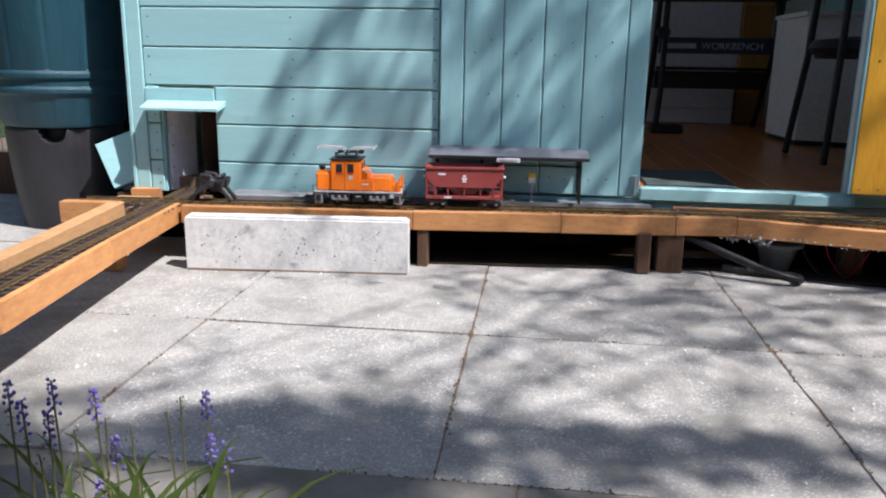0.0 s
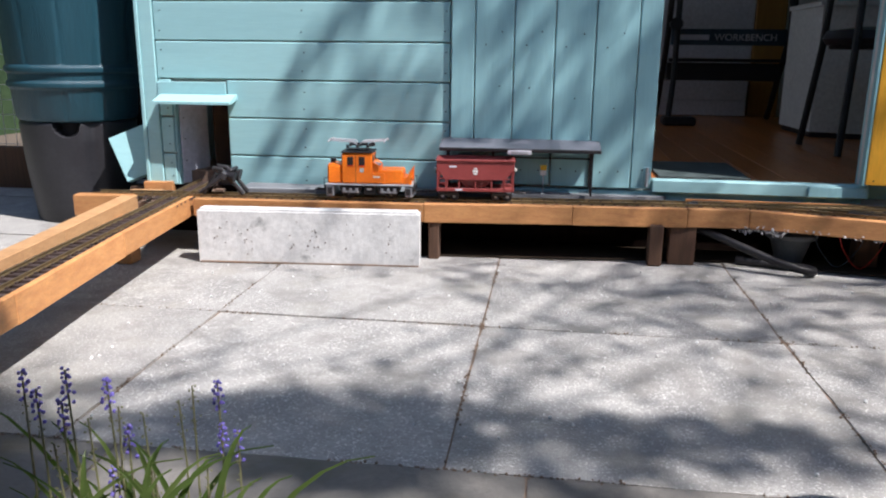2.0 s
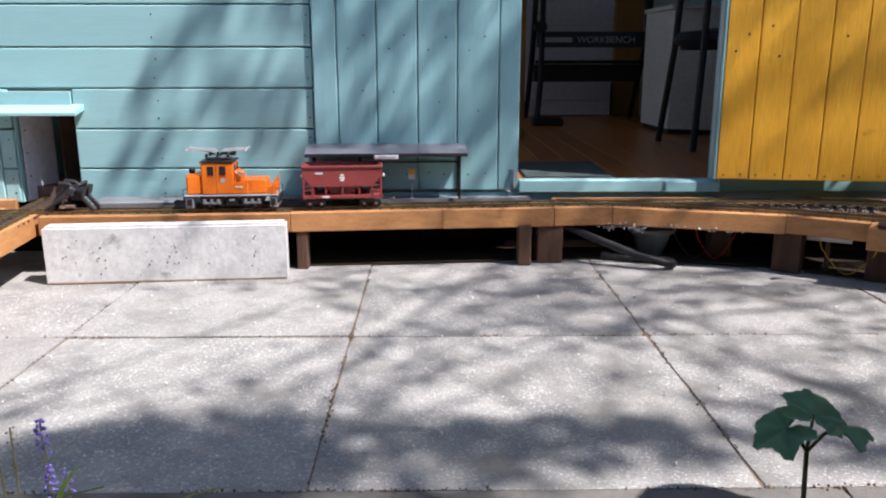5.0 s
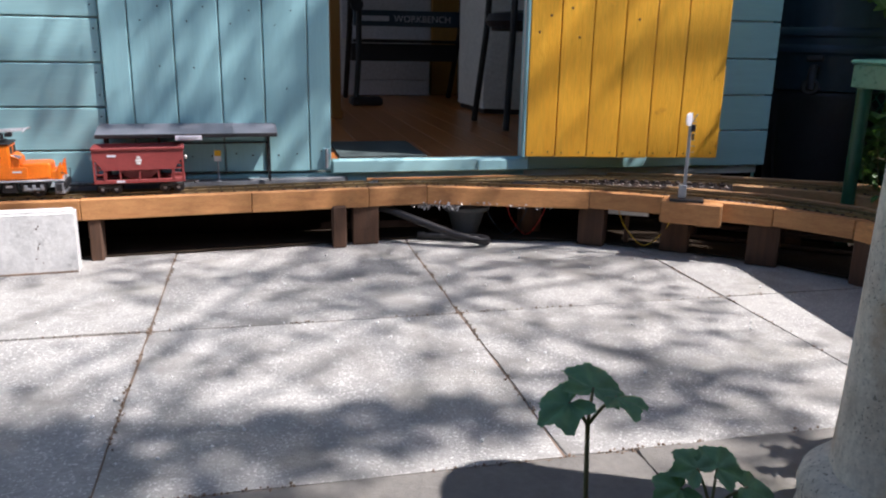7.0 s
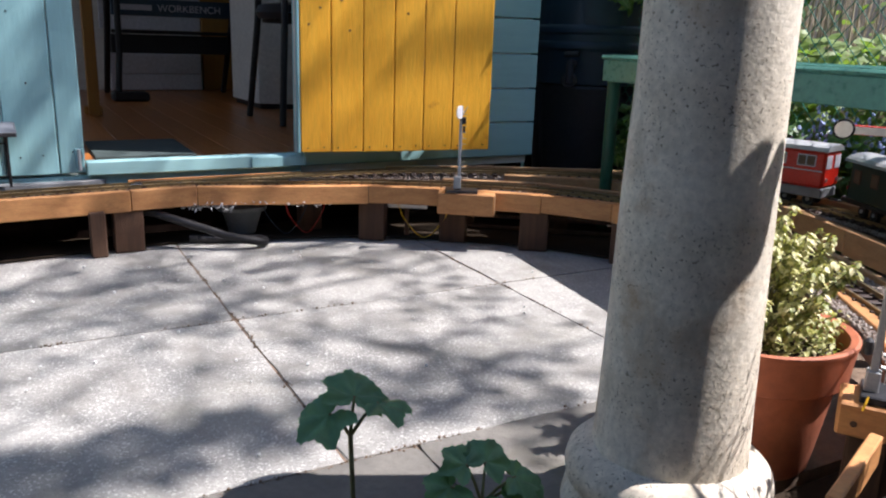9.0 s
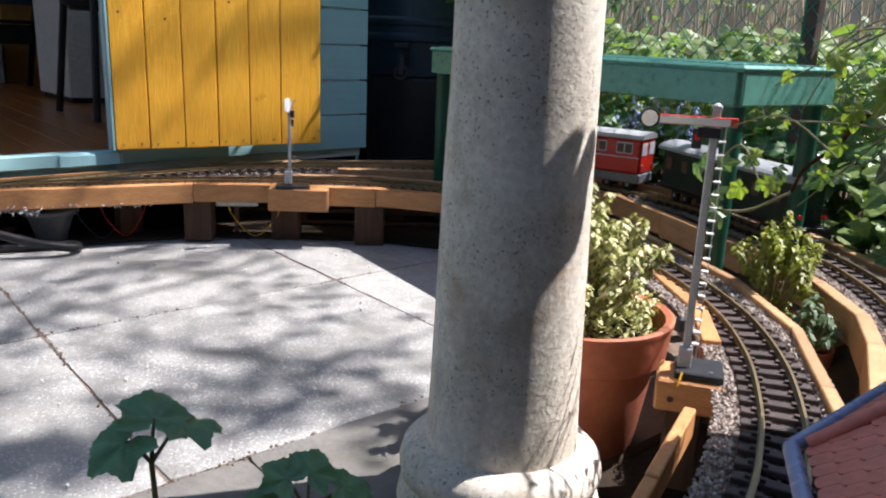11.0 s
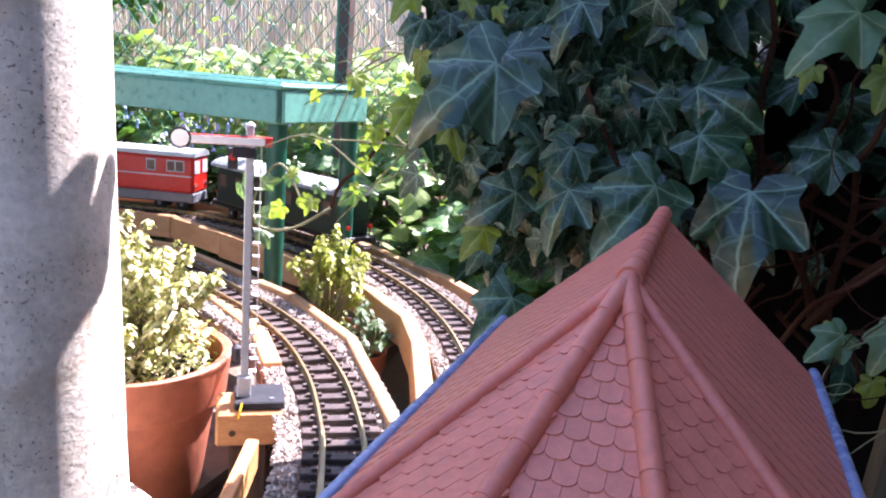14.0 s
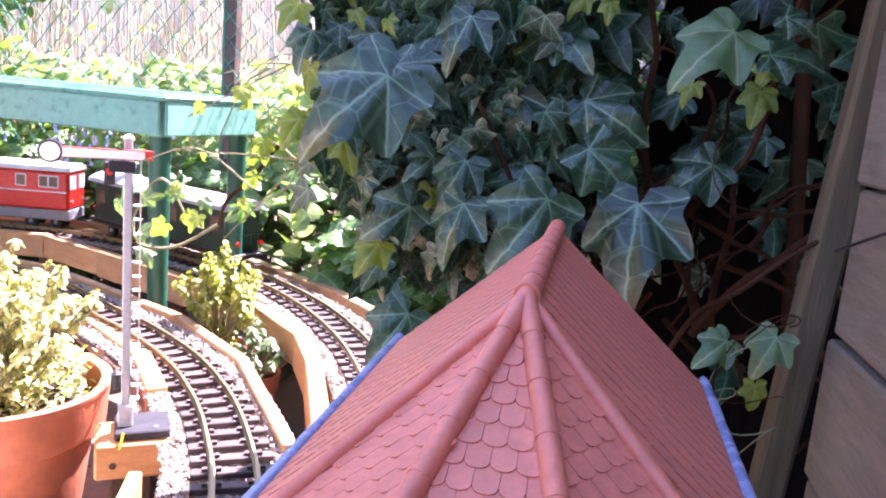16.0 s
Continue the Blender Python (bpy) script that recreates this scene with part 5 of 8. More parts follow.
def outer_vehicles():
    ln = spline(OUTER_LINE, 0.005)
    dr, _ = normals(ln)

    def at(y):
        i = int(np.argmin(np.abs(ln[:, 1] - y) + (ln[:, 0] < 1.3) * 9))
        return (float(ln[i, 0]), float(ln[i, 1]), RAILTOP + 0.001), math.degrees(math.atan2(dr[i, 1], dr[i, 0]))

    loc, a = at(1.520)
    t = thing("railcar", "red model railcar with grey skirt, grey roof and cream windows", "railcar", loc, a)
    t.location.z -= 0.003
    W, L = 0.050, 0.22
    part("underframe", box(bmnew(), (0, 0, 0.036), (2 * L, 0.096, 0.026), None, 0.003), FRAME, t, "grey skirt")
    body = part("body", box(bmnew(), (0, 0, 0.096), (2 * L, 2 * W, 0.094), None, 0.006), RED, t)
    part("roof", prism(bmnew(), [(-W - 0.002, 0), (W + 0.002, 0), (W - 0.004, 0.011), (W * 0.5, 0.017), (-W * 0.5, 0.017), (-W + 0.004, 0.011)], -L - 0.004, L + 0.004, 0.001), GREY, t, "grey curved roof").matrix_basis = pose(0, 0, 0.1432, 0, 0, 90)
    for s in (-1, 1):
        part("waist_line", box(bmnew(), (0, s * (W + 0.0006), 0.093), (2 * L - 0.01, 0.0012, 0.003)), LILAC, body)
        for x in (0.185, 0.108, -0.02, -0.13):
            w = 0.044 if x > 0.15 else 0.022
            fr = part("window", box(bmnew(), (x - (0.012 if x > 0.15 else 0), s * (W + 0.001), 0.118), (w + 0.004, 0.002, 0.030), None, 0.0008), LILAC, body, "cream framed window")
            part("pane", box(bmnew(), (x - (0.012 if x > 0.15 else 0), s * (W + 0.0022), 0.118), (w - 0.002, 0.0008, 0.024)), BOARD, fr)
            if x > 0.15:
                part("mullion", box(bmnew(), (x - 0.012, s * (W + 0.003), 0.118), (0.003, 0.001, 0.025)), LILAC, fr)
    for s in (-1, 1):
        for y in (-0.026, 0.026):
            part("cab_window", box(bmnew(), (s * (L + 0.0008), y, 0.116), (0.002, 0.034, 0.034), None, 0.0008), LILAC, body)
            part("lamp", cyl(bmnew(), (s * (L + 0.001), y * 1.3, 0.070), (s * (L + 0.004), y * 1.3, 0.070), 0.005, None, 10), SILVER, body)
        coupler(t, s * (L + 0.004), s)
        for x in (s * 0.15 - 0.03, s * 0.15 + 0.03):
            wheelset(t, x, 0.015)
    loc, a = at(0.985)
    t = thing("passenger_coach", "dark green model coach with grey arched roof and end railings", "coach", loc, a)
    t.location.z -= 0.003
    L = 0.252
    part("underframe", box(bmnew(), (0, 0, 0.034), (2 * L + 0.03, 0.084, 0.012), None, 0.002), SATIN, t)
    body = part("body", box(bmnew(), (0, 0, 0.085), (2 * L - 0.02, 0.094, 0.090), None, 0.003), DARKGREEN, t)
    pts = [(0.054 * math.cos(q), 0.022 * math.sin(q)) for q in np.linspace(0, math.pi, 11)]
    part("roof", prism(bmnew(), pts, -L - 0.012, L + 0.012), GREY, t, "grey arched roof", smooth=False).matrix_basis = pose(0, 0, 0.1302, 0, 0, 90)
    for s in (-1, 1):
        for x in np.linspace(-0.21, 0.21, 7):
            fr = part("window", box(bmnew(), (x, s * 0.0475, 0.098), (0.030, 0.0014, 0.034), None, 0.0006), RUST, body, "brown framed coach window")
            part("pane", box(bmnew(), (x, s * 0.0485, 0.098), (0.024, 0.0008, 0.028)), BOARD, fr)
        for y in (-0.036, -0.012, 0.012, 0.036):
            part("railing_post", cyl(bmnew(), (s * (L + 0.008), y, 0.040), (s * (L + 0.008), y, 0.078), 0.0014, None, 6), SATIN, t)
        part("railing", tube(bmnew(), [(s * (L + 0.008), -0.04, 0.078), (s * (L + 0.008), 0.04, 0.078)], 0.0016, 6), SATIN, t)
        for y in (-0.03, 0.03):
            part("buffer", cyl(bmnew(), (s * (L + 0.015), y, 0.032), (s * (L + 0.030), y, 0.032), 0.004, 0.008, 10), SATIN, t)
            part("tail_lamp", cyl(bmnew(), (s * (L + 0.010), y, 0.062), (s * (L + 0.018), y, 0.062), 0.005, None, 8), SIGNRED, t)
        coupler(t, s * (L + 0.012), s)
        for x in (s * 0.18 - 0.025, s * 0.18 + 0.025):
            wheelset(t, x, 0.0145)


orange_loco()
hopper()
outer_vehicles()


# ---------------------------------------------------------------- platform furniture and signals
def shelter():
    t = thing("platform_shelter", "dark grey model platform shelter with flat sloping roof", "shelter", (-0.205, 2.185, 0.170), 2.0)
    bm = bmnew()
    box(bm, (0, -0.006, 0.1415), (0.448, 0.086, 0.004), rot(13, 0, 0), 0.001)
    r = part("roof", bm, ROOFGREY, t, "grey sheet roof sloping to the front")
    part("fascia", box(bmnew(), (0, -0.0485, 0.1290), (0.450, 0.003, 0.010), None, 0.001), SATIN, r)
    for x in (-0.226, 0.226):
        part("end_board", box(bmnew(), (x, -0.006, 0.137), (0.003, 0.080, 0.010), rot(13, 0, 0), 0.0006), ROOFGREY, r)
    for x in (-0.112, 0.0, 0.112):
        part("roof_seam", box(bmnew(), (x, -0.006, 0.1440), (0.002, 0.084, 0.002), rot(13, 0, 0)), ROOFGREY, r)
    sg = part("name_board", box(bmnew(), (0.0, -0.0525, 0.124), (0.066, 0.003, 0.012), None, 0.0008), LILAC, r, "pale station name board")
    part("lettering_bar", box(bmnew(), (0.0, -0.0545, 0.124), (0.048, 0.0008, 0.004)), GREY, sg)
    for x in (-0.205, -0.075, 0.205):
        part("post", box(bmnew(), (x, -0.022, 0.066), (0.0065, 0.0065, 0.132), None, 0.0008), SATIN, t)
    for x in (-0.205, 0.205):
        part("post", box(bmnew(), (x, 0.026, 0.066), (0.006, 0.006, 0.132), None, 0.0008), SATIN, t)
    part("bench", box(bmnew(), (-0.13, 0.018, 0.022), (0.12, 0.016, 0.003), None, 0.0005), SATIN, t)
    for x in (-0.18, -0.08):
        part("bench_leg", box(bmnew(), (x, 0.018, 0.010), (0.004, 0.014, 0.020)), SATIN, t)
    part("back_rail", box(bmnew(), (0, 0.026, 0.10), (0.41, 0.003, 0.004)), SATIN, t)
    part("lamp", lathe(bmnew(), [(0.001, 0.050), (0.005, 0.053), (0.005, 0.061), (0.001, 0.063)], 8, (-0.212, -0.028)), WHITE, t, smooth=True)
    s = thing("platform_sign", "small yellow and white platform sign on a thin post", "sign", (-0.135, 2.182, 0.170))
    part("pole", cyl(bmnew(), (0, 0, 0), (0, 0, 0.085), 0.0022, None, 8), GREY, s)
    part("yellow_panel", box(bmnew(), (0, -0.003, 0.077), (0.018, 0.003, 0.015), None, 0.0006), SIGNYEL, s)
    part("white_panel", box(bmnew(), (0, -0.003, 0.062), (0.018, 0.003, 0.014), None, 0.0006), WHITE, s)
    part("base", lathe(bmnew(), [(0.007, 0.0), (0.007, 0.002), (0.002, 0.004)], 10), GREY, s)


def disc_signal():
    b = thing("signal_block", "orange-brown timber block carrying the disc signal", "timber block", (1.078, 1.818, 0.098), -36)
    part("block", box(bmnew(), (0, -0.005, 0.029), (0.152, 0.070, 0.058), None, 0.003), BEAM, b)
    part("end_grain", box(bmnew(), (0.0765, -0.005, 0.029), (0.001, 0.066, 0.054)), BEAMTOP, b)
    t = thing("disc_signal", "grey model disc signal with white disc on a lattice mast", "signal", (1.052, 1.820, 0.1563), -30)
    part("base_plate", box(bmnew(), (0.008, 0, 0.004), (0.085, 0.050, 0.008), None, 0.001), BLACK, t, "black base plate")
    part("motor_box", box(bmnew(), (-0.004, 0, 0.026), (0.020, 0.020, 0.034), None, 0.002), GREY, t)
    part("mast", box(bmnew(), (0, 0, 0.118), (0.008, 0.008, 0.220), None, 0.001), GREY, t, "grey lattice mast")
    for k in range(12):
        part("rung", box(bmnew(), (0.010, 0, 0.035 + 0.0155 * k), (0.010, 0.002, 0.0016)), SILVER, t)
    bm = bmnew()
    bmesh.ops.create_cone(bm, cap_ends=True, segments=24, radius1=0.017, radius2=0.017, depth=0.003, matrix=Matrix.Translation((-0.004, -0.012, 0.212)) @ rot(90, 0, 62))
    d = part("disc", bm, WHITE, t, "white signal disc turned aside")
    bm = bmnew()
    bmesh.ops.create_cone(bm, cap_ends=True, segments=24, radius1=0.0125, radius2=0.0125, depth=0.004, matrix=Matrix.Translation((-0.004, -0.012, 0.212)) @ rot(90, 0, 62))
    part("disc_centre", bm, LILAC, d)
    part("lamp", box(bmnew(), (0.008, -0.004, 0.190), (0.010, 0.012, 0.018), None, 0.001), BLACK, t)
    part("lever", tube(bmnew(), [(0.004, 0, 0.205), (0.016, 0, 0.226)], 0.0014, 5), GREY, t)
    part("counter_lever", box(bmnew(), (0.008, -0.006, 0.168), (0.006, 0.004, 0.016)), BLACK, t)


def semaphore():
    b = thing("signal_block", "orange-brown timber block carrying the semaphore", "timber block", (0.862, 0.527, 0.088), 33)
    part("block", box(bmnew(), (0.018, -0.015, 0.047), (0.064, 0.076, 0.042), None, 0.003), BEAM, b)
    part("end_grain", cyl(bmnew(), (-0.0146, 0.004, 0.043), (-0.0138, 0.004, 0.043), 0.004, None, 10), POST, b, "dark knot")
    part("support", box(bmnew(), (0.024, -0.015, -0.0315), (0.045, 0.045, 0.1135), None, 0.003), POST, b)
    t = thing("semaphore_signal", "grey model semaphore signal with red and white arm", "signal", (0.884, 0.529, 0.1563), 33)
    part("base_plate", box(bmnew(), (0.0, -0.016, 0.005), (0.056, 0.058, 0.010), None, 0.0015), BLACK, t, "black base plate")
    part("plate_screw", cyl(bmnew(), (-0.018, -0.030, 0.010), (-0.018, -0.030, 0.0112), 0.003, None, 8), SILVER, t)
    part("foot", box(bmnew(), (-0.004, 0.002, 0.022), (0.016, 0.016, 0.026), None, 0.0015), GREY, t)
    part("mast", box(bmnew(), (-0.004, 0.002, 0.180), (0.0085, 0.009, 0.292), None, 0.0012), GREY, t, "grey square mast")
    part("cap", lathe(bmnew(), [(0.006, 0.326), (0.0055, 0.329), (0.001, 0.332)], 8, (-0.004, 0.002)), GREY, t)
    for k in range(17):
        part("rung", box(bmnew(), (-0.004, -0.008, 0.040 + 0.0155 * k), (0.008, 0.008, 0.0016)), WHITE, t)
    part("pull_wire", cyl(bmnew(), (-0.004, -0.0105, 0.02), (-0.004, -0.0105, 0.31), 0.0008, None, 5), SILVER, t)
    arm = part("arm", box(bmnew(), (-0.011, 0.022, 0.311), (0.003, 0.088, 0.0105), None, 0.0006), SIGNRED, t, "white signal arm with a red edge")
    part("arm_stripe", box(bmnew(), (-0.0130, 0.026, 0.3105), (0.0014, 0.080, 0.0082)), WHITE, arm)
    bm = bmnew()
    bmesh.ops.create_cone(bm, cap_ends=True, segments=24, radius1=0.0115, radius2=0.0115, depth=0.004, matrix=Matrix.Translation((-0.012, 0.075, 0.311)) @ rot(0, 90, 0))
    part("arm_disc", bm, BLACK, arm)
    bm = bmnew()
    bmesh.ops.create_cone(bm, cap_ends=True, segments=24, radius1=0.0092, radius2=0.0092, depth=0.006, matrix=Matrix.Translation((-0.0125, 0.075, 0.311)) @ rot(0, 90, 0))
    part("disc_face", bm, WHITE, arm)
    part("lamp", box(bmnew(), (0.002, 0.020, 0.290), (0.010, 0.011, 0.024), None, 0.001), BLACK, t)
    part("lens", cyl(bmnew(), (-0.006, 0.020, 0.292), (-0.0045, 0.020, 0.292), 0.004, None, 10), SIGNRED, t)
    part("bracket", box(bmnew(), (-0.008, 0.008, 0.298), (0.004, 0.026, 0.012), None, 0.0006), BLACK, t)
    part("counterweight", lathe(bmnew(), [(0.002, 0.048), (0.006, 0.051), (0.006, 0.066), (0.002, 0.070)], 10, (0.006, 0.012)), BLACK, t)
    part("cable", tube(bmnew(), [(-0.028, 0.004, 0.010), (-0.033, 0.006, 0.002), (-0.036, 0.008, -0.006)], 0.0014, 5), SIGNYEL, t)


shelter()
disc_signal()
semaphore()


def buffer_stop():
    loc, a = on_line(-1.035)
    t = thing("buffer_stop", "black steel model buffer stop on the track by the hatch", "buffer stop", loc, a)
    for s in (-1, 1):
        part("bent_rail", tube(bmnew(), [(0.055, s * 0.0225, 0.002), (0.02, s * 0.0225, 0.045), (-0.005, s * 0.0225, 0.072), (-0.03, s * 0.0225, 0.075)], 0.0065, 8), SATIN, t, smooth=True)
        part("strut", tube(bmnew(), [(-0.06, s * 0.0225, 0.002), (-0.02, s * 0.0225, 0.060)], 0.006, 8), SATIN, t, smooth=True)
        part("buffer", cyl(bmnew(), (0.012, s * 0.026, 0.056), (0.034, s * 0.026, 0.050), 0.010, 0.017, 14), SATIN, t, smooth=True)
    part("beam", box(bmnew(), (0.006, 0, 0.056), (0.016, 0.090, 0.022), rot(0, 25, 0), 0.002), BLACK, t)
    part("tarpaulin", prism(bmnew(), [(-0.075, 0.004), (0.0, 0.066), (0.024, 0.078), (0.03, 0.070), (0.0, 0.050), (-0.07, 0.0005)], -0.030, 0.030, 0.003), BLACK, t, "creased black cover")


buffer_stop()

# ---------------------------------------------------------------- pillar
def pillar():
    t = thing("concrete_pillar", "weathered round concrete pillar with moulded foot", "pillar", (0.667, 0.630, 0))
    bm = bmnew()
    n = 48
    prof = [(0.0925, 0.080), (0.0895, 0.110), (0.087, 0.16), (0.0845, 0.28), (0.082, 0.40), (0.079, 0.52), (0.0775, 0.60), (0.076, 0.66)]
    rings = []
    for r, z in prof:
        ring = []
        for j in range(n):
            a = 2 * math.pi * j / n
            flat = 1 - 0.012 * abs(math.sin(4 * a + 0.4)) ** 0.6
            q = Vector((r * flat * math.cos(a), r * flat * math.sin(a), z))
            ring.append(bm.verts.new(q + Vector(noise.noise_vector(q * 18)) * 0.0016))
        rings.append(ring)
    for a, b in zip(rings, rings[1:]):
        for j in range(n):
            bm.faces.new((a[j], a[(j + 1) % n], b[(j + 1) % n], b[j]))
    bm.faces.new(rings[0][::-1]), bm.faces.new(rings[-1])
    part("shaft", bm, PILLAR, t, smooth=True)
    bm = bmnew()
    lathe(bm, [(0.121, 0.0), (0.123, 0.018), (0.119, 0.034), (0.111, 0.041), (0.112, 0.045), (0.118, 0.051), (0.121, 0.064), (0.117, 0.079), (0.107, 0.089), (0.096, 0.094), (0.086, 0.096)], 48)
    for v in bm.verts:
        v.co += Vector(noise.noise_vector(v.co * 25)) * 0.0022
    part("foot_moulding", bm, PILLAR, t, "rounded concrete foot moulding", smooth=True)
    part("cap", lathe(bmnew(), [(0.076, 0.661), (0.081, 0.666), (0.083, 0.674), (0.080, 0.684), (0.070, 0.690), (0.02, 0.692)], 40), PILLAR, t, "moulded concrete cap", smooth=True)


pillar()


# ---------------------------------------------------------------- water butts and leaning lid
def butt(x, y, mat, label, base=0.31):
    t = thing("water_butt", label, "water butt", (x, y, 0), group="water butts beside the shed")
    st = bmnew()
    lathe(st, [(0.152, 0.0), (0.156, 0.01), (0.176, 0.20), (0.180, 0.262)] + [(0.181 + 0.05 * (z - 0.27), z) for z in np.arange(0.270, 0.328, 0.004)] + [(0.179, 0.333)], 240)
    for v in st.verts:
        a = math.atan2(v.co.y, v.co.x)
        # the hand hole is a round notch from the top edge
        if v.co.z > 0.255 and math.hypot((a + 1.235) * 0.185, v.co.z - 0.328) < 0.040:
            v.co.x *= 0.72
            v.co.y *= 0.72
            continue
        k = 1 - 0.075 * max(0.0, math.cos(2.5 * a + 1.95)) ** 10
        v.co.x *= k
        v.co.y *= k
    part("stand", st, BLACK, t, "black plastic stand with a hand hole", smooth=True)
    b = bmnew()
    prof = [(0.17, 0.3335), (0.184, 0.338), (0.190, 0.352), (0.1965, 0.434), (0.198, 0.438), (0.2065, 0.445), (0.2075, 0.454), (0.2065, 0.460), (0.2005, 0.466),
            (0.201, 0.486), (0.2085, 0.492), (0.2095, 0.502), (0.208, 0.509), (0.202, 0.514), (0.203, 0.520), (0.215, 0.75), (0.22, 0.9), (0.205, 1.1), (0.19, 1.15)]
    lathe(b, prof, 192)
    for v in b.verts:
        a = math.atan2(v.co.y, v.co.x)
        if 0.345 <= v.co.z <= 0.436 or v.co.z > 0.516:
            g = 1 - 0.020 * max(0.0, math.cos(11 * a + 0.4)) ** 40
            v.co.x *= g
            v.co.y *= g
    part("barrel", b, mat, t, "plastic barrel moulded like staves", smooth=True)
    part("lid", lathe(bmnew(), [(0.195, 1.1505), (0.2, 1.16), (0.19, 1.19), (0.02, 1.2)], 32), BLACK, t, smooth=True)
    return t


butt(-1.713, 2.43, BUTT, "dark green plastic water butt on a black plastic stand")
blue_butt = butt(2.0, 2.52, NAVY, "dark blue plastic water butt in shade beside the shed")
blue_butt.scale = (1.12, 1.12, 1.2)
tap = part("tap", tube(bmnew(), [(-0.150, -0.130, 0.400), (-0.185, -0.165, 0.402), (-0.196, -0.176, 0.380), (-0.198, -0.178, 0.345)], 0.013, 10), BLACK, blue_butt, "black plastic tap with a hose collar", smooth=True)
part("tap_handle", tube(bmnew(), [(-0.200, -0.150, 0.428), (-0.172, -0.186, 0.430)], 0.009, 8), BLACK, tap, smooth=True)
part("hose_collar", tube(bmnew(), [(-0.198 + 0.015 * math.cos(q), -0.178 - 0.012 * math.cos(q), 0.352 + 0.016 * math.sin(q)) for q in np.linspace(0, 6.28, 15)], 0.008, 7), BLACK, tap, smooth=True)


def lid():
    t = thing("leaning_hatch_lid", "teal painted board lid leaning at the shed corner", "board", (-1.44, 2.27, 0.16), 0)
    r = Matrix.Translation((0.012, 0, 0.082)) @ rot(-12, -22, 16)
    for name, c, size in (("face_board", (0, 0, 0), (0.120, 0.010, 0.150)), ("back_board", (0, 0.034, 0), (0.120, 0.010, 0.150)),
                          ("frame_edge", (-0.054, 0.017, 0), (0.012, 0.0225, 0.149)), ("frame_edge", (0.054, 0.017, 0), (0.012, 0.0225, 0.149)),
                          ("frame_edge", (0, 0.017, -0.069), (0.095, 0.0225, 0.011)), ("frame_edge", (0, 0.017, 0.069), (0.095, 0.0225, 0.011))):
        bm = box(bmnew(), c, size, None, 0.0015)
        bm.transform(r)
        part(name, bm, TEAL, t)
    k = thing("lid_prop", "short timber offcut under the leaning lid", "timber", (-1.44, 2.28, 0))
    part("offcut", box(bmnew(), (0.02, 0.0, 0.07), (0.06, 0.05, 0.14), None, 0.003), POST, k)


lid()


# ---------------------------------------------------------------- under the deck
def under_deck():
    t = thing("black_hose", "black plastic hose lying under the track bed", "hose", (0.45, 2.05, 0))
    pts = spline([(0.20, 2.17), (0.30, 2.125), (0.41, 2.07), (0.52, 2.02), (0.575, 2.02), (0.58, 2.06), (0.52, 2.09), (0.42, 2.12)], 0.012)
    zs = np.interp(np.linspace(0, 1, len(pts)), [0, 0.2, 0.5, 0.68, 0.8, 1], [0.104, 0.092, 0.035, 0.0105, 0.0105, 0.0105])
    part("pipe", tube(bmnew(), [(p[0], p[1], z + 0.0018) for p, z in zip(pts, zs)], 0.0108, 12), SATIN, t, smooth=True, world=True)
    part("end_collar", cyl(bmnew(), (0.425, 2.119, 0.0132), (0.405, 2.126, 0.0132), 0.013, None, 12), SATIN, t, smooth=True, world=True)
    b = thing("upturned_pot", "grey plastic pot standing under the track bed", "pot", (0.56, 2.18, 0))
    part("body", lathe(bmnew(), [(0.035, 0.0), (0.052, 0.06), (0.064, 0.078), (0.066, 0.085), (0.060, 0.090), (0.01, 0.091)], 20), SLATE, b, smooth=True)
    part("rim", lathe(bmnew(), [(0.066, 0.072), (0.069, 0.075), (0.069, 0.084), (0.066, 0.087)], 20), SLATE, b, smooth=True)
    w = thing("loose_wire", "thin coloured wires hanging under the track bed", "wire", (0.7, 2.1, 0.0))
    for c, (x0, x1, dy) in ((SIGNRED, (0.66, 0.78, 0.0)), (NAVY, (0.60, 0.73, 0.01)), (SIGNYEL, (0.95, 1.06, -0.12))):
        pts = [(x0 + (x1 - x0) * u, 2.10 + dy - (0.1 * u if x0 > 0.9 else 0), 0.10 - 0.085 * math.sin(math.pi * u) ** 0.6 + 0.006 * math.sin(9 * u)) for u in np.linspace(0, 1, 14)]
        part("strand", tube(bmnew(), pts, 0.0013, 5), c, w, world=True)
    p = thing("white_batten", "white painted batten lying behind the posts", "batten", (0.98, 1.98, 0.0))
    part("strip", box(bmnew(), (0, 0, 0.092), (0.11, 0.02, 0.012), rot(0, 0, -30), 0.001), WHITE, p)
    part("leg", box(bmnew(), (0, 0.004, 0.043), (0.012, 0.012, 0.086), rot(0, 0, -30), 0.001), POST, p)
    for x, y in ((1.30, 1.95), (1.52, 1.78)):
        q = thing("dark_pallet", "dark slatted timber pallet lying behind the track posts", "pallet", (x, y, 0), -35, group="pallets behind the posts")
        for k in range(3):
            part("slat", box(bmnew(), (0, 0, 0.015 + 0.034 * k), (0.30, 0.08, 0.012), None, 0.002), POST, q)
        for s in (-0.12, 0.12):
            for k in range(2):
                part("block", box(bmnew(), (s, 0, 0.032 + 0.034 * k), (0.04, 0.07, 0.0215), None, 0.001), POST, q)


under_deck()


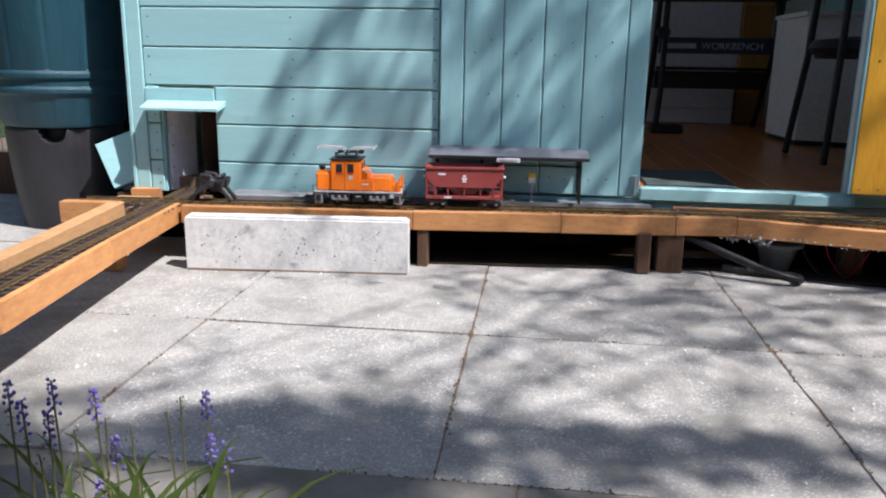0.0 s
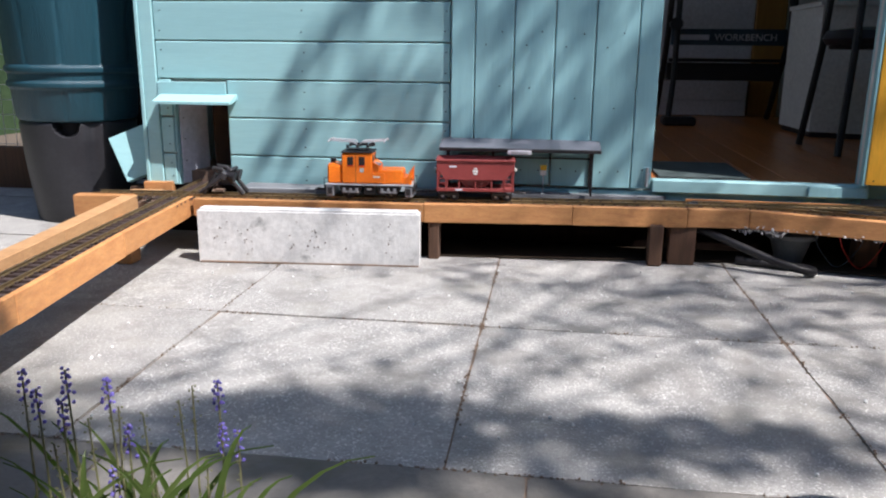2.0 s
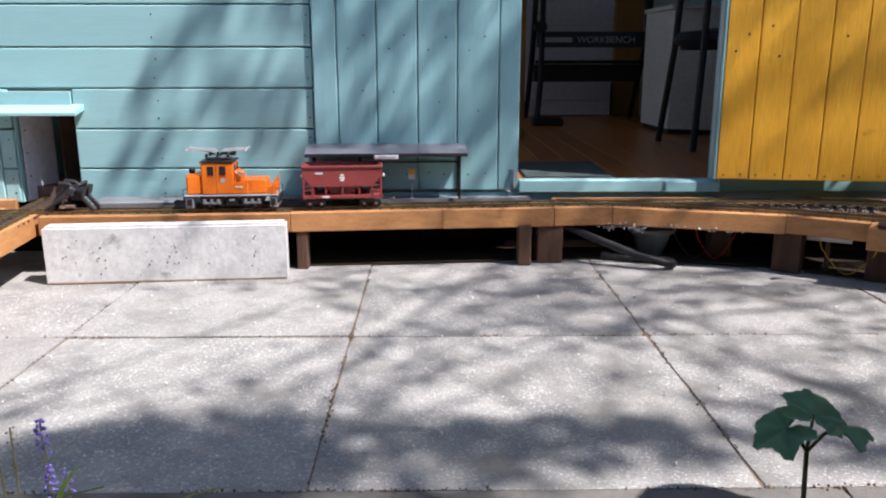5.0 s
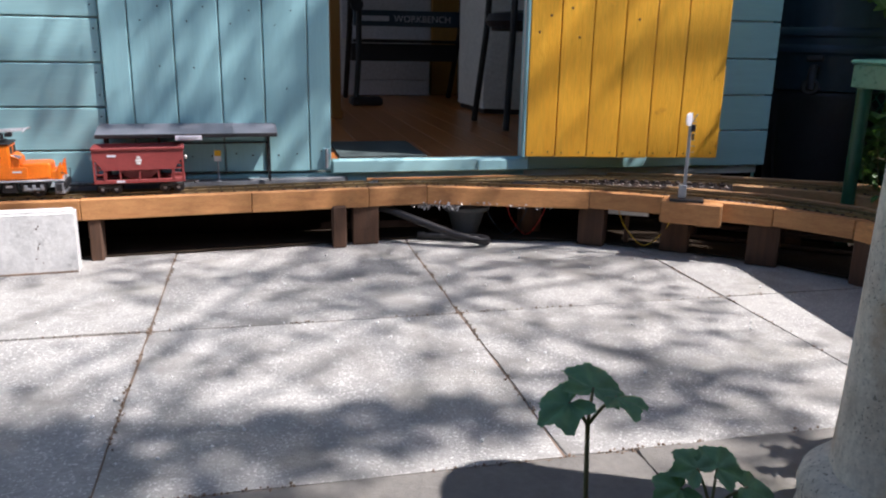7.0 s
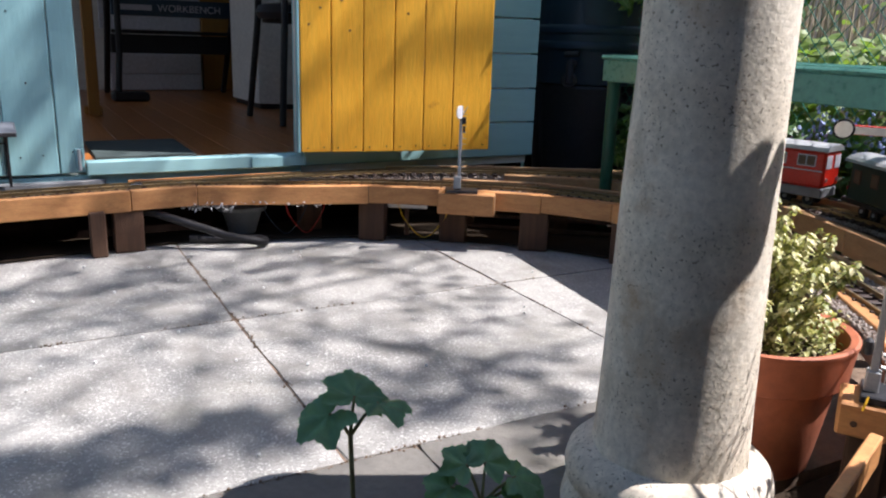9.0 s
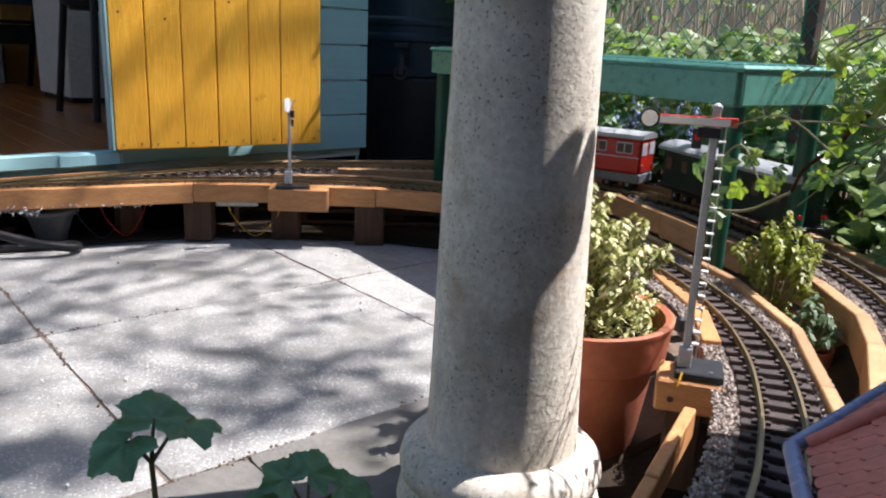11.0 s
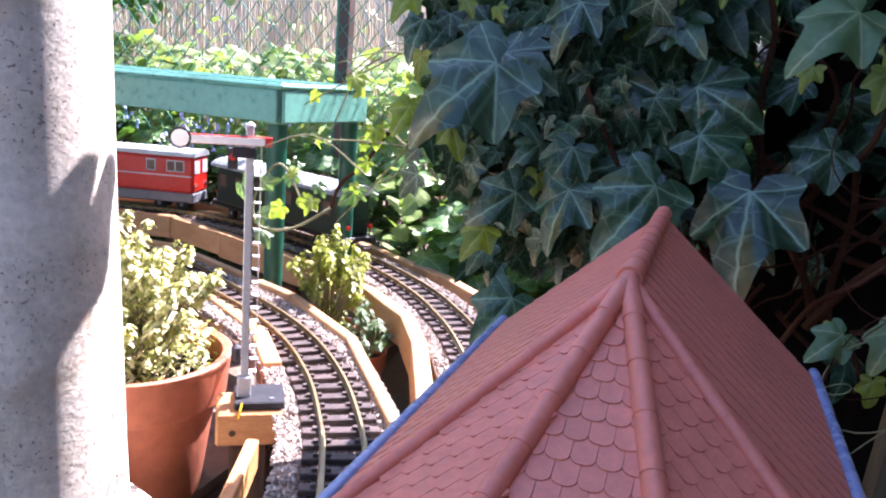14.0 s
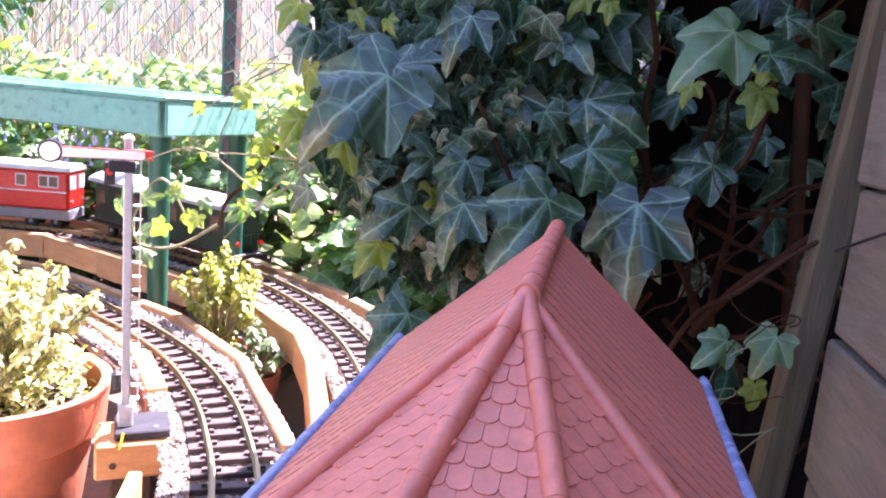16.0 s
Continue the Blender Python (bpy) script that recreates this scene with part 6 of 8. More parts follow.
# ---------------------------------------------------------------- green table
def table():
    long_way = Vector((0.14, 0.990)).normalized()
    t = thing("garden_table", "green plastic garden table with deep rim and round legs", "table", (1.362, 0.775, 0), math.degrees(math.atan2(long_way.y, long_way.x)))
    LN, WD, zt = 1.07, 0.30, 0.522
    bm = bmnew()
    box(bm, (LN / 2, -WD / 2, zt - 0.006), (LN, WD, 0.012), None, 0.005)
    top = part("tabletop", bm, GTABLE, t)
    for k in range(9):
        part("top_rib", box(bmnew(), (LN / 2, -WD * (k + 1) / 10, zt + 0.0012), (LN - 0.04, 0.006, 0.0024), None, 0.001), GTABLE, top)
    for y in (-0.006, -WD + 0.006):
        part("rim", box(bmnew(), (LN / 2, y, zt - 0.042), (LN - 0.026, 0.007, 0.058), None, 0.002), GTABLE, t)
    for x in (0.006, LN - 0.006):
        part("rim", box(bmnew(), (x, -WD / 2, zt - 0.042), (0.007, WD - 0.026, 0.058), None, 0.002), GTABLE, t)
    for x in (0.032, LN - 0.032):
        for y in (-0.032, -WD + 0.032):
            part("corner_socket", cyl(bmnew(), (x, y, zt - 0.074), (x, y, zt - 0.0125), 0.021, None, 16), GTABLE, t, smooth=True)
            part("leg", cyl(bmnew(), (x, y, 0.0), (x, y, zt - 0.0745), 0.017, 0.019, 16), GLEG, t, "dark green round leg", smooth=True)


table()


# ---------------------------------------------------------------- model station roof
def station():
    t = thing("model_station", "model railway building with red tiled roof and blue gutters", "model building", (0.44, 0.066, BASE - 0.018))
    ez, rz_ = 0.408, 0.484
    yl, yr, yc = 0.148, -0.020, 0.066
    far = 0.578
    apex = Vector((0.402, 0.067, 0.484))
    E = [Vector((0.330, yl, ez)), Vector((0.262, 0.105, ez)), Vector((0.262, 0.030, ez)), Vector((0.330, yr, ez))]
    fl, fr, fa = Vector((far, yl, ez)), Vector((far, yr, ez)), Vector((far, yc, rz_))
    faces = [("left", apex, fa, fl, E[0]), ("right", fa, apex, E[3], fr), ("apse", apex, E[0], E[1]), ("apse", apex, E[1], E[2]), ("apse", apex, E[2], E[3])]
    th = 0.004
    for nm, *vs in faces:
        bm = bmnew()
        nrm = (vs[1] - vs[0]).cross(vs[2] - vs[0]).normalized()
        if nrm.z < 0:
            nrm = -nrm
        lo = [bm.verts.new(v - nrm * th - Vector((0, 0, 0.001))) for v in vs]
        hi = [bm.verts.new(v - nrm * 0.001) for v in vs]
        bm.faces.new(lo[::-1]), bm.faces.new(hi)
        for i in range(len(vs)):
            j = (i + 1) % len(vs)
            bm.faces.new((lo[i], lo[j], hi[j], hi[i]))
        sl = part("roof_slope", bm, RIDGE, t, world=True)
        # courses of round-ended tiles
        base = (vs[-1] - vs[-2]) if nm != "apse" else (vs[2] - vs[1])
        along = base.normalized()
        up = nrm.cross(along).normalized()
        if up.z < 0:
            up = -up
        o = vs[1] if nm == "apse" else (E[0] if nm == "left" else fr)
        if nm == "right":
            along = -along if along.dot(apex - fa) < 0 else along
        pw, ph = (0.0074, 0.0080) if nm == "apse" else (0.0118, 0.0115)
        inside = [((v - o).dot(along), (v - o).dot(up)) for v in vs]
        pts2 = np.array(inside)

        def within(u, w):
            c = None
            for i in range(len(pts2)):
                p, q = pts2[i], pts2[(i + 1) % len(pts2)]
                s = (q[0] - p[0]) * (w - p[1]) - (q[1] - p[1]) * (u - p[0])
                if abs(s) < 1e-9:
                    continue
                if c is None:
                    c = s > 0
                elif (s > 0) != c:
                    return False
            return True

        shape = [(-0.485, 1.22), (-0.485, 0.26), (-0.40, 0.10), (-0.20, 0.0), (0.20, 0.0), (0.40, 0.10), (0.485, 0.26), (0.485, 1.22)]
        if nm != "apse":
            shape = [(-0.41, 1.0), (-0.41, 0.0), (0.41, 0.0), (0.41, 1.0)]
        b2 = bmnew()
        for v in shape:
            b2.verts.new((v[0] * pw, v[1] * ph, (0.0006 if v[1] < 0.9 else 0.0) if nm == "apse" else (0.0020 if v[1] < 0.9 else 0.0016)))
        b2.verts.ensure_lookup_table()
        topf = list(b2.verts)
        lowv = [b2.verts.new((v.co.x, v.co.y, -0.0006)) for v in topf]
        b2.faces.new(topf)
        for i in range(len(topf) - 1):
            b2.faces.new((topf[i], lowv[i], lowv[i + 1], topf[i + 1]))
        tile = solid_mesh("tile", b2, TILE)
        mrot = Matrix((along, up, nrm)).transposed().to_4x4()
        if mrot.determinant() < 0:
            mrot = Matrix((-along, up, nrm)).transposed().to_4x4()
        spots = []
        umin, umax, wmax = pts2[:, 0].min(), pts2[:, 0].max(), pts2[:, 1].max()
        row = 0
        w = -0.001
        while w < wmax:
            u = umin + (pw / 2 if row % 2 and nm == "apse" else 0)
            while u < umax:
                if within(u, w + ph * 0.6) and (nm == "apse" or within(u - pw * 0.3, w + ph * 0.75) and within(u + pw * 0.3, w + ph * 0.75)):
                    spots.append(o + along * u + up * w)
                u += pw
            w += ph
            row += 1
        if nm == "apse" and vs[1] is E[1]:
            for s in spots[:300]:
                piece("tile", tile, sl, Matrix.Translation(s) @ mrot)
        else:
            v0 = [tuple(v.co) for v in tile.vertices]
            f0 = [tuple(p.vertices) for p in tile.polygons]
            inv = place_of(sl).inverted()
            ms = [np.array(inv @ Matrix.Translation(s) @ mrot) for s in spots]
            ob = new("tile_field", many("tile_field", v0, f0, ms, TILE))
            ob.parent = sl
            tagged(ob, kind="stuff")

    def ridge_line(a, b, r, tone=RIDGE):
        k = max(2, int((b - a).length / 0.019))
        for i in range(k):
            p, q = a.lerp(b, i / k), a.lerp(b, (i + 1) / k)
            part("ridge_tile", cyl(bmnew(), p, q + (q - p) * 0.05, r * 1.045, r * 0.965, 18), tone, t, smooth=True, world=True)

    up = Vector((0, 0, 0.001))
    ridge_line(apex + up, fa + up, 0.0046)
    for i in (1, 2):
        ridge_line(E[i] + up, apex + up, 0.0036)
    for i in (0, 3):
        ridge_line(E[i] + up, apex + up, 0.0027)
    part("verge", tube(bmnew(), [fa + Vector((0.002, 0, -0.003)), fl + Vector((0.002, 0, -0.003))], 0.003, 6), RIDGE, t, world=True)
    part("verge", tube(bmnew(), [fa + Vector((0.002, 0, -0.003)), fr + Vector((0.002, 0, -0.003))], 0.003, 6), RIDGE, t, world=True)
    outl = [fl + Vector((0.004, 0.005, -0.002)), E[0] + Vector((-0.002, 0.005, -0.002)), E[1] + Vector((-0.005, 0.003, -0.002)), E[2] + Vector((-0.005, -0.003, -0.002)), E[3] + Vector((-0.002, -0.005, -0.002)), fr + Vector((0.004, -0.005, -0.002))]
    for a, b in zip(outl, outl[1:]):
        part("gutter", tube(bmnew(), [a, b], 0.0032, 10), GUTTER, t, "blue-grey gutter", smooth=True, world=True)
    wall = [(far - 0.012, yl - 0.016), (0.335, yl - 0.016), (0.285, 0.100), (0.285, 0.035), (0.335, yr + 0.016), (far - 0.012, yr + 0.016)]
    wl = part("wall", slab_poly(bmnew(), wall, BASE - 0.018, ez - 0.004), STUCCO, t, "cream model wall", world=True)
    part("gable", slab_poly(bmnew(), [(far - 0.02, yl - 0.02), (far - 0.014, yl - 0.02), (far - 0.014, yr + 0.02), (far - 0.02, yr + 0.02)], ez - 0.0035, ez + 0.02), STUCCO, wl, world=True)
    for x in (0.39, 0.48):
        for y, s in ((yl - 0.0155, 1), (yr + 0.0155, -1)):
            fr_ = part("window", span(bmnew(), x, x + 0.04, y, y + s * 0.002, 0.26, 0.33), WHITE, wl, world=True)
            part("pane", span(bmnew(), x + 0.004, x + 0.036, y + s * 0.0021, y + s * 0.0028, 0.264, 0.326), BOARD, fr_, world=True)
    d = thing("building_stand", "dark timber stand under the model building", "stand", (0.43, 0.066, 0))
    part("top", span(bmnew(), 0.25, 0.62, -0.06, 0.19, BASE - 0.036, BASE - 0.0185, 0.002), BOARD, d, world=True)
    for x in (0.28, 0.59):
        for y in (-0.03, 0.16):
            part("leg", span(bmnew(), x - 0.02, x + 0.02, y - 0.02, y + 0.02, -0.03, BASE - 0.0365), POST, d, world=True)


station()


# ---------------------------------------------------------------- pots
def pot(x, y, r, h, label, z=0.0):
    t = thing("terracotta_pot", label, "flower pot", (x, y, z), group="terracotta pots")
    part("body", lathe(bmnew(), [(r * 0.66, 0.0), (r * 0.69, 0.006), (r * 0.855, h * 0.74), (r * 0.855, h * 0.76), (r * 0.80, h * 0.76), (r * 0.62, 0.012)], 40), TERRA, t, smooth=True)
    part("rim", lathe(bmnew(), [(r * 0.855, h * 0.698), (r * 0.858, h * 0.696), (r * 0.930, h * 0.697), (r * 0.938, h * 0.701), (r * 0.942, h * 0.710), (r * 0.984, h * 0.945), (r * 0.986, h * 0.95), (r * 1.0, h * 0.965), (r, h * 0.99), (r * 0.97, h), (r * 0.90, h * 0.985), (r * 0.86, h * 0.80)], 40), TERRA, t, "thick rolled rim", smooth=True)
    part("compost", lathe(bmnew(), [(r * 0.80, h * 0.765), (r * 0.86, h * 0.84), (r * 0.5, h * 0.87), (r * 0.05, h * 0.875)], 24, (0, 0), 0.02), SOIL, t, "dark compost", smooth=True)


pot(0.884, 0.696, 0.124, 0.192, "large terracotta pot holding the variegated shrub")
pot(1.335, 0.648, 0.050, 0.110, "small terracotta pot between the track beds")
pot(1.262, 0.545, 0.040, 0.100, "small terracotta pot with a seedling between the track beds")

# ---------------------------------------------------------------- leaves
def outline_leaf(pts, fold=0.15, droop=0.12):
    """A flat leaf outline with a raised midrib: points round the edge, fanned from points on the midrib."""
    verts = [(0, 0, 0), (0, 0.5, 0.0), (0, 0.80, -droop * 0.5)]
    for x, y in pts:
        verts.append((x, y, fold * abs(x) - droop * y * y))
    n = len(pts)
    faces = []
    for i in range(n):
        j = (i + 1) % n
        if i == n - 1:
            break
        y = (pts[i][1] + pts[j][1]) / 2
        hub = 0 if y < 0.28 else 1 if y < 0.66 else 2
        faces.append((hub, 3 + i, 3 + j))
    # close the fans to one another
    for i in range(n - 1):
        ya, yb = (pts[i][1] + pts[i - 1][1]) / 2 if i else 0, (pts[i][1] + pts[i + 1][1]) / 2
        ha = 0 if ya < 0.28 else 1 if ya < 0.66 else 2
        hb = 0 if yb < 0.28 else 1 if yb < 0.66 else 2
        if i and ha != hb:
            faces.append((ha, 3 + i, hb))
    uv = [(v[0] * 0.5 + 0.5, v[1] * 0.76 + 0.12) for v in verts]
    return verts, faces, uv


half = [(0.02, 0.0), (0.12, -0.10), (0.27, -0.14), (0.41, -0.08), (0.44, 0.03), (0.34, 0.15), (0.40, 0.27), (0.52, 0.41), (0.40, 0.45), (0.25, 0.50), (0.225, 0.64), (0.17, 0.80), (0.08, 0.96), (0.0, 1.06)]
IVY_V, IVY_F, IVY_UV = outline_leaf(half + [(-x, y) for x, y in half[-2::-1]], 0.11, 0.26)


def lobed_leaf(lobes, spread, teeth=0.0, cup=0.25, pleat=0.05, wave=0.0, steps=44, cut=2.0):
    """A leaf of rounded lobes round its stalk: (angle, reach, breadth) of each lobe; rings of points, pleated along the lobes."""
    def reach(a):
        return 0.16 + sum((r - 0.16) * math.exp(-abs((a - c) / w) ** cut) for c, r, w in lobes)
    verts, rings = [(0, 0, 0)], (0.3, 0.58, 0.82, 1.0)
    for k in rings:
        for i in range(steps + 1):
            a = -spread + 2 * spread * i / steps
            r = reach(a) * k * (1 + (teeth * (1 if i % 2 else -1) if k == 1.0 else 0))
            near = max(math.exp(-((a - c) / 14) ** 2) for c, _, _ in lobes)
            x, y = r * math.sin(radians(a)), r * math.cos(radians(a))
            verts.append((x, y, pleat * r * (1 - near) * 2 - cup * r * r - pleat * 0.5 + wave * math.sin(7 * x + 4 * y) * r))
    faces = [(0, 1 + i, 2 + i) for i in range(steps)]
    for q in range(len(rings) - 1):
        o, p_ = 1 + q * (steps + 1), 1 + (q + 1) * (steps + 1)
        faces += [(o + i, p_ + i, p_ + i + 1, o + i + 1) for i in range(steps)]
    uv = [(v[0] * 0.5 + 0.5, v[1] * 0.76 + 0.12) for v in verts]
    return verts, faces, uv


IVYF_V, IVYF_F, IVYF_UV = lobed_leaf([(0, 0.98, 25), (52, 0.62, 25), (-52, 0.62, 25), (110, 0.44, 31), (-110, 0.44, 31)], 160, 0.0, 0.24, 0.07, 0.12, 48, 1.75)
PALM_V, PALM_F, PALM_UV = lobed_leaf([(0, 0.64, 30), (58, 0.60, 29), (-58, 0.60, 29), (118, 0.52, 29), (-118, 0.52, 29)], 165, 0.035, 0.16, 0.10, 0.07, 48)
half = [(0.01, 0.0), (0.16, 0.16), (0.25, 0.38), (0.22, 0.62), (0.12, 0.85), (0.0, 1.0)]
OVAL_V, OVAL_F, OVAL_UV = outline_leaf(half + [(-x, y) for x, y in half[-2::-1]], 0.25, 0.18)
half = [(0.02, 0.0), (0.28, 0.02), (0.48, 0.16), (0.42, 0.26), (0.52, 0.38), (0.40, 0.48), (0.42, 0.62), (0.26, 0.70), (0.22, 0.86), (0.10, 0.90), (0.0, 1.02)]
WEED_V, WEED_F, WEED_UV = outline_leaf(half + [(-x, y) for x, y in half[-2::-1]], 0.12, 0.2)


def leaf_mesh(name, v, f, uv, mat):
    return many(name, v, f, [np.eye(4)], mat, uv, True)


IVY_LEAF, IVY_YOUNG, IVY_LIT = (leaf_mesh("leaf", IVYF_V, IVYF_F, IVYF_UV, m) for m in (IVY, IVYNEW, IVYLIME))


def facing(nrm, tip):
    """The turn of a leaf whose face looks along nrm and whose tip hangs along tip."""
    z = Vector(nrm).normalized()
    y = Vector(tip)
    y = (y - z * y.dot(z)).normalized()
    x = y.cross(z)
    return Matrix((x, y, z)).transposed().to_4x4()


def sized(p, r, s):
    return Matrix.Translation(p) @ r @ Matrix.Diagonal((s, s, s, 1))


def eased(pts, n=5):
    """A smooth line through points in space."""
    p = [Vector(q) for q in pts]
    p = [p[0] * 2 - p[1]] + p + [p[-1] * 2 - p[-2]]
    out = []
    for i in range(1, len(p) - 2):
        a, b, c, d = p[i - 1:i + 3]
        for k in range(n):
            u = k / n
            out.append((b * 2 + (c - a) * u + (a * 2 - b * 5 + c * 4 - d) * u ** 2 + (b * 3 - a - c * 3 + d) * u ** 3) * 0.5)
    return out + [p[-2]]


def ivy():
    t = thing("ivy", "dense dark green ivy with pale veins hanging over the fence", "ivy", (0.95, -0.05, 0))
    # the leaves that hang foremost: place of the stalk, breadth, lean of the tip; first the upper shoots, then the lower
    upper = [(0.762, 0.222, 0.566, 0.098, -44), (0.804, 0.228, 0.577, 0.062, 58), (0.872, 0.177, 0.629, 0.058, -16), (0.929, 0.14, 0.556, 0.082, -45), (0.908, 0.066, 0.562, 0.070, 62), (0.966, 0.081, 0.559, 0.038, 15),
             (0.91, 0.141, 0.566, 0.063, 22), (0.953, 0.095, 0.616, 0.068, -52), (0.913, 0.094, 0.623, 0.050, 39), (0.824, -0.048, 0.625, 0.068, -41), (0.919, -0.096, 0.617, 0.048, 86), (0.884, -0.097, 0.647, 0.03, 64),
             (1.02, -0.031, 0.576, 0.053, -70), (0.886, 0.268, 0.609, 0.046, -27), (0.889, 0.337, 0.607, 0.046, -9), (0.91, 0.329, 0.599, 0.034, 0)]
    lower = [(0.82, 0.16, 0.462, 0.060, -11), (0.867, 0.169, 0.497, 0.052, -18), (0.80, 0.085, 0.476, 0.078, -33), (0.88, 0.057, 0.518, 0.066, 51), (0.931, -0.062, 0.512, 0.060, -52), (0.862, 0.007, 0.474, 0.100, 0),
             (1.016, -0.123, 0.541, 0.045, -51), (0.826, 0.21, 0.453, 0.054, -52), (0.904, 0.101, 0.486, 0.058, -78), (0.813, 0.201, 0.356, 0.060, -31), (0.816, -0.078, 0.37, 0.036, -45), (0.837, -0.122, 0.374, 0.042, -24)]
    for x, y, z, size, a in upper + lower:
        tip = Vector((-0.2, -math.sin(radians(a)), -math.cos(radians(a))))
        nrm = Vector((-1, rnd(-0.35, 0.4), rnd(0.25, 0.85)))
        pale = abs(y + 0.048) < 0.001 or z < 0.38 and y < 0
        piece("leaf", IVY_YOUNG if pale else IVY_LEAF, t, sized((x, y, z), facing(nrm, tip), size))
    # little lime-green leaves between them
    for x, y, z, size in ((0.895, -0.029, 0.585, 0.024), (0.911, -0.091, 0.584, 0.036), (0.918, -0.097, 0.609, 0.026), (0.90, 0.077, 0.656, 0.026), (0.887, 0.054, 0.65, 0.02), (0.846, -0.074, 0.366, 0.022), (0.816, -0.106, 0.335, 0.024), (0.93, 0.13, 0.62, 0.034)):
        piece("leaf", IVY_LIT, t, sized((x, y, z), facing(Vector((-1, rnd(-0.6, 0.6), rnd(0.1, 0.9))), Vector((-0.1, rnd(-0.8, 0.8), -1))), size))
    # smaller leaves a little deeper, in the shade
    k = 0
    while k < 110:
        y, z = rnd(-0.10, 0.33), rnd(0.36, 0.80)
        x = 0.96 + 0.20 * random.random()
        if y < 0.10 and random.random() < 0.6 or y < 0.02 and z < 0.56 or y > 0.24 and z < 0.44 or 0.454 * x + 0.89 * y > 0.66:
            continue
        a = radians(rnd(-110, 110))
        r = facing(Vector((-1, rnd(-0.9, 0.9), rnd(-0.5, 0.8))), Vector((rnd(-0.5, 0.1), math.sin(a), -math.cos(a))))
        piece("leaf", IVY_LEAF, t, sized((x, y, z), r, rnd(0.022, 0.048)))
        k += 1
    ms = []
    while len(ms) < 11500:
        x, y, z = rnd(0.76, 1.45), rnd(-0.55, 0.34), rnd(0.10 if len(ms) < 900 else 0.40, 1.62)
        # hollow below, overhanging above; the overhang is added out of view to block skylight
        if z < 0.78 and (x < (1.06 if y < 0.06 else 0.98) or y < 0.04 and random.random() < 0.85):
            continue
        if x < (0.93 if z < 0.84 or y > 0.05 else 0.78):
            continue
        if y > 0.30 - 0.25 * (x - 0.86) + 0.15 * (z - 0.6):
            continue
        if 0.469 * x + 0.883 * y > (0.70 if z < 0.75 else 0.45 if z < 1.02 else 0.70):
            continue
        r = facing(Vector((-1 + rnd(-0.3, 0.8), rnd(-0.6, 0.9), rnd(-0.3, 1.0))), Vector((rnd(-0.5, 0.5), rnd(-1.2, 1.2), -1)))
        ms.append(mat4((x, y, z), r, rnd(0.035, 0.075)))
    n = len(ms) + 1100
    while len(ms) < n:
        x, y, z = rnd(0.89, 1.04), rnd(0.08, 0.37), rnd(0.36, 0.74)
        if 0.454 * x + 0.891 * y > 0.715 or y > 0.27 and z < 0.42 + rnd(0, 0.06):
            continue
        r = facing(Vector((-1 + rnd(-0.3, 0.6), rnd(-0.9, 0.9), rnd(-0.6, 0.8))), Vector((rnd(-0.5, 0.5), rnd(-1.2, 1.2), -1)))
        ms.append(mat4((x, y, z), r, rnd(0.018, 0.045)))
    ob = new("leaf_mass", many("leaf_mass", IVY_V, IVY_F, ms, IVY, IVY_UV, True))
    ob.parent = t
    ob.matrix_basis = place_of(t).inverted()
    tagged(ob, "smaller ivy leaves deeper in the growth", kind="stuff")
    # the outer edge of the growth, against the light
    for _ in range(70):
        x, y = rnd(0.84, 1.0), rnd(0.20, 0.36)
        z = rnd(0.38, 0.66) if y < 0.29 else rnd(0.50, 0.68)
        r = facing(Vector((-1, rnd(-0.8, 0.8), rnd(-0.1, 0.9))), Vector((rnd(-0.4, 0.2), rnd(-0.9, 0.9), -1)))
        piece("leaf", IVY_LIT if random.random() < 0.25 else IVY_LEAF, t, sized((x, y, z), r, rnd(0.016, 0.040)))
    # fresh leaves on the shoots that reach towards the table
    for _ in range(22):
        y = rnd(0.35, 0.51)
        x, z = 0.90 + rnd(-0.02, 0.05), 0.50 + rnd(-0.09, 0.09) - 0.25 * (y - 0.43)
        r = facing(Vector((-1, rnd(-0.8, 0.6), rnd(0.0, 0.9))), Vector((rnd(-0.3, 0.3), rnd(-1, 1), rnd(-1, 0.2))))
        piece("leaf", IVY_LIT if random.random() < 0.7 else IVY_YOUNG, t, sized((x, y, z), r, rnd(0.010, 0.025)))
    for _ in range(9):
        p = Vector((rnd(0.88, 0.96), rnd(0.32, 0.40), rnd(0.44, 0.60)))
        q = p + Vector((rnd(-0.03, 0.03), rnd(0.04, 0.12), rnd(-0.10, 0.06)))
        part("shoot", tube(bmnew(), eased([p, p.lerp(q, 0.5) + Vector((0, 0, rnd(-0.02, 0.03))), q]), 0.0013, 6, 0.0007), TWIG, t, smooth=True, world=True)
    # bare woody stems in the shade below
    for i in range(20):
        x, y = rnd(0.90, 1.08), rnd(-0.30, 0.12)
        p = Vector((x, y, 0.0 if i < 8 else rnd(0.2, 0.45)))
        pts = [p.copy()]
        d = Vector((rnd(-0.3, 0.3), rnd(-0.5, 0.5), 1)).normalized()
        for _ in range(11):
            d = (d + Vector((rnd(-1, 1), rnd(-1, 1), rnd(-0.5, 0.8))) * 0.42).normalized()
            p = p + d * 0.045
            if p.x < 0.80:
                p.x = 0.80
            pts.append(p.copy())
        part("stem", tube(bmnew(), eased(pts, 3), rnd(0.0025, 0.006), 6, 0.0012), STEM, t, smooth=True, world=True)
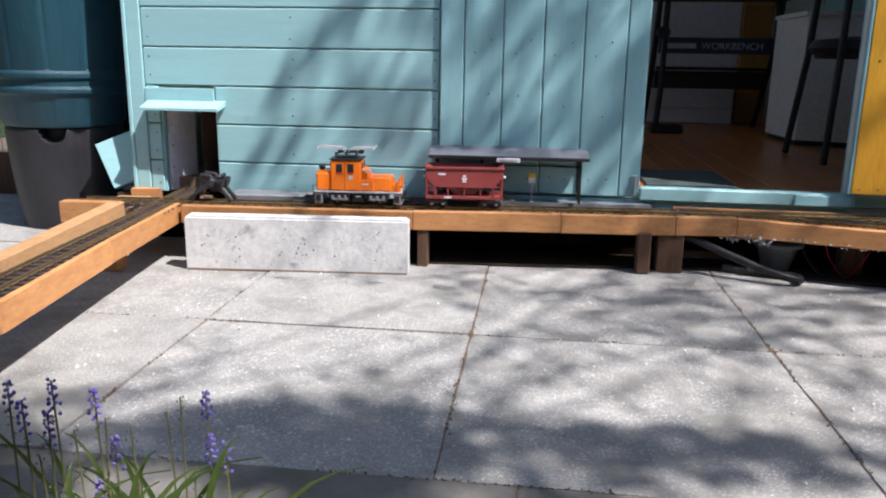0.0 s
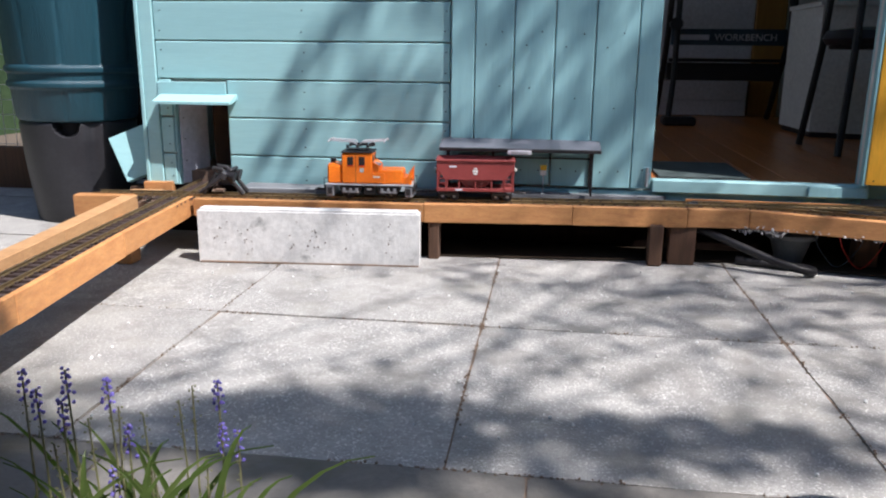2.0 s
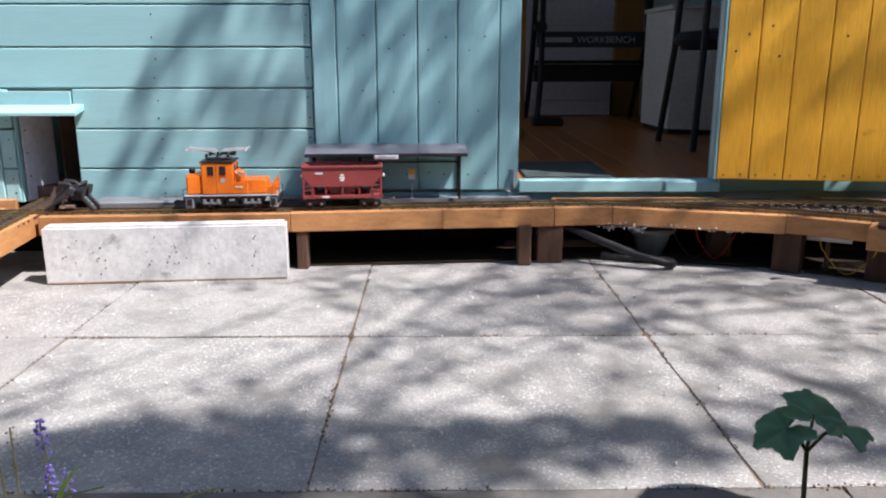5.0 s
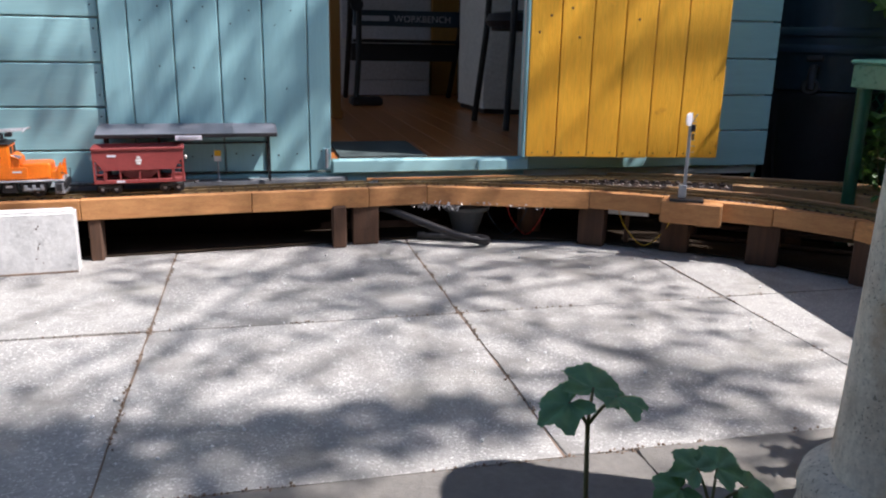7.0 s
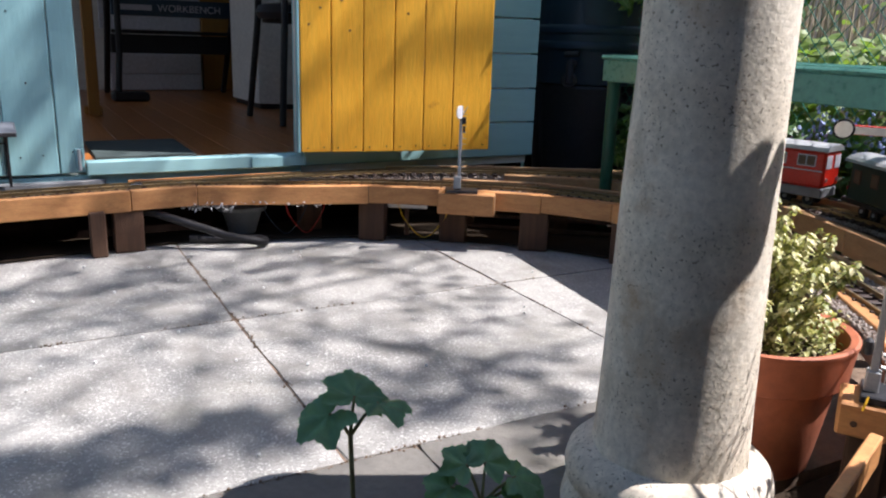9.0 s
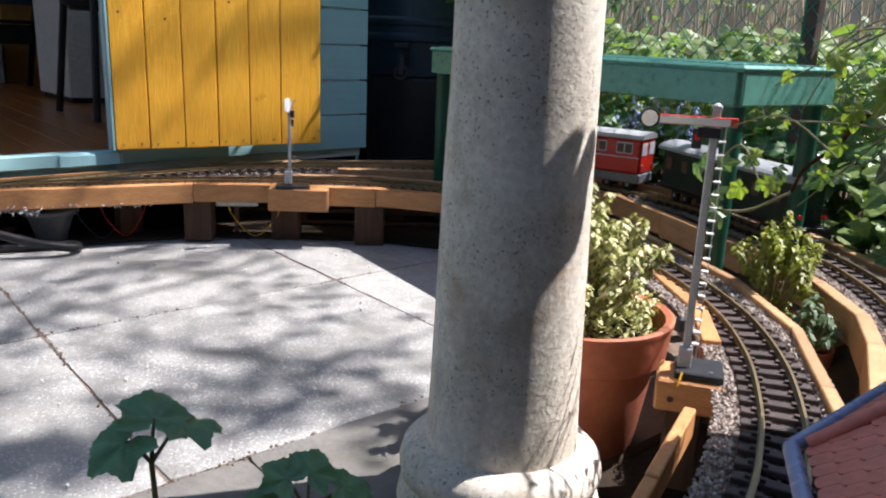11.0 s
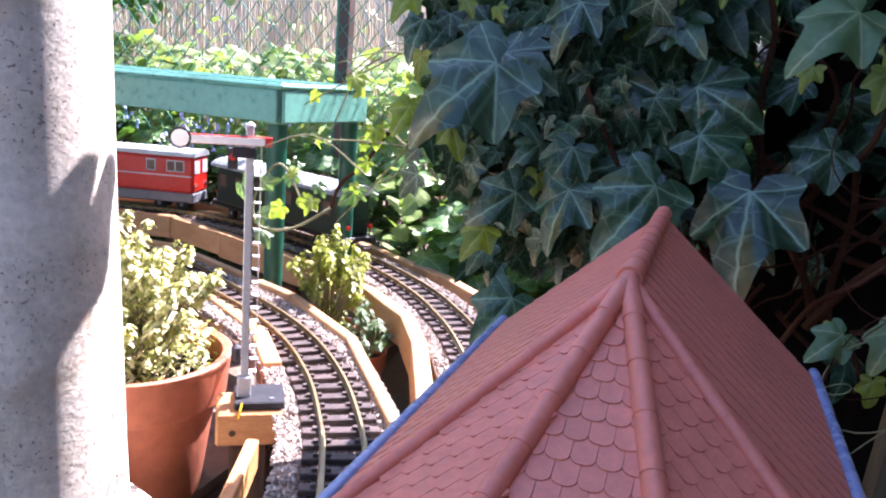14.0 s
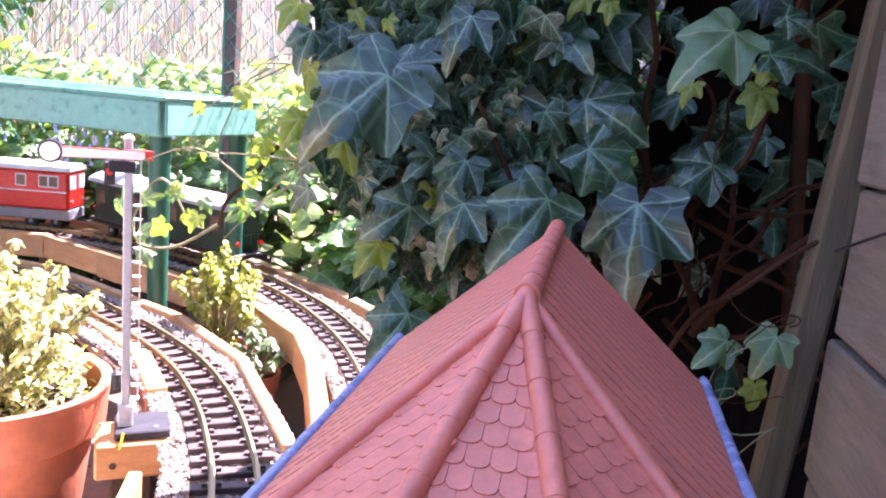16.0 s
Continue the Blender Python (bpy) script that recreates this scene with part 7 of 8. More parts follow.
    # a tangle of thin roots in the hollow beside the post
    for i in range(26):
        p = Vector((rnd(0.96, 1.06), rnd(-0.13, 0.03), rnd(0.30, 0.52)))
        d = Vector((rnd(-0.2, 0.2), rnd(-1, 1), rnd(-0.6, 0.6))).normalized()
        pts = [p.copy()]
        for _ in range(7):
            d = (d + Vector((rnd(-0.4, 0.4), rnd(-1, 1), rnd(-1, 1))) * 0.6).normalized()
            p = p + d * 0.026
            p.x = min(max(p.x, 0.92), 1.10)
            pts.append(p.copy())
        part("root", tube(bmnew(), eased(pts, 3), rnd(0.0014, 0.0042), 6, 0.001), STEM, t, smooth=True, world=True)
    part("trunk", tube(bmnew(), [(1.12, -0.22, 0), (1.10, -0.2, 0.3), (1.06, -0.16, 0.6), (1.12, -0.12, 0.9), (1.15, -0.1, 1.2)], 0.010, 10, 0.007), STEM, t, "thick brown ivy stem", smooth=True, world=True)
    # the looping shoot that hangs in front of the table
    stem = [(0.985, 0.353, 0.517), (0.954, 0.393, 0.487), (0.959, 0.424, 0.448), (0.974, 0.462, 0.416), (1.02, 0.495, 0.378)]
    loop = [(1.02, 0.495, 0.378), (1.01, 0.545, 0.346), (0.997, 0.585, 0.345), (1.0, 0.598, 0.375), (1.006, 0.578, 0.42), (1.004, 0.555, 0.425), (1.01, 0.53, 0.38), (1.02, 0.515, 0.37)]
    part("shoot", tube(bmnew(), eased(stem), 0.0030, 7, 0.0020), STEM, t, smooth=True, world=True)
    part("shoot", tube(bmnew(), eased(loop), 0.0022, 7, 0.0013), TWIG, t, "pale looping ivy shoot", smooth=True, world=True)
    for q in range(10):
        u = random.random()
        i = min(len(loop) - 2, int(u * (len(loop) - 1)))
        p = Vector(loop[i]).lerp(Vector(loop[i + 1]), random.random()) + Vector((rnd(-0.02, 0.02), rnd(-0.03, 0.05), rnd(-0.02, 0.05)))
        r = facing(Vector((-1, rnd(-0.8, 0.6), rnd(0.1, 0.8))), Vector((0, rnd(-1, 1), rnd(-1, 0.3))))
        piece("leaf", IVY_YOUNG, t, sized(p, r, rnd(0.012, 0.026)))
    # added shoot above the line; its broad end leaf faces the sun to shade the pillar
    part("shoot", tube(bmnew(), [(0.98, 0.16, 1.02), (0.96, 0.27, 0.99), (0.93, 0.37, 0.90), (0.91, 0.41, 0.83)], 0.003, 7, 0.0016), STEM, t, smooth=True, world=True)
    piece("leaf", IVY_LEAF, t, sized((0.917, 0.420, 0.842), facing(SUN_WAY, (-0.4, -0.1, -0.9)), 0.085))
    # tendrils by the fence post
    for i in range(5):
        p = Vector((0.81, rnd(-0.12, -0.04), rnd(0.30, 0.55)))
        pts = [p + Vector((0.003 * math.sin(k * 0.5 + i), 0.03 * math.sin(k * 0.36 + i), -0.005 * k + 0.02 * math.cos(k * 0.44 + i))) for k in range(20)]
        part("tendril", tube(bmnew(), pts, 0.0007, 5, 0.0005), STEM if i % 3 else TWIG, t, smooth=True, world=True)


ivy()


def fence():
    t = thing("fence_panel", "weathered grey timber fence panel with pale post", "fence", (0.3, -0.193, -0.03))
    z = -0.03
    k = 0
    while z < 1.5:
        h = 0.135
        bm = bmnew()
        span(bm, -0.9, 0.872, -0.193 - 0.004 * (k % 2), -0.173 - 0.004 * (k % 2), z, z + h - 0.004, 0.003)
        part("fence_board", bm, GREYWOOD, t, world=True)
        z += h
        k += 1
    bm = bmnew()
    box(bm, (0.892, -0.180, 0.66), (0.030, 0.030, 1.20), rot(4.0, 0, 0), 0.004)
    part("post", bm, PALEPOST, t, "pale weathered fence post", world=True)
    part("batten", span(bmnew(), 0.40, 0.415, -0.1725, -0.164, 0.0, 1.3, 0.002), GREYWOOD, t, world=True)
    part("wire", tube(bmnew(), [(0.30, -0.170, 0.60), (0.6, -0.169, 0.53), (0.87, -0.166, 0.45)], 0.0014, 6), SATIN, t, "dark wire across the panel", world=True)
    # added barrier behind the ivy, coloured near-black so the gaps read as shade
    b = thing("back_fence", "timber fence added behind the ivy, near-black for deep shade", "fence", (1.25, -0.5, -0.03))
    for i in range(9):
        part("fence_board", span(bmnew(), 1.12 + 0.006 * (i % 2), 1.132 + 0.006 * (i % 2), -0.92 + 0.1 * i, -0.808 + 0.1 * i, -0.03, 1.05, 0.003), SHADEBOARD, b, world=True)
    part("rail", span(bmnew(), 1.141, 1.17, -0.92, -0.02, 0.3, 0.36, 0.003), POST, b, world=True)


fence()


# ---------------------------------------------------------------- shrubs in pots
def shrub(name, label, cat, base, height, spread, stems, leaves, size, mat, v=OVAL_V, f=OVAL_F, uv=OVAL_UV, upright=0.6, low=0.3, skirt=0.0):
    t = thing(name, label, cat, base)
    tips = []
    for _ in range(stems):
        a, k = rnd(0, 6.28), random.random() ** 0.6
        q = Vector((spread * k * math.cos(a), spread * k * math.sin(a), height * rnd(0.55, 1.0) * (1.05 - 0.35 * k)))
        p0 = Vector((q.x * 0.15, q.y * 0.15, 0))
        mid = p0.lerp(q, 0.5) + Vector((rnd(-1, 1), rnd(-1, 1), 0)) * spread * 0.12
        part("stem", tube(bmnew(), [p0, mid, q], 0.0018, 5, 0.0009), TWIG, t)
        tips.append((p0, mid, q))
    ms = []
    for _ in range(leaves):
        p0, mid, q = random.choice(tips)
        u = rnd(low, 1.0) ** 0.55
        p = mid.lerp(q, u) if u > 0.35 else p0.lerp(mid, u * 2)
        out = Vector((rnd(-1, 1), rnd(-1, 1), rnd(-0.2, 1))).normalized()
        r = facing(Vector((out.x * 0.5, out.y * 0.5, upright + 0.4)), out)
        if random.random() < skirt:
            a, k = rnd(0, 6.28), spread * math.sqrt(random.random()) * 0.9
            p = Vector((k * math.cos(a), k * math.sin(a), rnd(0.005, 0.30) * height))
        ms.append(mat4(p + out * size * 0.15, r, size * rnd(0.6, 1.25)))
    ob = new("foliage", many("foliage", v, f, ms, mat, uv))
    ob.parent = t
    return t


shrub("variegated_shrub", "cream and green variegated shrub growing in a terracotta pot", "shrub", (0.884, 0.696, 0.162), 0.205, 0.112, 110, 8200, 0.0108, VARIE, low=0.0, skirt=0.24)
shrub("box_shrub", "small upright box shrub with yellow-green leaves", "shrub", (1.335, 0.648, 0.092), 0.205, 0.072, 52, 1900, 0.0125, BOXLEAF, low=0.05)
shrub("seedling_shrub", "small grey-green seedling shrub in a pot", "shrub", (1.262, 0.545, 0.084), 0.105, 0.045, 18, 330, 0.014, SEEDLEAF, low=0.1)
shrub("leafy_shrub", "green leafy shrub standing beside the table leg", "shrub", (1.68, 1.80, -0.03), 0.50, 0.10, 22, 600, 0.028, DEEPLEAF)


# added shrub: its unseen crown throws shade on the wall past the door
def wall_shade_shrub():
    t = thing("wall_shade_shrub", "tall evergreen shrub added to shade the shed wall, its crown out of view", "shrub", (2.12, 2.02, -0.03))
    part("trunk", tube(bmnew(), [(0, 0, 0), (0.02, -0.02, 0.8), (0, 0, 1.7)], 0.022, 8, 0.008), BARK, t, smooth=True)
    ms = []
    for _ in range(5200):
        a, z = rnd(0, 6.28), rnd(0.72, 2.1)
        k = 0.33 * random.random() ** 0.5 * (1.0 if z < 1.7 else 0.6)
        c = Vector((k * math.cos(a) * 1.2, k * math.sin(a) * 0.8, z))
        far = (0.09 - c.y) / -SUN_WAY.y
        # the crown is thin on the side of the open door
        if 2.12 + c.x - SUN_WAY.x * far < 1.34 and c.z - SUN_WAY.z * far < 1.1:
            continue
        ms.append(mat4(c, rot(rnd(0, 360), rnd(-60, 60), rnd(0, 360)), rnd(0.04, 0.07)))
    # extra leaves sunward of that wall, only to shade it
    for _ in range(2300):
        c = Vector((rnd(1.36, 1.72), FRONT, rnd(0.12, 1.25))) + SUN_WAY * rnd(1.05, 1.6) - Vector((2.12, 2.02, -0.03))
        ms.append(mat4(c, rot(rnd(0, 360), rnd(-60, 60), rnd(0, 360)), rnd(0.04, 0.07)))
    ob = new("crown", many("crown", OVAL_V, OVAL_F, ms, DEEPLEAF, OVAL_UV))
    ob.parent = t


wall_shade_shrub()


# ---------------------------------------------------------------- weeds, flowers and the wire fence behind the table
def weeds():
    def patch(name, label, count, region, zs, size, mat, v=WEED_V, f=WEED_F, uv=WEED_UV):
        ms = []
        for _ in range(count):
            x, y = region()
            z = rnd(*zs) + 0.03 * noise.noise(Vector((x * 4, y * 4, 0)))
            r = facing(Vector((rnd(-0.9, 0.4), rnd(-0.7, 0.5), 1)), Vector((rnd(-1, 1), rnd(-1, 1), rnd(-0.6, 0.3))))
            ms.append(mat4((x, y, z), r, size * rnd(0.55, 1.3)))
        ob = new(name, many(name, v, f, ms, mat, uv))
        tagged(ob, label, "plants", "", "stuff")

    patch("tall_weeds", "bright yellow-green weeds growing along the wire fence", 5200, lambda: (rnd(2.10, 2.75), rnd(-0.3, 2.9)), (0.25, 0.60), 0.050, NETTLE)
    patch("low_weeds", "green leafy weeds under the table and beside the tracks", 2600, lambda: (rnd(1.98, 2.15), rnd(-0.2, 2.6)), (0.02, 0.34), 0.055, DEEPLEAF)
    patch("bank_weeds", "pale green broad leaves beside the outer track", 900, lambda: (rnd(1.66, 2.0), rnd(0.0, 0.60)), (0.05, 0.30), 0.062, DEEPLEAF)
    patch("sunlit_weeds", "leaves in a sunlit tone beside the outer track", 190, lambda: (rnd(1.70, 2.05), rnd(0.15, 0.75)), (0.12, 0.36), 0.050, NETTLE)

    patch("far_weeds", "scattered green shoots among the dry stalks", 450, lambda: (rnd(2.9, 4.2), rnd(0.2, 4.0)), (0.25, 1.0), 0.055, NETTLE)

    # stems that carry them
    bm = bmnew()
    for _ in range(420):
        x, y = rnd(2.08, 2.75), rnd(-0.3, 2.9)
        cyl(bm, (x, y, -0.03), (x + rnd(-0.05, 0.05), y + rnd(-0.05, 0.05), rnd(0.3, 0.58)), 0.003, 0.0015, 4)
    tagged(finish("weed_stems", bm, TWIG), "green stems of the weeds along the fence", "plants", "", "stuff")
    bm = bmnew()
    for _ in range(1150):
        x, y = rnd(2.35, 4.4), rnd(-0.6, 4.4)
        h = rnd(0.7, 1.5)
        a, b = rnd(-0.14, 0.14), rnd(-0.14, 0.14)
        tube(bm, [(x, y, -0.03), (x + a * 0.4, y + b * 0.4, h * 0.5), (x + a, y + b, h)], rnd(0.0025, 0.006), 4, 0.0015)
    tagged(finish("dry_stalks", bm, STALK), "pale dry plant stalks standing behind the wire fence", "plants", "", "stuff")
    # bluebells
    ms = []
    bell = [(0.35 * math.cos(a), 0.35 * math.sin(a), 0) for a in np.linspace(0, 6.28, 7)[:-1]] + [(0.55 * math.cos(a), 0.55 * math.sin(a), -1) for a in np.linspace(0, 6.28, 7)[:-1]] + [(0, 0, 0.2)]
    bf = [(i, (i + 1) % 6, 6 + (i + 1) % 6, 6 + i) for i in range(6)] + [(i, 12, (i + 1) % 6) for i in range(6)]
    stems = bmnew()
    for _ in range(46):
        x, y, h = rnd(1.98, 2.08), rnd(1.15, 2.05), rnd(0.30, 0.42)
        cyl(stems, (x, y, -0.03), (x + 0.01, y, h), 0.0022, 0.0014, 4)
        for k in range(9):
            ms.append(mat4((x + rnd(-0.014, 0.014), y + rnd(-0.014, 0.014), h - 0.011 * k), rot(rnd(-40, 40), rnd(-40, 40), 0), rnd(0.007, 0.011)))
    ob = new("bluebells", many("bluebells", bell, bf, ms, BLUEBELL))
    tagged(ob, "pale bluebells flowering beside the wire fence", "flowers", "", "stuff")
    tagged(finish("bluebell_stems", stems, GRASSY), "green bluebell stems beside the wire fence", "flowers", "", "stuff")


weeds()


def wire_fence():
    t = thing("chain_link_fence", "green chain-link wire fence with dark steel posts", "fence", (2.06, 1.1, 0))
    X, p = 2.055, 0.052
    bm = bmnew()
    y0, y1, ztop = -0.4, 3.0, 1.35
    for s in (1, -1):
        y = y0 - ztop
        while y < y1 + ztop:
            pts, z, k = [], 0.05, 0
            while z < ztop:
                yy = y + s * z
                if y0 <= yy <= y1:
                    pts.append((X + (0.002 if (k + (s > 0)) % 2 else -0.002), yy, z * 1.15))
                elif pts:
                    break
                z += p / 2
                k += 1
            if len(pts) > 2:
                tube(bm, pts, 0.0014, 4)
            y += p
    tagged(part("mesh", bm, WIRE, t, "green plastic-coated wire mesh", world=True), kind="stuff")
    for y in (1.005, -0.35, 2.75):
        part("post", box(bmnew(), (X + 0.02, y, 0.67), (0.036, 0.030, 1.40), None, 0.002), RUST, t, "dark red-brown steel post", world=True)
        part("post_edge", box(bmnew(), (X + 0.016, y + 0.0185, 0.67), (0.026, 0.006, 1.40), None, 0.001), WIRE, t, world=True)
    part("line_wire", tube(bmnew(), [(X - 0.003, y0, 0.80), (X - 0.003, y1, 0.80)], 0.0016, 5), WIRE, t, world=True)


wire_fence()


def muscari():
    bellv = [(0.5 * math.cos(a), 0.5 * math.sin(a), 0.45) for a in np.linspace(0, 6.28, 7)[:-1]] + [(0.62 * math.cos(a), 0.62 * math.sin(a), -0.3) for a in np.linspace(0, 6.28, 7)[:-1]] + [(0, 0, 0.7), (0, 0, -0.6)]
    bellf = [(i, (i + 1) % 6, 6 + (i + 1) % 6, 6 + i) for i in range(6)] + [(i, 12, (i + 1) % 6) for i in range(6)] + [(6 + i, 6 + (i + 1) % 6, 13) for i in range(6)]
    plants = [(-0.476, 0.703, 0.203, 0.9), (-0.474, 0.704, 0.150, 1.0), (-0.575, 0.649, 0.222, 0.9), (-0.607, 0.628, 0.240, 0.8), (-0.612, 0.624, 0.206, 1.0), (-0.630, 0.611, 0.224, 0.7), (-0.640, 0.607, 0.245, 0.5),
              (-0.500, 0.691, 0.202, 0.15), (-0.514, 0.685, 0.186, 0.25), (-0.459, 0.711, 0.140, 0.4), (-0.561, 0.658, 0.165, 0.5), (-0.578, 0.649, 0.118, 0.6), (-0.595, 0.64, 0.180, 0.15),
              (-0.548, 0.668, 0.176, 0.2), (-0.566, 0.652, 0.190, 0.1), (-0.622, 0.618, 0.160, 0.2), (-0.538, 0.662, 0.120, 0.15), (-0.604, 0.630, 0.130, 0.1), (-0.488, 0.690, 0.118, 0.1)]
    for x, y, z, full in plants:
        t = thing("grape_hyacinth", "violet-blue grape hyacinth on a thin green stem" if full > 0.3 else "faded grape hyacinth spike on a thin stem", "flower", (x, y, -0.02), group="grape hyacinths in the bed")
        h = z + 0.02
        part("stem", tube(bmnew(), [(0, 0, 0), (rnd(-0.004, 0.004), 0.002, h * 0.6), (0, 0, h)], 0.0016, 5, 0.0010), TWIG, t)
        ms = []
        n = int(8 + 13 * full)
        for k in range(n):
            u = k / n
            a = k * 2.4
            rad = (0.0050 + rnd(0, 0.003)) * (1 - u * 0.6)
            ms.append(mat4((rad * math.cos(a), rad * math.sin(a), h - 0.036 + 0.039 * u ** 0.85), rot(rnd(-45, 45), rnd(-45, 45), 0), rnd(0.0026, 0.0042) if full > 0.3 else 0.0021))
        bare = [mat4((rnd(-0.0028, 0.0028), rnd(-0.0028, 0.0028), h - rnd(0.036, 0.062)), rot(rnd(-45, 45), rnd(-45, 45), 0), 0.0017) for _ in range(9)]
        ob = new("withered_bells", many("withered_bells", bellv, bellf, bare, TWIG))
        ob.parent = t
        ob = new("flower_spike", many("flower_spike", bellv, bellf, ms, MUSCARI if full > 0.3 else TWIG))
        ob.parent = t
    t = thing("grape_hyacinth_leaves", "long narrow green leaves arching from the flower bed", "leaves", (-0.55, 0.64, -0.02))
    for i in range(46):
        x, y = rnd(-0.14, 0.10), rnd(-0.09, 0.05)
        a, l = rnd(-1.0, 1.0), rnd(0.13, 0.30)
        pts = [Vector((x + math.sin(a) * l * u * 0.9, y + 0.03 * u, l * (1.25 * u - 0.62 * u * u))) for u in np.linspace(0, 1, 7)]
        bm = bmnew()
        L = [bm.verts.new(p + Vector((-0.0042 * math.sin(math.pi * min(0.98, 0.25 + 0.75 * k / 6)), 0, 0.0015))) for k, p in enumerate(pts)]
        M = [bm.verts.new(p) for p in pts]
        R_ = [bm.verts.new(p + Vector((0.0042 * math.sin(math.pi * min(0.98, 0.25 + 0.75 * k / 6)), 0, 0.0015))) for k, p in enumerate(pts)]
        for k in range(6):
            bm.faces.new((L[k], M[k], M[k + 1], L[k + 1]))
            bm.faces.new((M[k], R_[k], R_[k + 1], M[k + 1]))
        part("leaf_blade", bm, GRASSY, t)


muscari()


def lobed_plant(name, label, stem_foot, fork, leaves):
    """A young plant: one stem that forks, each arm with a broad lobed leaf."""
    t = thing(name, label, "plant", stem_foot)
    o = Vector(stem_foot)
    part("stem", tube(bmnew(), [(0, 0, 0), (Vector(fork) - o) * 0.5 + Vector((0.003, 0, 0)), Vector(fork) - o], 0.0026, 7, 0.002), TWIG, t, smooth=True)
    me = leaf_mesh("leaf", PALM_V, PALM_F, PALM_UV, PALM)
    for p, tip, nrm, s in leaves:
        part("leaf_stalk", tube(bmnew(), [Vector(fork) - o, (Vector(fork) - o).lerp(Vector(p) - o, 0.5) + Vector((0, 0, 0.003)), Vector(p) - o], 0.0016, 6, 0.0012), TWIG, t, smooth=True)
        piece("leaf", me, t, sized(p, facing(nrm, tip), s))


lobed_plant("lobed_leaf_plant", "young plant with dark green lobed leaves on a forked stem", (0.231, 0.538, -0.02), (0.2265, 0.541, 0.250),
            [((0.212, 0.549, 0.268), (-0.9, -0.1, -0.45), (-0.55, -0.30, 1), 0.048), ((0.233, 0.549, 0.279), (0.35, 0.9, 0.05), (0.15, -0.42, 1), 0.050), ((0.250, 0.541, 0.2735), (0.95, -0.25, -0.1), (0.28, -0.10, 1), 0.046)])
lobed_plant("low_leaf_plant", "low clump of dark green lobed leaves in the bed", (0.355, 0.545, -0.02), (0.355, 0.548, 0.150),
            [((0.325, 0.553, 0.172), (-0.9, -0.1, -0.25), (-0.3, -0.55, 1), 0.042), ((0.362, 0.556, 0.186), (0.6, 0.5, 0.05), (0, -0.55, 1), 0.044), ((0.388, 0.545, 0.170), (0.95, -0.3, -0.25), (0.3, -0.5, 1), 0.044),
             ((0.340, 0.530, 0.160), (-0.3, -0.8, -0.3), (-0.1, -0.5, 1), 0.042), ((0.343, 0.558, 0.187), (-0.4, 0.8, 0.05), (-0.1, -0.5, 1), 0.040), ((0.372, 0.532, 0.158), (0.5, -0.8, -0.35), (0.1, -0.4, 1), 0.042), ((0.406, 0.552, 0.155), (0.8, 0.2, -0.3), (0.4, -0.5, 1), 0.038)])

# pale stone by the low plant
t = thing("pale_stone", "smooth pale stone lying in the bed", "stone", (0.30, 0.60, -0.02))
bm = bmnew()
bmesh.ops.create_icosphere(bm, subdivisions=3, radius=0.03, matrix=Matrix.Translation((0, 0, 0.018)) @ Matrix.Diagonal((1.3, 0.9, 0.6, 1)))
for v in bm.verts:
    v.co += Vector(noise.noise_vector(v.co * 30)) * 0.003
part("stone_body", bm, KERB, t, smooth=True)


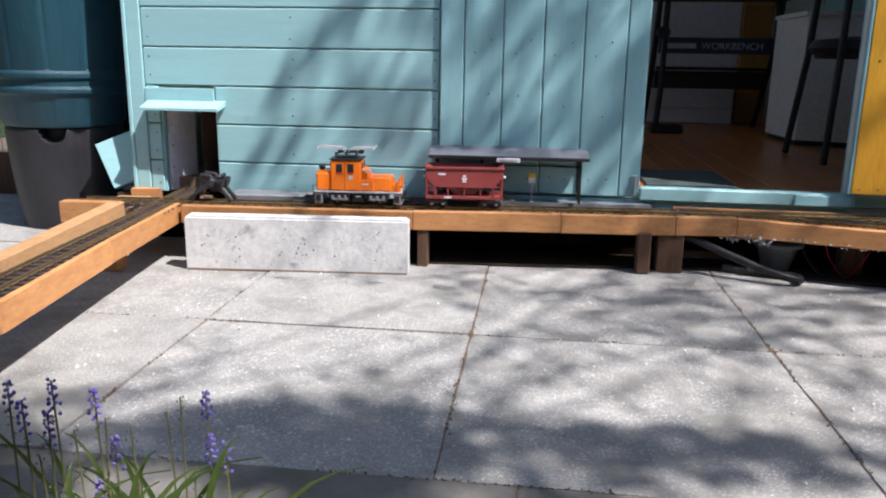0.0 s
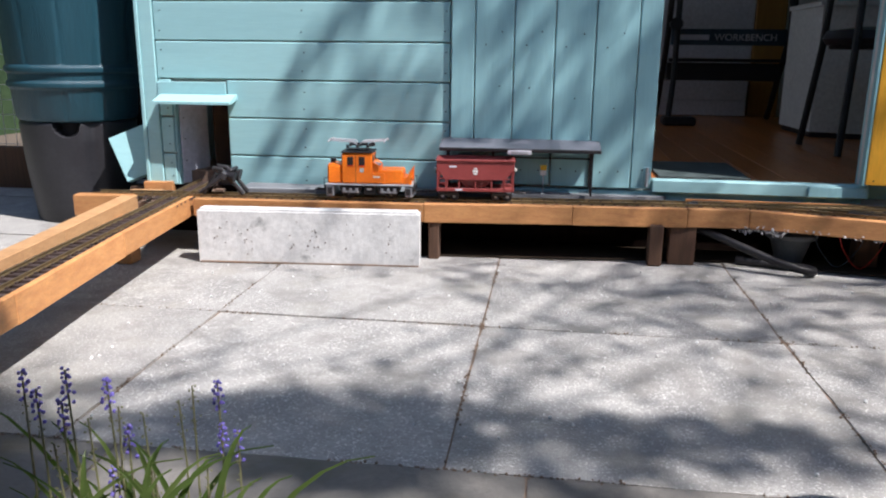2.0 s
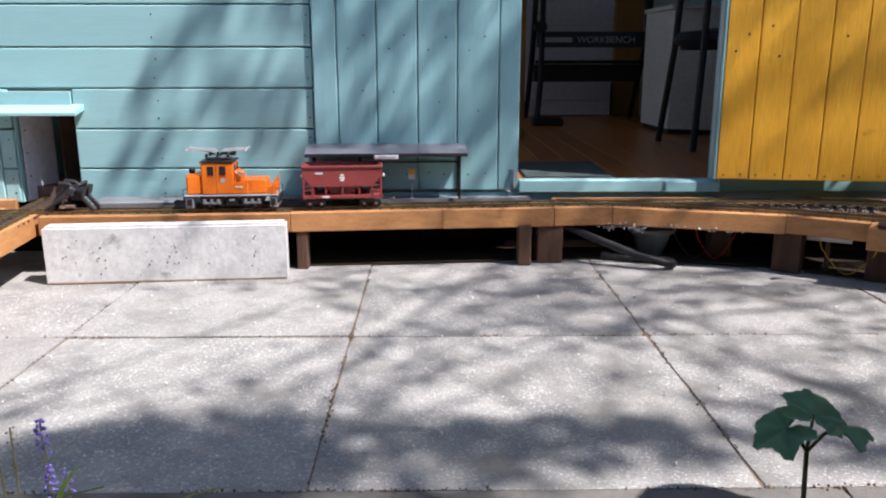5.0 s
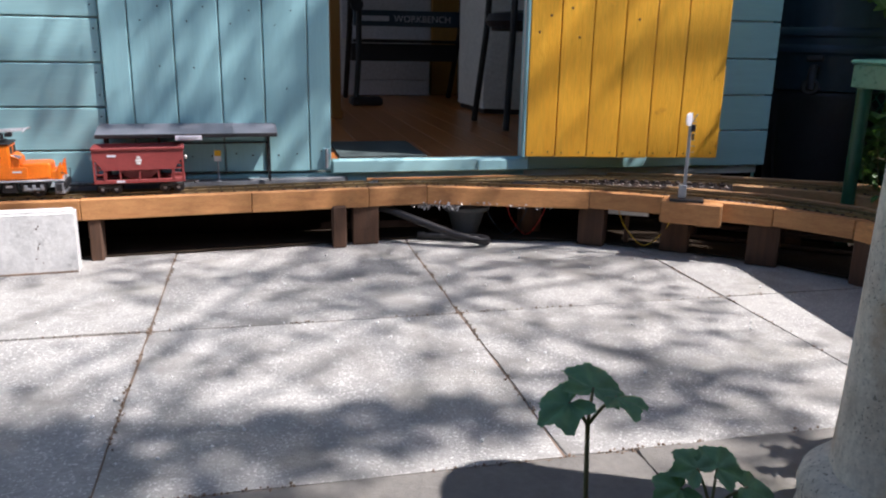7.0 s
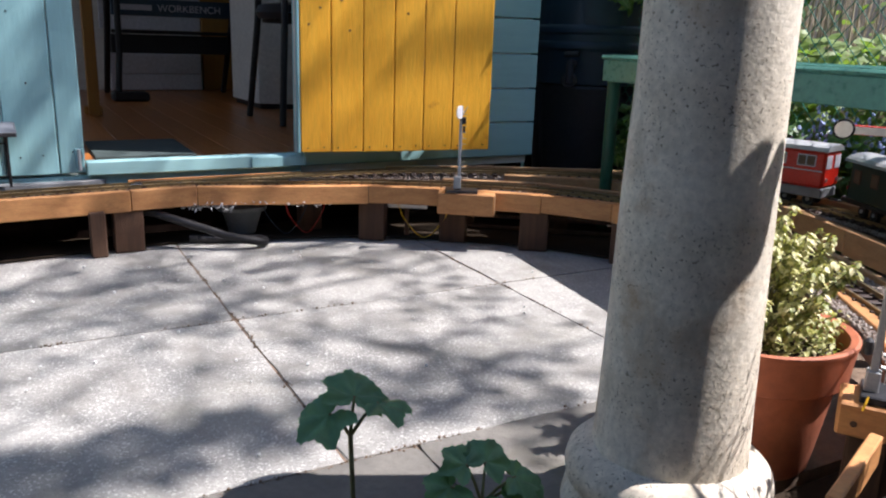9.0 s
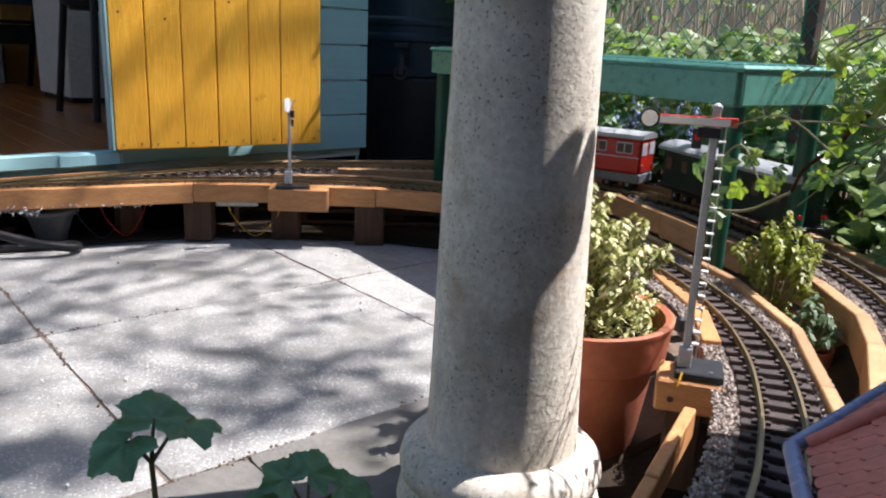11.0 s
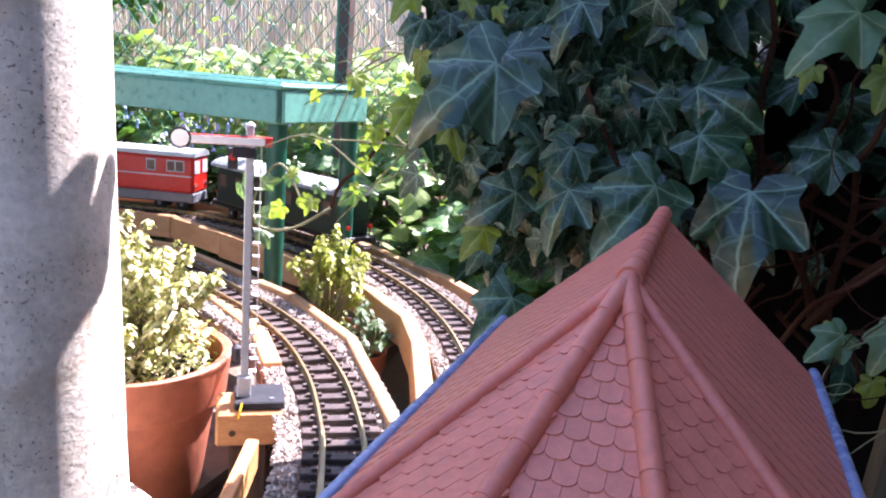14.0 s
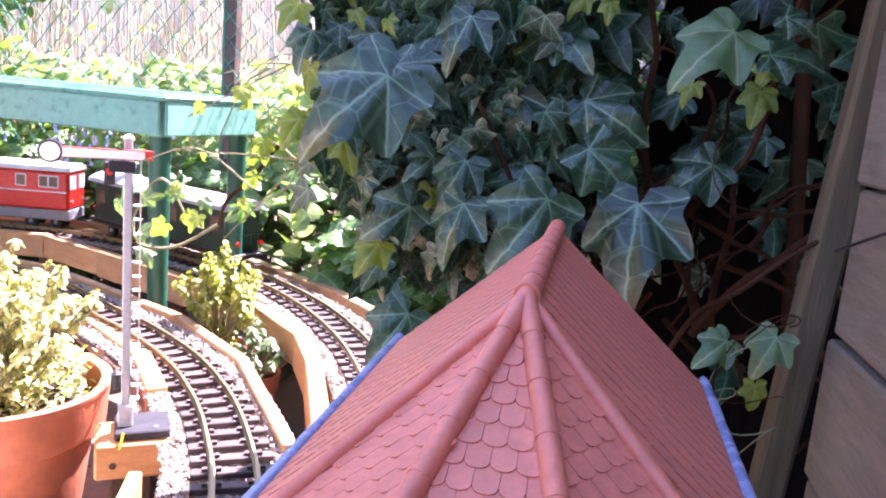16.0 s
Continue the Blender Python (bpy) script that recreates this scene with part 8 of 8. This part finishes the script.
# ---------------------------------------------------------------- unseen tree, added to cast shade on the patio
def shade_tree():
    random.seed(11)
    t = thing("added_shade_tree", "unseen tree with thin young leaves, added to shade the patio", "tree", (6.2, 0.0, -0.03))
    foot = Vector((6.2, 0.0, -0.03))
    fork = Vector((5.5, 0.9, 4.3))
    flat = Vector((SUN_WAY.x, SUN_WAY.y, 0)).normalized()
    over = Vector((-flat.y, flat.x, 0))
    part("trunk", tube(bmnew(), [foot, foot + Vector((0.05, 0, 1.2)), fork], 0.17, 12, 0.10), BARK, t, smooth=True, world=True)
    twigs = bmnew()
    ends = []

    def shades(c):
        """Whether a point of the crown would shade the pillar or the end of the line, where the crown is open."""
        g0 = c - SUN_WAY * (c.z / SUN_WAY.z)
        a, b = g0.dot(flat), g0.dot(over)
        return a > 0.30 and b < 1.7 or a > -0.28 and b < 0.98

    def crowded(c):
        """Where all the limbs pass, the crown is thinned."""
        g0 = c - SUN_WAY * (c.z / SUN_WAY.z)
        return -1.0 < g0.dot(flat) < -0.05 and 1.0 < g0.dot(over) < 1.9

    def thin(g0):
        """How much of the foliage is left over the open middle of the patio and over the line by the shed."""
        if -1.0 < g0.x < 0.8 and 1.14 < g0.y < 1.80:
            return 0.5
        if -0.7 < g0.x < 0.1 and 1.92 < g0.y < 2.30:
            return 0.3
        if 0.1 < g0.x < 1.3 and 1.86 < g0.y < 2.55:
            return 0.12 if g0.y > 2.14 else 0.3
        return 1.0

    for i in range(TREE_LIMBS + 10):
        if i >= TREE_LIMBS:
            # the dense side that keeps the flower bed and the paving's edge in shade
            goal = flat * rnd(-1.0, -0.32) + over * rnd(-0.45, 0.86) if i % 2 else flat * rnd(-1.7, -0.4) + over * rnd(-0.7, 0.42)
        elif i % 5 in (1, 3):
            goal = flat * rnd(-0.3, 0.25) + over * rnd(1.05, 1.62)
        elif i % 5 < 3:
            goal = flat * rnd(-1.7, 0.28) + over * rnd(0.55, 1.9)
        else:
            goal = flat * rnd(-2.3, -1.3) + over * rnd(1.1, 2.5)
        goal = goal + SUN_WAY * rnd(4.4, 5.6)
        mid = flat * -rnd(0.3, 1.0) + over * rnd(1.3, 3.0) + SUN_WAY * rnd(4.8, 5.6)
        wave = [fork.lerp(mid, u) for u in (0, 0.35, 0.7)] + [mid.lerp(goal, u) for u in (0, 0.3, 0.65, 1)]
        wave = [w + Vector((rnd(-1, 1), rnd(-1, 1), rnd(-1, 1))) * 0.09 * (0 < n < 6) for n, w in enumerate(wave)]
        while wave and shades(wave[-1]):
            wave.pop()
        if len(wave) < 3 or any(shades(w) for w in wave):
            continue
        goal = wave[-1]
        part("limb", tube(bmnew(), wave, 0.010, 7, 0.003), BARK, t, smooth=True, world=True)
        for _ in range(TREE_TWIGS):
            u = rnd(0.25 if i < TREE_LIMBS else 0.85, 1.0)
            p = mid.lerp(goal, (u - 0.25) / 0.75)
            d = Vector((rnd(-1, 1), rnd(-1, 1), rnd(-0.6, 0.7))).normalized()
            q = p + d * rnd(0.2, 0.55)
            m = p.lerp(q, 0.5) + Vector((rnd(-0.1, 0.1), rnd(-0.1, 0.1), rnd(-0.05, 0.1)))
            if random.random() > thin(m - SUN_WAY * (m.z / SUN_WAY.z)):
                continue
            if shades(p) or shades(m) or shades(q) or (crowded(m) or m.dot(over) > 2.1) and random.random() < 0.5:
                continue
            tube(twigs, [p, m, q], 0.005, 5, 0.002)
            ends.append((p, m, q, i >= TREE_LIMBS))
    part("twigs", twigs, BARK, t, world=True)
    ms = []
    for p, m, q, dense in ends:
        for _ in range(TREE_LEAVES * (4 if dense else 1)):
            u = rnd(0.15, 1.0)
            c = p.lerp(m, u * 2) if u < 0.5 else m.lerp(q, u * 2 - 1)
            c = c + Vector((rnd(-1, 1), rnd(-1, 1), rnd(-1, 1))) * 0.09
            g0 = c - SUN_WAY * (c.z / SUN_WAY.z)
            if crowded(c) and random.random() < 0.45:
                continue
            if dense and g0.dot(flat) > -0.66 and g0.dot(over) > 0.5 and random.random() < 0.72:
                continue
            if dense and not (g0.dot(over) < 0.45 or g0.dot(over) < rnd(0.84, 0.98) and g0.dot(flat) > -1.05):
                continue
            if shades(c) or random.random() < 0.45 * (c - SUN_WAY * (c.z / SUN_WAY.z)).dot(over) - 0.45 * 1.5:
                continue
            if dense and g0.x > -0.72 or random.random() > thin(g0):
                continue
            ms.append(mat4(c, rot(rnd(0, 360), rnd(-60, 60), rnd(0, 360)), rnd(0.035, 0.07)))
    # close sprays of leaves on low boughs, each set sunward of a spot to darken
    for x, y, rx, ry, count in ((-0.43, 0.99, 0.23, 0.15, 620), (-0.66, 0.97, 0.15, 0.10, 150), (-1.05, 2.42, 0.17, 0.13, 80), (0.13, 1.045, 0.28, 0.085, 260)):
        hub = Vector((x, y, 0)) + SUN_WAY * 4.9
        part("limb", tube(bmnew(), [fork, fork.lerp(hub, 0.5) + Vector((0.3, -0.5, 0.2)), hub], 0.012, 7, 0.004), BARK, t, smooth=True, world=True)
        for _ in range(count):
            a, k = rnd(0, 6.28), math.sqrt(random.random())
            c = hub + Vector((rx * k * math.cos(a), ry * k * math.sin(a), 0)) + SUN_WAY * rnd(-0.3, 0.3)
            ms.append(mat4(c, rot(rnd(0, 360), rnd(-60, 60), rnd(0, 360)), rnd(0.035, 0.07)))
    ob = new("crown", many("crown", OVAL_V, OVAL_F, ms, TREELEAF, OVAL_UV))
    ob.parent = t
    ob.matrix_basis = place_of(t).inverted()


shade_tree()


# ---------------------------------------------------------------- distance
def distance():
    bm = bmnew()
    span(bm, -30, 30, 9.0, 9.3, -0.03, 1.7)
    tagged(finish("backdrop_wall", bm, FARWALL), "", "", "", "structure")
    bm = bmnew()
    box(bm, (6.2, 3.0, 0.95), (0.25, 14, 2.0), rot(0, 0, 28))
    tagged(finish("backdrop_wall_east", bm, FARWALL), "", "", "", "structure")
    # west and south walls are added out of view, dark to limit bounce
    bm = bmnew()
    span(bm, -4.2, -3.95, -8, 9, -0.03, 1.8)
    tagged(finish("backdrop_wall_west", bm, DARKBACK), "", "", "", "structure")
    bm = bmnew()
    box(bm, (0, -2.6, 1.4), (11, 0.2, 2.9))
    tagged(finish("backdrop_wall_south", bm, DARKBACK), "", "", "", "structure")
    f = thing("side_fence", "near-black timber fence beside the shed", "fence", (-1.65, 3.2, -0.03))
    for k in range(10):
        part("fence_board", box(bmnew(), (-0.62 + 0.1 * k, 0, 0.9), (0.097, 0.018, 1.8), None, 0.002), SHADEBOARD, f)
    f = thing("side_fence", "near-black timber fence behind the blue water butt", "fence", (2.02, 2.95, -0.03))
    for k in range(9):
        part("fence_board", box(bmnew(), (-0.40 + 0.1 * k, 0, 0.9), (0.097, 0.018, 1.8), None, 0.002), SHADEBOARD, f)
    t = thing("wire_panel", "wire mesh garden panel on a timber rail behind the water butt", "fence", (-2.3, 2.9, -0.03))
    for k in range(14):
        part("wire", cyl(bmnew(), (-0.5 + 0.05 * k, 0, 0.12), (-0.5 + 0.05 * k, 0, 0.9), 0.0015, None, 5), GREY, t)
    for k in range(12):
        part("wire", cyl(bmnew(), (-0.5, 0.003, 0.15 + 0.06 * k), (0.18, 0.003, 0.15 + 0.06 * k), 0.0015, None, 5), GREY, t)
    part("rail", box(bmnew(), (-0.16, 0, 0.10), (0.8, 0.05, 0.2), None, 0.004), POST, t)
    part("post", box(bmnew(), (-0.40, 0.05, 0.5), (0.06, 0.06, 1.0), None, 0.004), RUST, t)


distance()

# ---------------------------------------------------------------- paving, piece by piece
pavement = structure("pavement", span(bmnew(), -3.6, 1.62, 0.62, 3.2, -0.029, -0.0028), JOINT)


def slab_piece(x0, x1, y0, y1, mat, gap=0.0021):
    bm = bmnew()
    dz = rnd(-0.0015, 0.0015)
    corners = [(x0 + gap, y0 + gap), (x1 - gap, y0 + gap), (x1 - gap, y1 - gap), (x0 + gap, y1 - gap)]
    vs = []
    for (ax, ay), (bx, by) in zip(corners, corners[1:] + corners[:1]):
        for k in range(9):
            u = k / 9 + (rnd(-0.03, 0.03) if k else 0)
            vs.append((ax + (bx - ax) * u + rnd(-0.0016, 0.0016), ay + (by - ay) * u + rnd(-0.0016, 0.0016)))
    slab_poly(bm, vs, -0.0055, 0.0 + dz)
    es = [e for e in bm.edges if e.verts[0].co.z > -0.004 and e.verts[1].co.z > -0.004]
    bmesh.ops.bevel(bm, geom=es, offset=0.0018, segments=2, affect="EDGES")
    part("slab", bm, mat, pavement, world=True)


xs = [-3.32, -2.70, -2.085, -1.468, -0.832, -0.246, 0.370, 0.990, 1.60]
for j, (y0, y1) in enumerate(((0.905, 1.502), (1.502, 2.104), (2.104, 2.70), (2.70, 3.2))):
    for x0, x1 in zip(xs, xs[1:]):
        if x1 > -1.36 and y0 > 2.2:
            continue
        slab_piece(x0, x1, y0, y1, SLAB)
ex = [-2.53, -1.93, -1.33, -0.73, -0.13, 0.472, 1.07]
for x0, x1 in zip(ex, ex[1:]):
    slab_piece(x0, x1, 0.70, 0.905, EDGING)
structure("bed_soil", span(bmnew(), -3.0, 1.1, -2.5, 0.615, -0.0295, -0.018), SOIL, label="dark soil of the flower bed")

# little stones and blossom scattered on the paving
ms = []
for _ in range(130):
    x, y = rnd(-1.0, 1.2), rnd(0.95, 2.0)
    ms.append(mat4((x, y, 0.0025), rot(rnd(0, 360), rnd(0, 360), rnd(0, 360)), rnd(0.0018, 0.0050)))
tagged(new("paving_litter", many("paving_litter", g, GF, ms, WHITE)), "small white stones and petals on the paving", "stones", "", "stuff")

# crumbs of earth and dry leaf that have gathered in the joints
ms = []
for _ in range(1500):
    if random.random() < 0.55:
        x, y = random.choice(xs[4:8]) + random.gauss(0, 0.0028), rnd(0.92, 2.1)
    else:
        x, y = rnd(-1.4, 1.1), random.choice((0.905, 0.905, 1.502)) + random.gauss(0, 0.0028)
    if math.sin(x * 23 + y * 17) + math.sin(y * 41 - x * 9) < -0.3:
        continue
    ms.append(mat4((x, y, 0.0005), rot(rnd(0, 360), rnd(0, 360), rnd(0, 360)), rnd(0.0010, 0.0034)))
tagged(new("joint_litter", many("joint_litter", g, GF, ms, JOINT)), "brown crumbs of earth gathered along the paving joints", "litter", "", "stuff")
